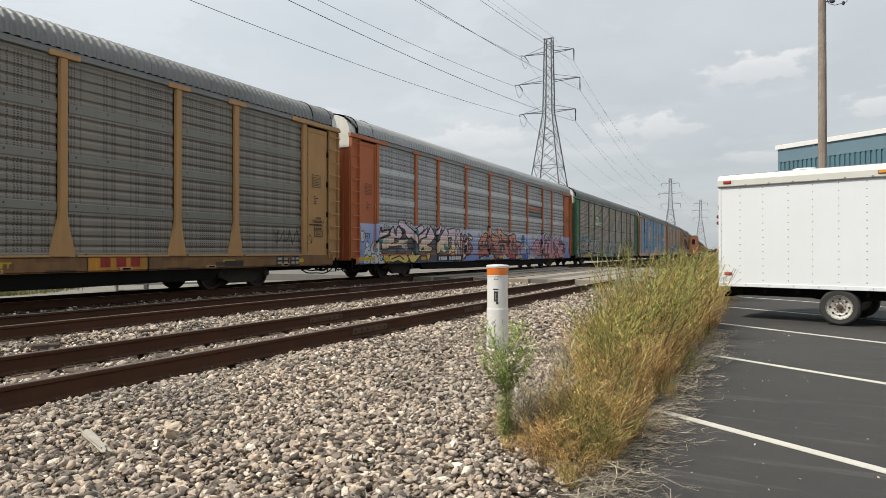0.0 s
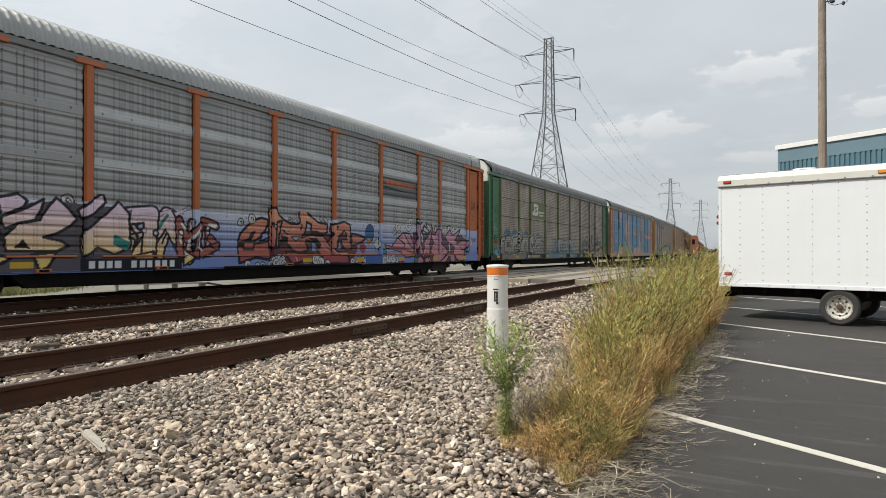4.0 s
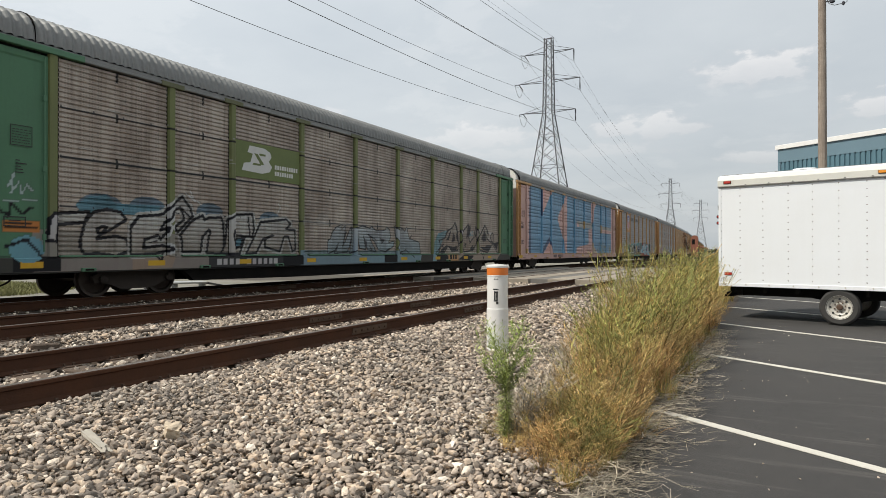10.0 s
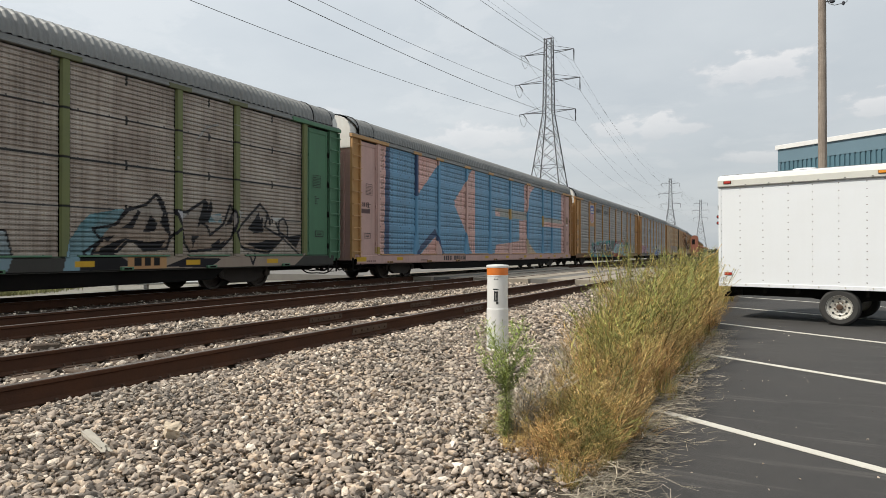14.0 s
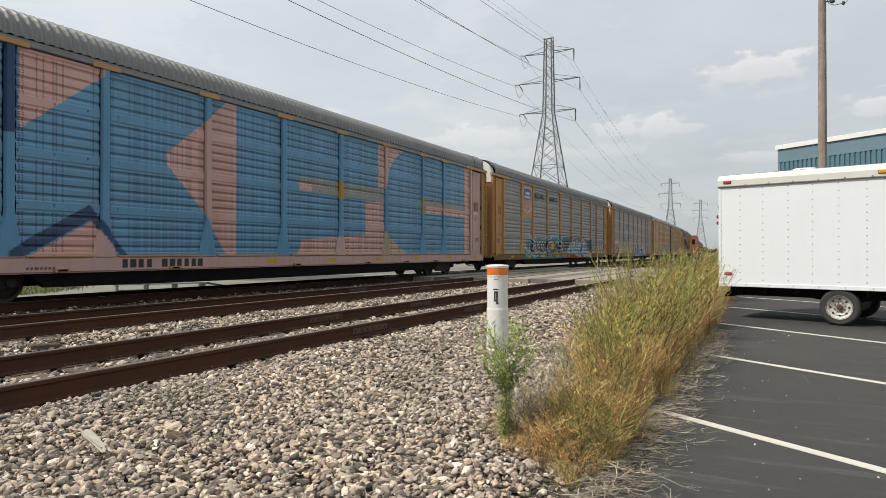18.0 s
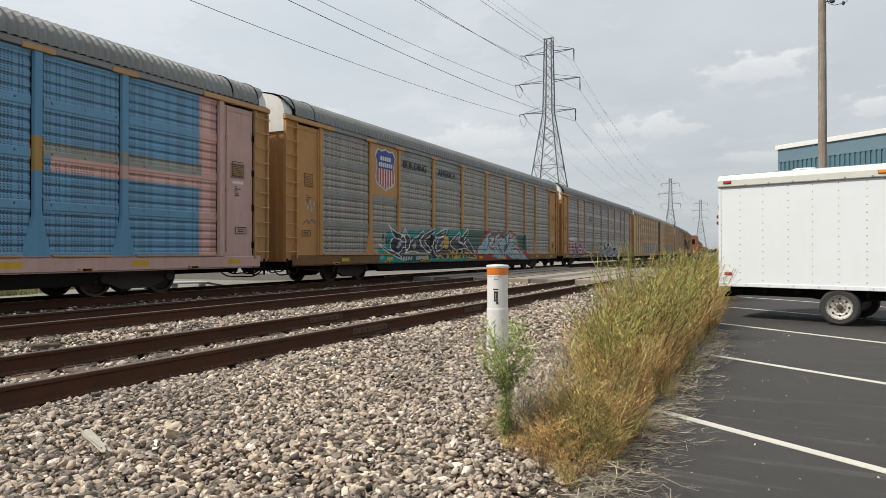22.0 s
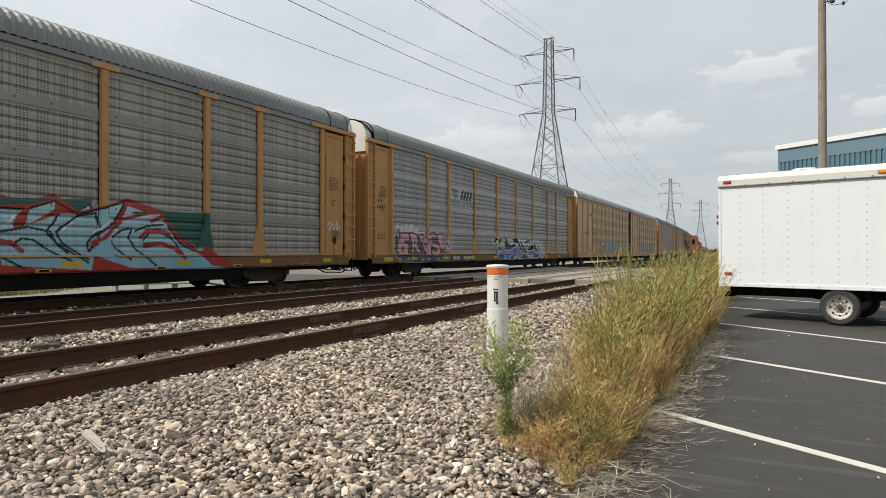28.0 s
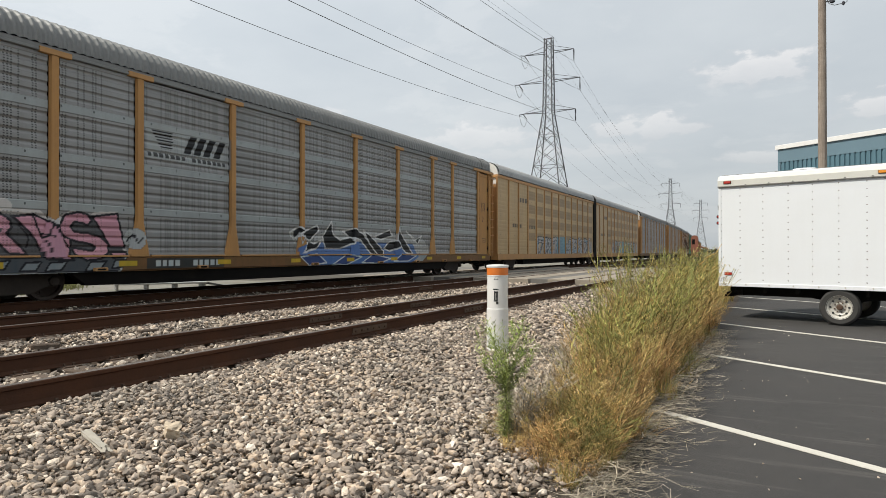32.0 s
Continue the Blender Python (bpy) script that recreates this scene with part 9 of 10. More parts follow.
def tower_parts():
    legs, brace = [], Shape()
    levels = [0, 5, 9.5, 13.5, 17, 20, 22.6, 24.6, 26.6, 28.4, 30.4, 32.4, 34.1, 35.8, 37.6, 38.9, 40.1]
    for sx in (-1, 1):
        for sy in (-1, 1):
            ring = [(-0.08, -0.08), (0.08, -0.08), (0.08, 0.08), (-0.08, 0.08), (-0.08, -0.08)]
            leg = Shape().grid(np.array([[(sx * half_width(z) + u, sy * half_width(z) + v, z) for u, v in ring] for z in (0, 14.3, 26.6, 40.1)]))
            legs.append(with_mat(leg.mesh("leg"), M["galv"]))
    for a, b in zip(levels, levels[1:]):
        ha, hb = half_width(a), half_width(b)
        r = 0.045 if a < 24 else 0.035
        for k in range(4):
            c = [(-1, -1), (1, -1), (1, 1), (-1, 1)]
            (x0, y0), (x1, y1) = c[k], c[(k + 1) % 4]
            brace.tube((x0 * ha, y0 * ha, a), (x1 * hb, y1 * hb, b), r, 4)
            brace.tube((x1 * ha, y1 * ha, a), (x0 * hb, y0 * hb, b), r, 4)
            if a in (9.5, 13.5, 20, 26.6, 32.4, 37.6):
                brace.tube((x0 * hb, y0 * hb, b), (x1 * hb, y1 * hb, b), r, 4)
    return legs, brace.mesh("bracing")


def arm_mesh(z, n):
    sh = Shape()
    w = half_width(z)
    for sg in (-1, 1):
        for sy in (-1, 1):
            sh.tube((sg * w, sy * w, z), (sg * n, 0, z + 0.05), 0.06, 4)
        sh.tube((sg * w, 0, z + 1.2), (sg * n, 0, z + 0.05), 0.035, 4)
        for u in (0.3, 0.6):
            a = w + (n - w) * u
            sh.tube((sg * a, w * (1 - u), z), (sg * a, -w * (1 - u), z), 0.03, 4)
    return sh.mesh("crossarm")


def insulators(z, n):
    out = []
    r = Shape()
    pts = [(0.05, 0.0)]
    for k in range(11):
        pts += [(0.05, -0.19 * k - 0.02), (0.14, -0.19 * k - 0.07), (0.14, -0.19 * k - 0.12), (0.05, -0.19 * k - 0.15)]
    r.lathe(pts[::-1], 8, "z", (n, 0, z))
    l = Shape()
    for sy in (-1, 1):
        l.tube((-n, 0, z), (-n, sy * 2.0, z - 0.5), 0.085, 6)
    j = Shape()
    prev = None
    for k in range(9):
        u = k / 8 * 2 - 1
        p = (-n, u * 2.0, z - 0.5 - 1.8 * (1 - u * u))
        if prev:
            j.tube(prev, p, 0.03, 5)
        prev = p
    return r, l, j


def build_towers():
    legs, brac = tower_parts()
    brac.materials.append(M["galv"])
    arms = [with_mat(arm_mesh(z, n), M["galv"]) for z, n in ARMS]
    ins = []
    for z, n in ARMS:
        ins.append([with_mat(s.mesh(nm), M[mt]) for s, nm, mt in zip(insulators(z, n), ("insulator_string", "strain_insulator", "jumper"), ("glass_ins", "glass_ins", "wire"))])
    spots = [(-36.6, -92), (-35.8, 110.8), (-47.5, 352), (-47.0, 505)]
    for x, y in spots:
        t = empty("transmission_tower", pose(x, y, -0.5), label="grey galvanised lattice transmission tower with three crossarms", category="pylon", group="pylons along the railway")
        for leg in legs:
            part("leg", leg, None, t)
        tagged(part("bracing", brac, None, t), kind="stuff")
        part("peak", Shape().box(-1.0, 1.0, -0.08, 0.08, 40.05, 40.2), M["galv"], t)
        for me, trio in zip(arms, ins):
            a = part("crossarm", me, None, t)
            for nm, i in zip(("insulator_string", "strain_insulator", "jumper"), trio):
                part(nm, i, None, a)
    for (x0, y0), (x1, y1), sag in ((spots[0], spots[1], 5.2), (spots[1], spots[2], 7.0), (spots[2], spots[3], 4.5)):
        for z, n in ARMS + ((40.2, 0.95),):
            for sg in (-1, 1):
                drop = (2.2 if sg > 0 else 0.5) if z < 39 else 0.0
                r = (0.027 if z < 39 else 0.015) * (1.0 if y0 < 0 else 0.65)
                line = [(x0 + (x1 - x0) * k / 40 + sg * n, y0 + (y1 - y0) * k / 40, z - 0.5 - drop - 4 * sag * k / 40 * (1 - k / 40) * (0.8 if z > 39 else 1)) for k in range(41)]
                sh = Shape().grid(np.array([[(a + r * math.cos(v), b, c + r * math.sin(v)) for v in np.linspace(0, 2 * math.pi, 6)] for a, b, c in line]))
                tagged(link("conductor", sh, M["wire"]), "thin dark overhead power line between pylons", "power line", "overhead lines")


build_towers()


# ---- crossing signal, far yard, far trees ----
def build_signal():
    s = empty("crossing_signal", pose(-2.32, 35.8, -0.4), label="black crossing signal with red lamps behind the trailer", category="signal")
    part("mast", Shape().tube((0, 0, 0), (0, 0, 4.2), 0.06, 10), M["galv"], s)
    for z in (2.95, 3.27):
        part("bracket", Shape().tube((0, 0, z), (-0.2, 0, z), 0.02, 6), M["black"], s)
        h = part("lamp_head", Shape().lathe([(0.085, 0.06), (0.09, 0.02), (0.07, -0.08), (0.072, -0.10)], 16, "y", (-0.16, 0, z)), M["black"], s)
        part("lens", Shape().lathe([(0.066, -0.085), (0.04, -0.105), (0.01, -0.112)], 16, "y", (-0.16, 0, z)), M["red_lens"], h)
    part("sign", Shape().box(-0.18, -0.08, -0.02, 0.02, 3.6, 3.85), M["black"], s)
    part("base", Shape().box(-0.2, 0.2, -0.2, 0.2, 0, 0.12, 0.02), M["concrete"], s)


build_signal()


def build_gate_box():
    g = empty("gate_mechanism", pose(-3.64, 36.0, -0.4), label="rusty red round-topped gate mechanism on a post", category="signal")
    part("post", Shape().tube((0, 0, 0), (0, 0, 1.3), 0.06, 10), M["galv"], g)
    pts = [(-0.17, 1.2), (0.17, 1.2)] + [(0.17 * math.cos(a), 2.16 + 0.17 * math.sin(a)) for a in np.linspace(0, math.pi, 9)]
    part("housing", Shape().prism(pts, -0.14, 0.14, axis="y"), M["rust_red"], g, "rust-red housing")
    part("hatch", Shape().box(-0.12, 0.02, -0.150, -0.138, 1.85, 2.12, 0.004), M["black"], g)
    part("arm_stub", Shape().tube((0.17, 0, 1.75), (0.62, 0, 1.62), 0.05, 8), M["rust_red"], g)


build_gate_box()


def build_far_yard():
    k = empty("loading_ramp", pose(-20.7, 16.6, -0.35, 0, 0, 58), label="low pale grey loading ramp on the gravel yard", category="ramp")
    part("deck", Shape().box(-1.6, 1.6, -0.6, 0.6, 0.19, 0.25, 0.01), M["pale_roof"], k)
    for x in (-1.5, -0.5, 0.5, 1.5):
        part("bearer", Shape().box(x - 0.035, x + 0.035, -0.55, 0.55, 0.0, 0.19), M["trim_grey"], k)
    part("lip", Shape().add([(1.6, -0.6, 0.16), (1.6, 0.6, 0.16), (2.6, 0.6, 0.0), (2.6, -0.6, 0.0), (1.6, -0.6, 0.245), (1.6, 0.6, 0.245), (2.6, 0.6, 0.03), (2.6, -0.6, 0.03)],
         [(0, 1, 2, 3), (4, 5, 6, 7), (0, 3, 7, 4), (1, 2, 6, 5), (0, 1, 5, 4), (3, 2, 6, 7)]), M["galv"], k)


build_far_yard()


def blades(n, xs, ys, z0, h, spread, width, seed, bend=0.5):
    """n grass blades, each of two bent triangles pairs."""
    rng = np.random.RandomState(seed)
    a = rng.uniform(0, 2 * math.pi, n)
    hh = h * rng.uniform(0.45, 1.15, n)
    lean = spread * rng.uniform(0.2, 1.0, n)
    dx, dy = np.cos(a), np.sin(a)
    px, py = -dy * width / 2, dx * width / 2
    V = np.zeros((n, 7, 3))
    for k, (u, w) in enumerate(((0.0, 1.0), (0.4, 0.9), (0.75, 0.6), (1.0, 0.0))):
        ox, oy, oz = xs + dx * lean * u ** 1.7, ys + dy * lean * u ** 1.7, z0 + hh * (u - bend * 0.35 * u * u)
        if w > 0:
            V[:, 2 * k] = np.stack([ox - px * w, oy - py * w, oz], -1)
            V[:, 2 * k + 1] = np.stack([ox + px * w, oy + py * w, oz], -1)
        else:
            V[:, 6] = np.stack([ox, oy, oz], -1)
    f = np.array([(0, 1, 3), (0, 3, 2), (2, 3, 5), (2, 5, 4), (4, 5, 6)])
    F = f[None] + (np.arange(n) * 7)[:, None, None]
    return V.reshape(-1, 3), F.reshape(-1, 3)


def build_far_grass():
    rng = np.random.RandomState(4)
    n = 52000
    xs, ys = rng.uniform(-36, -22.0, n), rng.uniform(8, 19, n)
    keep = (ys < 12.4 + 1.2 * (-22.4 - xs) + rng.normal(0, 0.6, n)) & (xs < -22.0 - 0.5 * rng.rand(n)) & (ys < 17)
    xs, ys = xs[keep], ys[keep]
    zs = np.interp(xs, [p[0] for p in PROFILE], [p[1] for p in PROFILE])
    V, F = blades(len(xs), xs, ys, zs, 0.27, 0.16, 0.022, 8)
    tagged(new("grass", fast_mesh("grass", V, F, M["grass"])), "low patchy green and straw grass by the yard", "grass", kind="stuff")


build_far_grass()
M["far_leaf"] = material("far_foliage", (0.075, 0.085, 0.06), 0.95, grain=0.2, stain=0.4, stain_scale=0.1, bump=0, per_island=0.3)


def build_far_trees():
    rng = np.random.RandomState(3)
    V, F, n = [], [], 0
    shapes, f = rock_shapes(8, 2)
    for k in range(1500):
        x = rng.uniform(-520, 420)
        y = 640 + rng.uniform(-30, 90)
        top = 5 + 3.5 * math.sin(x * 0.021) + 2.5 * math.sin(x * 0.07 + 1)
        z = rng.uniform(0, 1) ** 0.7 * max(3, top)
        V.append(shapes[k % 8] * rng.uniform(0.8, 2.2) + np.array([x, y, z])); F.append(f + n); n += 12
    tagged(new("far_trees", fast_mesh("far_trees", np.concatenate(V), np.concatenate(F), M["far_leaf"])), "distant hazy line of trees on the horizon", "trees", kind="stuff")


build_far_trees()


def build_pebbles():
    rng = np.random.RandomState(17)
    n = 130
    x, y = -0.8 + rng.exponential(0.9, n), rng.uniform(2.0, 14, n)
    size = rng.uniform(0.008, 0.022, n)
    V, F = scatter_rocks(x, y, np.full(n, -0.377), size, 19)
    tagged(new("pebble", fast_mesh("pebble", V, F, M["stone"])), "small stray pebbles on the asphalt", "gravel", kind="stuff")


build_pebbles()


# ---- weeds ----
def tint_material(name, rough=0.85, green=(0.285, 0.30, 0.085), straw=(0.45, 0.26, 0.10)):
    """Plant colour from the attribute, moved between green and straw from plant to plant."""
    m = bpy.data.materials.new(name)
    m.use_nodes = True
    nt = m.node_tree
    N, Lk = nt.nodes.new, nt.links.new
    b = nt.nodes["Principled BSDF"]
    b.inputs["Roughness"].default_value = rough
    at = N("ShaderNodeAttribute"); at.attribute_name = "paint"
    oi = N("ShaderNodeObjectInfo")
    gi = N("ShaderNodeNewGeometry")
    ad = N("ShaderNodeMath"); ad.operation = "MULTIPLY_ADD"; ad.inputs[1].default_value = 1.0; ad.inputs[2].default_value = -0.39
    Lk(oi.outputs["Random"], ad.inputs[0])
    su = N("ShaderNodeMath"); su.operation = "ADD"; su.use_clamp = True
    Lk(ad.outputs[0], su.inputs[0]); Lk(at.outputs["Fac"], su.inputs[1])
    mx = N("ShaderNodeMixRGB"); mx.inputs["Color1"].default_value = (*straw, 1); mx.inputs["Color2"].default_value = (*green, 1)
    Lk(su.outputs[0], mx.inputs[0])
    r = N("ShaderNodeMapRange"); r.inputs["To Min"].default_value = 0.30; r.inputs["To Max"].default_value = 1.6
    Lk(gi.outputs["Random Per Island"], r.inputs["Value"])
    mu = N("ShaderNodeMixRGB"); mu.blend_type = "MULTIPLY"; mu.inputs[0].default_value = 1
    Lk(mx.outputs[0], mu.inputs["Color1"]); Lk(r.outputs[0], mu.inputs["Color2"])
    # whole plants differ in shade as well
    f1 = N("ShaderNodeMath"); f1.operation = "MULTIPLY"; f1.inputs[1].default_value = 7.31
    f2 = N("ShaderNodeMath"); f2.operation = "FRACT"
    Lk(oi.outputs["Random"], f1.inputs[0]); Lk(f1.outputs[0], f2.inputs[0])
    r2 = N("ShaderNodeMapRange"); r2.inputs["To Min"].default_value = 0.55; r2.inputs["To Max"].default_value = 1.4
    Lk(f2.outputs[0], r2.inputs["Value"])
    m2 = N("ShaderNodeMixRGB"); m2.blend_type = "MULTIPLY"; m2.inputs[0].default_value = 1
    Lk(mu.outputs[0], m2.inputs["Color1"]); Lk(r2.outputs[0], m2.inputs["Color2"])
    mu = m2
    Lk(mu.outputs[0], b.inputs["Base Color"])
    tr = N("ShaderNodeBsdfTranslucent"); Lk(mu.outputs[0], tr.inputs["Color"])
    ms = N("ShaderNodeMixShader"); ms.inputs[0].default_value = 0.08
    out = nt.nodes["Material Output"]
    Lk(b.outputs[0], ms.inputs[1]); Lk(tr.outputs[0], ms.inputs[2]); Lk(ms.outputs[0], out.inputs["Surface"])
    return m


M["weed"] = tint_material("weed_leaf")
M["weed_dry"] = tint_material("dry_weed", green=(0.42, 0.31, 0.12), straw=(0.47, 0.275, 0.115))
M["dead"] = tint_material("dead_stalk", green=(0.34, 0.29, 0.21), straw=(0.46, 0.40, 0.31))
M["horseweed"] = tint_material("horseweed_leaf", green=(0.20, 0.27, 0.065), straw=(0.50, 0.53, 0.19))


class Fibres:
    """Thin tapering ribbons gathered in one mesh, each with a tint."""

    def __init__(self):
        self.v, self.f, self.c, self.n = [], [], [], 0

    def ribbon(self, pts, w0, w1, tint, rng):
        side = Vector((rng.uniform(-1, 1), rng.uniform(-1, 1), rng.uniform(-0.3, 0.3))).normalized()
        k = len(pts)
        for i, p in enumerate(pts):
            w = (w0 + (w1 - w0) * i / (k - 1)) / 2
            self.v += [(p[0] - side.x * w, p[1] - side.y * w, p[2] - side.z * w), (p[0] + side.x * w, p[1] + side.y * w, p[2] + side.z * w)]
            self.c += [tint if isinstance(tint, float) else tint[i]] * 2
        self.f += [(self.n + 2 * i, self.n + 2 * i + 1, self.n + 2 * i + 3, self.n + 2 * i + 2) for i in range(k - 1)]
        self.n += 2 * k

    def leaf(self, p, d, length, w, tint):
        d = Vector(d).normalized()
        s = d.cross(Vector((0, 0, 1)))
        s = s.normalized() * w / 2 if s.length > 1e-4 else Vector((w / 2, 0, 0))
        p = Vector(p)
        a, b, e = p + d * length * 0.45 + s, p + d * length * 0.45 - s, p + d * length
        self.v += [p[:], a[:], e[:], b[:]]
        self.c += [tint] * 4
        self.f.append((self.n, self.n + 1, self.n + 2, self.n + 3)); self.n += 4

    def mesh(self, name, mat):
        me = fast_mesh(name, np.array(self.v), np.array(self.f), mat)
        at = me.attributes.new("paint", "FLOAT_COLOR", "POINT")
        c = np.array(self.c, np.float32)
        at.data.foreach_set("color", np.stack([c, c, c, np.ones_like(c)], -1).ravel())
        return me


def bushy_weed(seed, mat="weed", stems=11):
    """A wiry many-branched roadside weed, one metre tall before scaling."""
    rng = random.Random(seed)
    fb = Fibres()
    for k in range(stems):
        a, lean = rng.uniform(0, 6.283), rng.uniform(0.08, 0.50)
        h = rng.uniform(0.62, 1.0)
        pts, q = [], Vector((rng.uniform(-0.05, 0.05), rng.uniform(-0.05, 0.05), -0.03))
        for i in range(6):
            u = i / 5
            pts.append((q.x + math.cos(a) * lean * u ** 1.3 + rng.uniform(-0.022, 0.022), q.y + math.sin(a) * lean * u ** 1.3 + rng.uniform(-0.022, 0.022), q.z + h * u))
        fb.ribbon(pts, 0.011, 0.006, [0.05, 0.1, 0.3, 0.5, 0.65, 0.8], rng)
        for j in range(13):
            u = rng.uniform(0.12, 0.98)
            i = min(4, int(u * 5)); f = u * 5 - i
            p = Vector(pts[i]).lerp(Vector(pts[i + 1]), f)
            b = a + rng.uniform(-1.6, 1.6)
            ln = rng.uniform(0.10, 0.30) * (1.15 - 0.5 * u)
            e1 = p + Vector((math.cos(b) * ln * 0.62, math.sin(b) * ln * 0.62, ln * rng.uniform(0.1, 0.5)))
            b += rng.uniform(-0.9, 0.9)
            e2 = e1 + Vector((math.cos(b) * ln * 0.4, math.sin(b) * ln * 0.4, ln * rng.uniform(0.1, 0.6)))
            t = min(1.0, max(0.0, p.z * 0.95 + rng.uniform(-0.25, 0.2)))
            fb.ribbon([p[:], e1[:], e2[:]], 0.0090, 0.0052, t, rng)
            for m in range(4):
                w = rng.uniform(0.15, 1)
                s = p.lerp(e1, w * 2) if w < 0.5 else e1.lerp(e2, w * 2 - 1)
                c = rng.uniform(0, 6.283)
                fb.leaf(s, (math.cos(c), math.sin(c), rng.uniform(0.2, 1.4)), rng.uniform(0.028, 0.055), rng.uniform(0.006, 0.011), min(1.0, max(0.0, t + rng.uniform(-0.15, 0.25))))
    return fb.mesh("weed", M[mat])


def dry_tuft(seed):
    rng = random.Random(seed)
    fb = Fibres()
    for k in range(100):
        a, lean, h = rng.uniform(0, 6.283), rng.uniform(0.02, 0.30), rng.uniform(0.16, 0.46)
        x, y = rng.gauss(0, 0.07), rng.gauss(0, 0.07)
        pts = [(x + math.cos(a) * lean * u ** 1.6, y + math.sin(a) * lean * u ** 1.6, h * (u - 0.3 * u ** 3 * (lean / 0.3)) - 0.01) for u in (0, 0.35, 0.7, 1.0)]
        fb.ribbon(pts, 0.0065, 0.003, rng.uniform(0.0, 0.45) if rng.random() < 0.75 else 0.85, rng)
    return fb.mesh("dry_grass", M["weed"])


def sprawl(seed):
    """Grey dead stalks that lie out over the asphalt."""
    rng = random.Random(seed)
    fb = Fibres()
    for k in range(16):
        a = rng.uniform(-1.25, 0.9)
        ln = rng.uniform(0.25, 0.62)
        p = Vector((rng.uniform(-0.12, 0.02), rng.uniform(-0.2, 0.2), rng.uniform(0.01, 0.10)))
        pts = [p]
        for i in range(5):
            a += rng.uniform(-0.95, 0.95)
            pts.append(pts[-1] + Vector((math.cos(a) * ln / 5, math.sin(a) * ln / 5, rng.uniform(-0.03, 0.025))))
        for q in pts:
            q.z = max(0.008, q.z)
        fb.ribbon([q[:] for q in pts], 0.0075, 0.003, rng.uniform(0, 0.6), rng)
        for j in range(7):
            q = pts[rng.randint(1, 5)]
            b = a + rng.uniform(-1.2, 1.2)
            e = q + Vector((math.cos(b) * 0.1, math.sin(b) * 0.1, rng.uniform(-0.01, 0.05)))
            e.z = max(0.008, e.z)
            fb.ribbon([q[:], e[:]], 0.0055, 0.002, rng.uniform(0, 0.6), rng)
    return fb.mesh("dead_stalk", M["dead"])


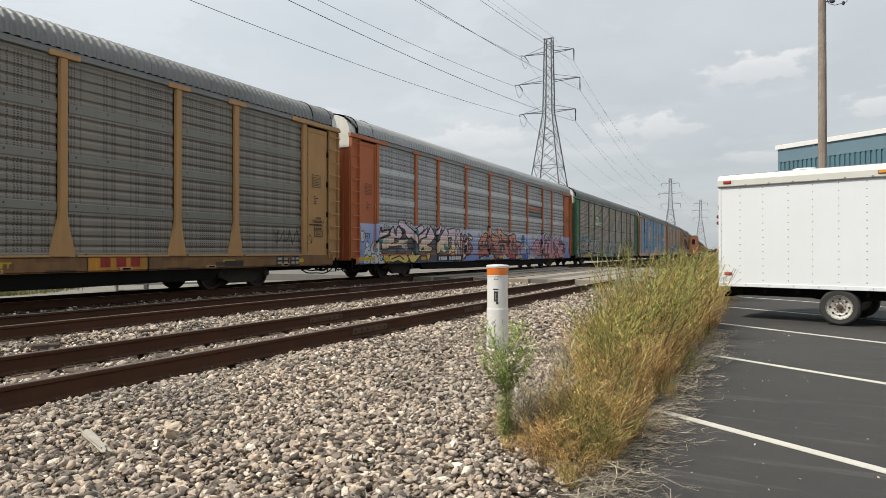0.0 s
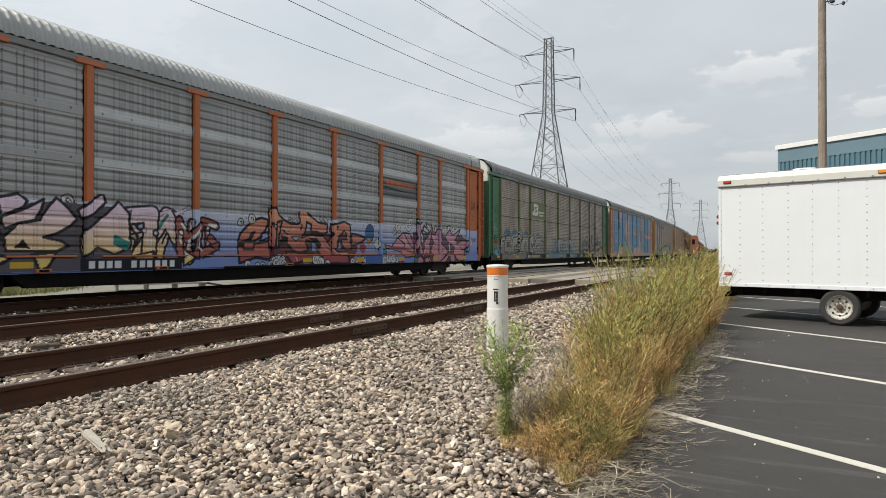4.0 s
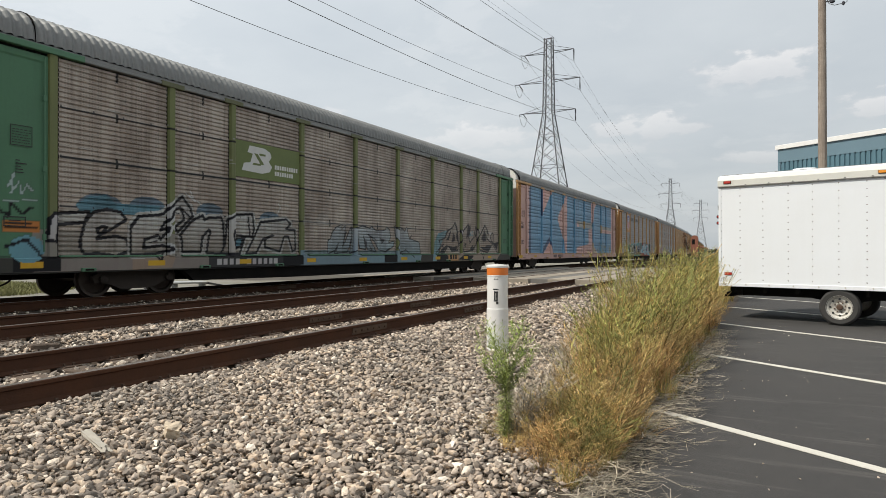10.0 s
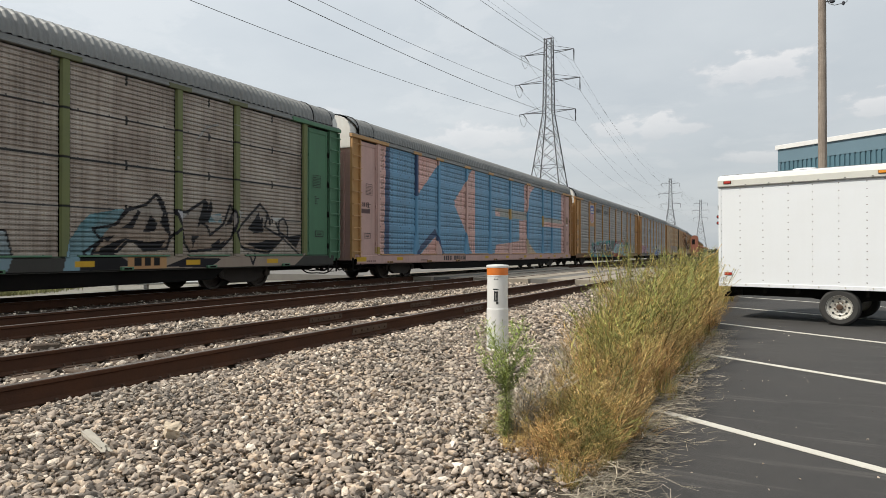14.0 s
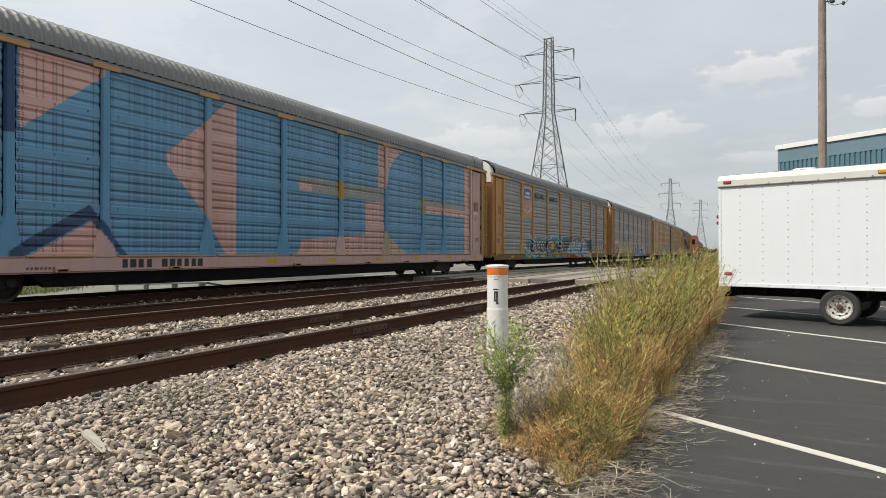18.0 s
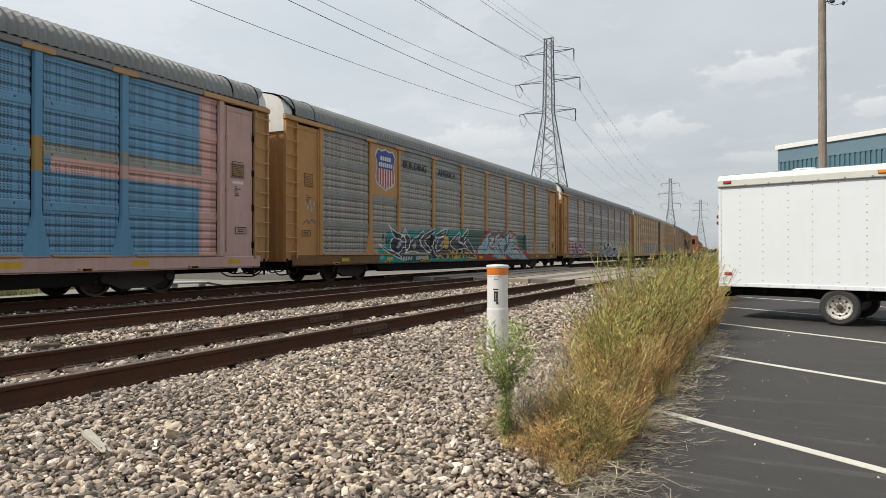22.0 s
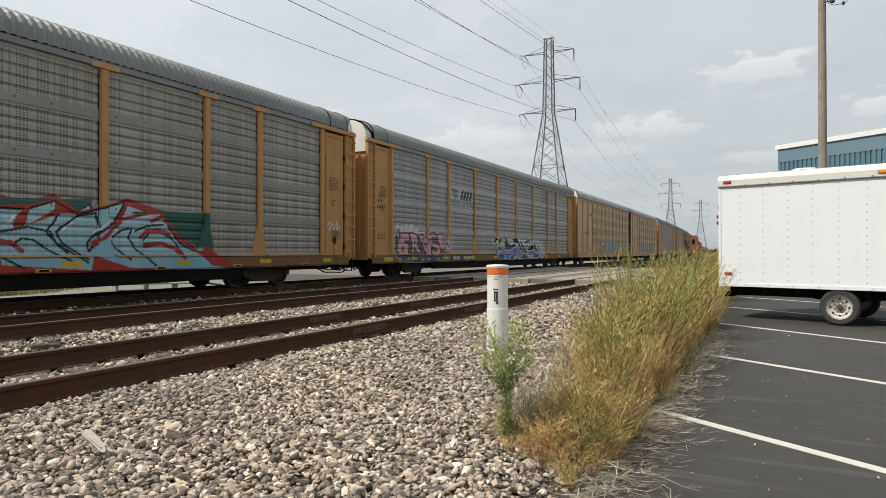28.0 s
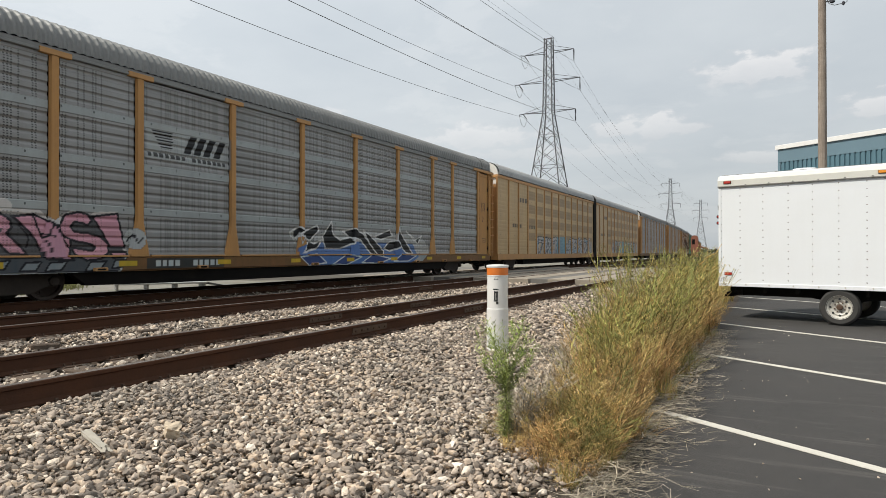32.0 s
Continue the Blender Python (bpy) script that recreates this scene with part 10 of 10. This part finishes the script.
def build_weeds():
    rng = random.Random(21)
    kinds = [bushy_weed(k) for k in range(9)]
    dry = [bushy_weed(40 + k, "weed_dry", 15) for k in range(5)]
    twigs = [bushy_weed(60 + k, "dead", 6) for k in range(3)]
    tufts = [dry_tuft(k) for k in range(5)]
    dead = [sprawl(k) for k in range(5)]
    def put(name, me, x, y, z, sc, label, cat, group, tall=None):
        ob = new(name, me)
        ob.matrix_basis = Matrix.LocRotScale((x, y, z), Euler((rng.uniform(-0.08, 0.08), rng.uniform(-0.08, 0.08), rng.uniform(0, 6.28))), (sc, sc, tall or sc))
        return tagged(ob, label, cat, group)
    def left_edge(y):
        return float(np.interp(y, [3.5, 5, 7.4, 10, 14, 24], [-1.25, -1.55, -2.05, -2.35, -2.5, -2.6]))
    # tall wiry weeds
    y = 4.35
    while y < 24:
        for k in range(3):
            u = rng.random()
            x = left_edge(y) + 0.25 + (-1.08 - left_edge(y) - 0.25) * u + rng.uniform(-0.05, 0.05)
            top = float(np.interp(y, [4.3, 5.5, 7.5, 10, 14, 24], [0.36, 0.78, 1.05, 1.25, 1.34, 1.40])) * rng.choice((0.7, 0.85, 0.95, 1.0, 1.05, 1.2))
            put("weed", kinds[rng.randrange(9)], x, y + rng.uniform(-0.25, 0.25), ground_z(x), top * rng.uniform(0.75, 0.95), "tall wiry weed turning from green to straw", "weed", "weeds along the car park", top)
        y += 0.36 + 0.03 * (y - 4)
    # brown, drier growth low down and round the edges
    for k in range(84):
        y = 4.6 + 9 * rng.random() ** 1.4
        u = rng.choice((rng.uniform(0.0, 0.35), rng.uniform(0.0, 1.0), rng.uniform(0.75, 1.0)))
        x = left_edge(y) + (-1.0 - left_edge(y)) * u
        h = float(np.interp(y, [3.9, 5, 7, 14], [0.30, 0.55, 0.66, 0.75])) * rng.uniform(0.7, 1.15)
        put("dry_weed", dry[rng.randrange(5)], x, y, ground_z(x), h * rng.uniform(0.9, 1.2), "low brown dried weed", "weed", "dried weeds", h)
    for k in range(46):
        x = rng.uniform(-1.48, -0.96)
        y = 3.8 + 0.95 * (-1.0 - x) + rng.uniform(0, 1.0)
        h = rng.uniform(0.18, 0.34) + 0.10 * (y - 3.5)
        put("weed", (kinds if k % 5 < 3 else dry)[rng.randrange(5)], x, y, ground_z(x), h * 1.3, "low yellow-green and brown weed at the edge of the stones", "weed", "weeds along the car park", h)
    for k in range(5):
        y = 6.4 + 0.8 * k
        x = left_edge(y) + 0.35 + 0.12 * (k % 3)
        put("weed", kinds[k], x, y, ground_z(x), 0.42, "tall pale feathery weed above the rest", "weed", "weeds along the car park", rng.uniform(1.5, 1.75))
    for k in range(26):
        x = rng.uniform(-1.95, -1.0)
        y = 3.65 + 0.75 * (-1.0 - x) + rng.uniform(0, 0.9)
        h = rng.uniform(0.10, 0.24)
        put("dry_weed", dry[rng.randrange(5)], x, y, ground_z(x), h * 1.7, "flattened tangle of dry orange-brown stalks", "weed", "dried weeds", h)
    for k in range(40):
        y = rng.uniform(4.3, 8.0)
        x = left_edge(y) - rng.uniform(0.0, 0.30)
        h = rng.uniform(0.25, 0.5)
        put("dry_weed", twigs[rng.randrange(3)], x, y, ground_z(x), h * 1.4, "thin grey-brown dead twigs in the stones", "weed", "dried weeds", h)
    # dry grass at the near end and round the feet
    y = 4.0
    while y < 14:
        for k in range(3 if y < 6 else 2):
            x = left_edge(y) - 0.25 + rng.random() * (-0.88 - left_edge(y) + 0.25)
            put("dry_grass", tufts[rng.randrange(5)], x, y + rng.uniform(-0.2, 0.2), ground_z(x), rng.uniform(0.35, 0.8) if y < 6 else rng.uniform(0.6, 1.0), "tuft of dry straw-coloured grass", "grass tuft", "dry grass tufts")
        y += 0.24
    y = 3.5
    while y < 12:
        for k in range(3):
            ob = new("dead_stalk", dead[rng.randrange(5)])
            s = rng.uniform(0.55, 1.0)
            ob.matrix_basis = Matrix.LocRotScale((-0.96 + rng.uniform(-0.08, 0.1), y + rng.uniform(-0.2, 0.2), -0.38), Euler((0, 0, rng.uniform(-0.7, 0.4))), (s, s, s))
            tagged(ob, "grey dead stalks sprawling over the asphalt edge", "dead weed", "dead stalks")
        y += 0.36
    # dry litter on the ground at the near end
    for k in range(46):
        x = rng.uniform(-2.0, -1.0)
        y = 3.75 + 0.9 * (-1.0 - x) + rng.uniform(0, 1.8)
        ob = new("dead_stalk", dead[rng.randrange(5)])
        s = rng.uniform(0.45, 0.8)
        ob.matrix_basis = Matrix.LocRotScale((x, y, ground_z(x) + 0.02), Euler((0, 0, rng.uniform(0, 6.28))), (s, s, s * 1.2))
        tagged(ob, "matted dry straw-coloured stalks on the ground", "dead weed", "dead stalks")
    # weeds on past the crossing
    for k in range(26):
        y = rng.uniform(44, 90)
        x = rng.uniform(-4.6, -1.2) - (y - 44) * 0.02
        put("weed", kinds[rng.randrange(9)], x, y, -0.35, rng.uniform(1.5, 2.1), "tall wiry weed turning from green to straw", "weed", "weeds along the car park")


build_weeds()


def build_horseweed():
    rng = random.Random(77)
    stem, leaf, top = Fibres(), Fibres(), Fibres()
    H = 0.80
    for k in range(3):
        pts = [(0.012 * k + 0.02 * math.sin(u * 3), 0.01 * math.cos(u * 2 + k), H * u) for u in np.linspace(0, 0.85, 8)]
        stem.ribbon(pts, 0.014, 0.007, 0.35, rng)
    for k in range(1150):
        z = rng.uniform(0.10, 0.72) * H
        a = rng.uniform(0, 6.283)
        leaf.leaf((0.02 * math.sin(z * 3), 0, z), (math.cos(a), math.sin(a), rng.uniform(-0.25, 0.7)), rng.uniform(0.06, 0.105), rng.uniform(0.005, 0.0085), rng.uniform(0.4, 1.0))
    for k in range(56):
        z = rng.uniform(0.46, 0.9) * H
        a = rng.uniform(0, 6.283)
        ln = rng.uniform(0.18, 0.36) * (1.35 - z / H * 0.5)
        p = Vector((0.02, 0, z))
        e1 = p + Vector((math.cos(a) * ln * 0.5, math.sin(a) * ln * 0.5, ln * 0.42))
        e2 = e1 + Vector((math.cos(a) * ln * 0.22, math.sin(a) * ln * 0.22, ln * 0.5))
        top.ribbon([p[:], e1[:], e2[:]], 0.006, 0.002, 0.5, rng)
        for m in range(40):
            w = rng.uniform(0.1, 1)
            s = p.lerp(e1, w * 2) if w < 0.5 else e1.lerp(e2, w * 2 - 1)
            c = rng.uniform(0, 6.283)
            top.leaf(s, (math.cos(c), math.sin(c), rng.uniform(0.0, 1.0)), rng.uniform(0.035, 0.075), rng.uniform(0.005, 0.0085), rng.uniform(0.0, 0.6))
    h = empty("horseweed", pose(-1.735, 4.32, -0.37), label="tall green horseweed with a bushy top in the gravel", category="weed")
    part("stem", stem.mesh("stem", M["horseweed"]), None, h)
    tagged(part("leaves", leaf.mesh("leaves", M["horseweed"]), None, h), kind="stuff")
    tagged(part("crown", top.mesh("crown", M["horseweed"]), None, h), kind="stuff")


build_horseweed()
M["dead_brown"] = tint_material("brown_leaf", green=(0.20, 0.075, 0.035), straw=(0.13, 0.06, 0.035))


def build_dead_shrub():
    rng = random.Random(5)
    tr, fb = Shape(), Fibres()
    tr.tube((0, 0, 0), (0.05, 0, 2.6), 0.05, 6, r1=0.02)
    for k in range(24):
        z, a = rng.uniform(0.9, 2.6), rng.uniform(0, 6.28)
        ln = rng.uniform(0.25, 0.6) * (1.2 - 0.25 * abs(z - 2.2))
        e = Vector((math.cos(a) * ln * 0.6, math.sin(a) * ln * 0.6, z + ln))
        tr.tube((0.02, 0, z), e, 0.012, 4, r1=0.004)
        for m in range(34):
            s = Vector((0.02, 0, z)).lerp(e, rng.uniform(0.2, 1.05))
            fb.leaf(s, (rng.uniform(-1, 1), rng.uniform(-1, 1), rng.uniform(-0.6, 1)), rng.uniform(0.08, 0.16), rng.uniform(0.03, 0.07), rng.uniform(0, 1))
    sh = empty("dead_shrub", pose(-6.6, 58.5, -0.35), label="narrow rust-brown dead shrub beyond the crossing", category="shrub")
    part("trunk", tr, M["old_wood"], sh)
    tagged(part("foliage", fb.mesh("foliage", M["dead_brown"]), None, sh), kind="stuff")


build_dead_shrub()


STYLES = [
    (style("tan car carrier with dusty grey perforated panels", "panel_a", "tan", paint=paint_a(), extra=door_words), -10.39),
    (style("orange car carrier with grey panels and sprayed blue band", "panel_b", "rust_orange", gusset=False, paint=paint_b(), fine=[(18.6, 21.2)], roof=M["pale_roof"]), 18.32),
    (style("dark green car carrier with brown-grey ribbed sprayed panels", "panel_c", "olive", gusset=False, paint=paint_c(), fine=[(2.0, 26.0)], dy=0.03, dz=0.0175, fine_ribs=True, door=M["green"], corner="green", fit=M["green_plain"], cap=M["olive_plain"], end=M["green_plain"], sill=M["green"], rail=M["roof"], extra=emblem_c), 47.03),
    (style("faded salmon car carrier with large blue painted shapes", "panel_d", "salmon", corner="tan", paint=paint_d(), dense=5.14, dy=0.035, dz=0.0264, fit=M["tan_plain"]), 75.76),
    (style("golden yellow car carrier with shield emblem and sprayed teal forms", "panel_e", "gold", paint=paint_e(), extra=emblem_e), 104.52),
    (style("golden yellow car carrier with bright panels and pink sprayed forms", "panel_f", "gold", paint=paint_f(), fine=[(7.0, 9.5)]), 133.32),
]
for st, s in STYLES:
    CARS.append((autorack(st, s, WHEELS), s + HALF, 9.95))
CARS.append(long_unit(162.05, 5, True))
CARS.append(long_unit(184.0, 6, False))
for k, (p, q) in enumerate((("panel_f", "gold"), ("panel_e", "gold"), ("panel_a", "tan"), ("panel_c", "green"), ("panel_b", "gold"), ("panel_a", "tan"), ("panel_e", "gold"), ("panel_f", "tan"), ("panel_a", "gold"))):
    s = 206.6 + 28.65 * k
    CARS.append((autorack(style("yellow car carrier far back in the train", p, q, near=False), s, WHEELS), s + HALF, 9.95))

TRAVEL = [(0.0, -0.15), (1.0, 3.87), (2.0, 7.94), (3.0, 12.14), (5.0, 20.41), (6.0, 24.55), (7.0, 28.65), (8.0, 32.70), (9.0, 36.69), (10.0, 40.81), (11.0, 44.89), (12.0, 48.97), (13.0, 53.20), (14.0, 57.23), (16.0, 65.24), (17.0, 69.27), (18.0, 73.33), (19.0, 77.37), (20.0, 81.31), (21.0, 85.41), (22.0, 89.45), (23.0, 93.44), (24.0, 97.48), (25.0, 101.58), (27.0, 109.75), (28.0, 113.83), (29.0, 117.87), (30.0, 121.92), (31.0, 125.97), (32.0, 130.02)]


def travelled(t):
    return float(np.interp(t, [a for a, b in TRAVEL], [b for a, b in TRAVEL]))


def motions():
    for car, s, half in CARS:
        rows = []
        for k in range(0, 33):
            t = 1.0 * k
            c = s - travelled(t)
            x0, y0, h0 = on_line(c - half, L_TRAIN)
            x1, y1, h1 = on_line(c + half, L_TRAIN)
            rows.append((t, pose((x0 + x1) / 2, (y0 + y1) / 2, 0, 0, 0, math.degrees(math.atan2(x0 - x1, y1 - y0)))))
        walk(car, rows)
    for w in WHEELS:
        at = w.matrix_basis.translation.copy()
        rows = []
        for k in range(0, 214):
            t = min(32.0, 0.15 * k)
            rows.append((t, pose(at.x, at.y, at.z) @ Matrix.Rotation(travelled(t) / 0.42, 4, "X")))
        walk(w, rows)


motions()
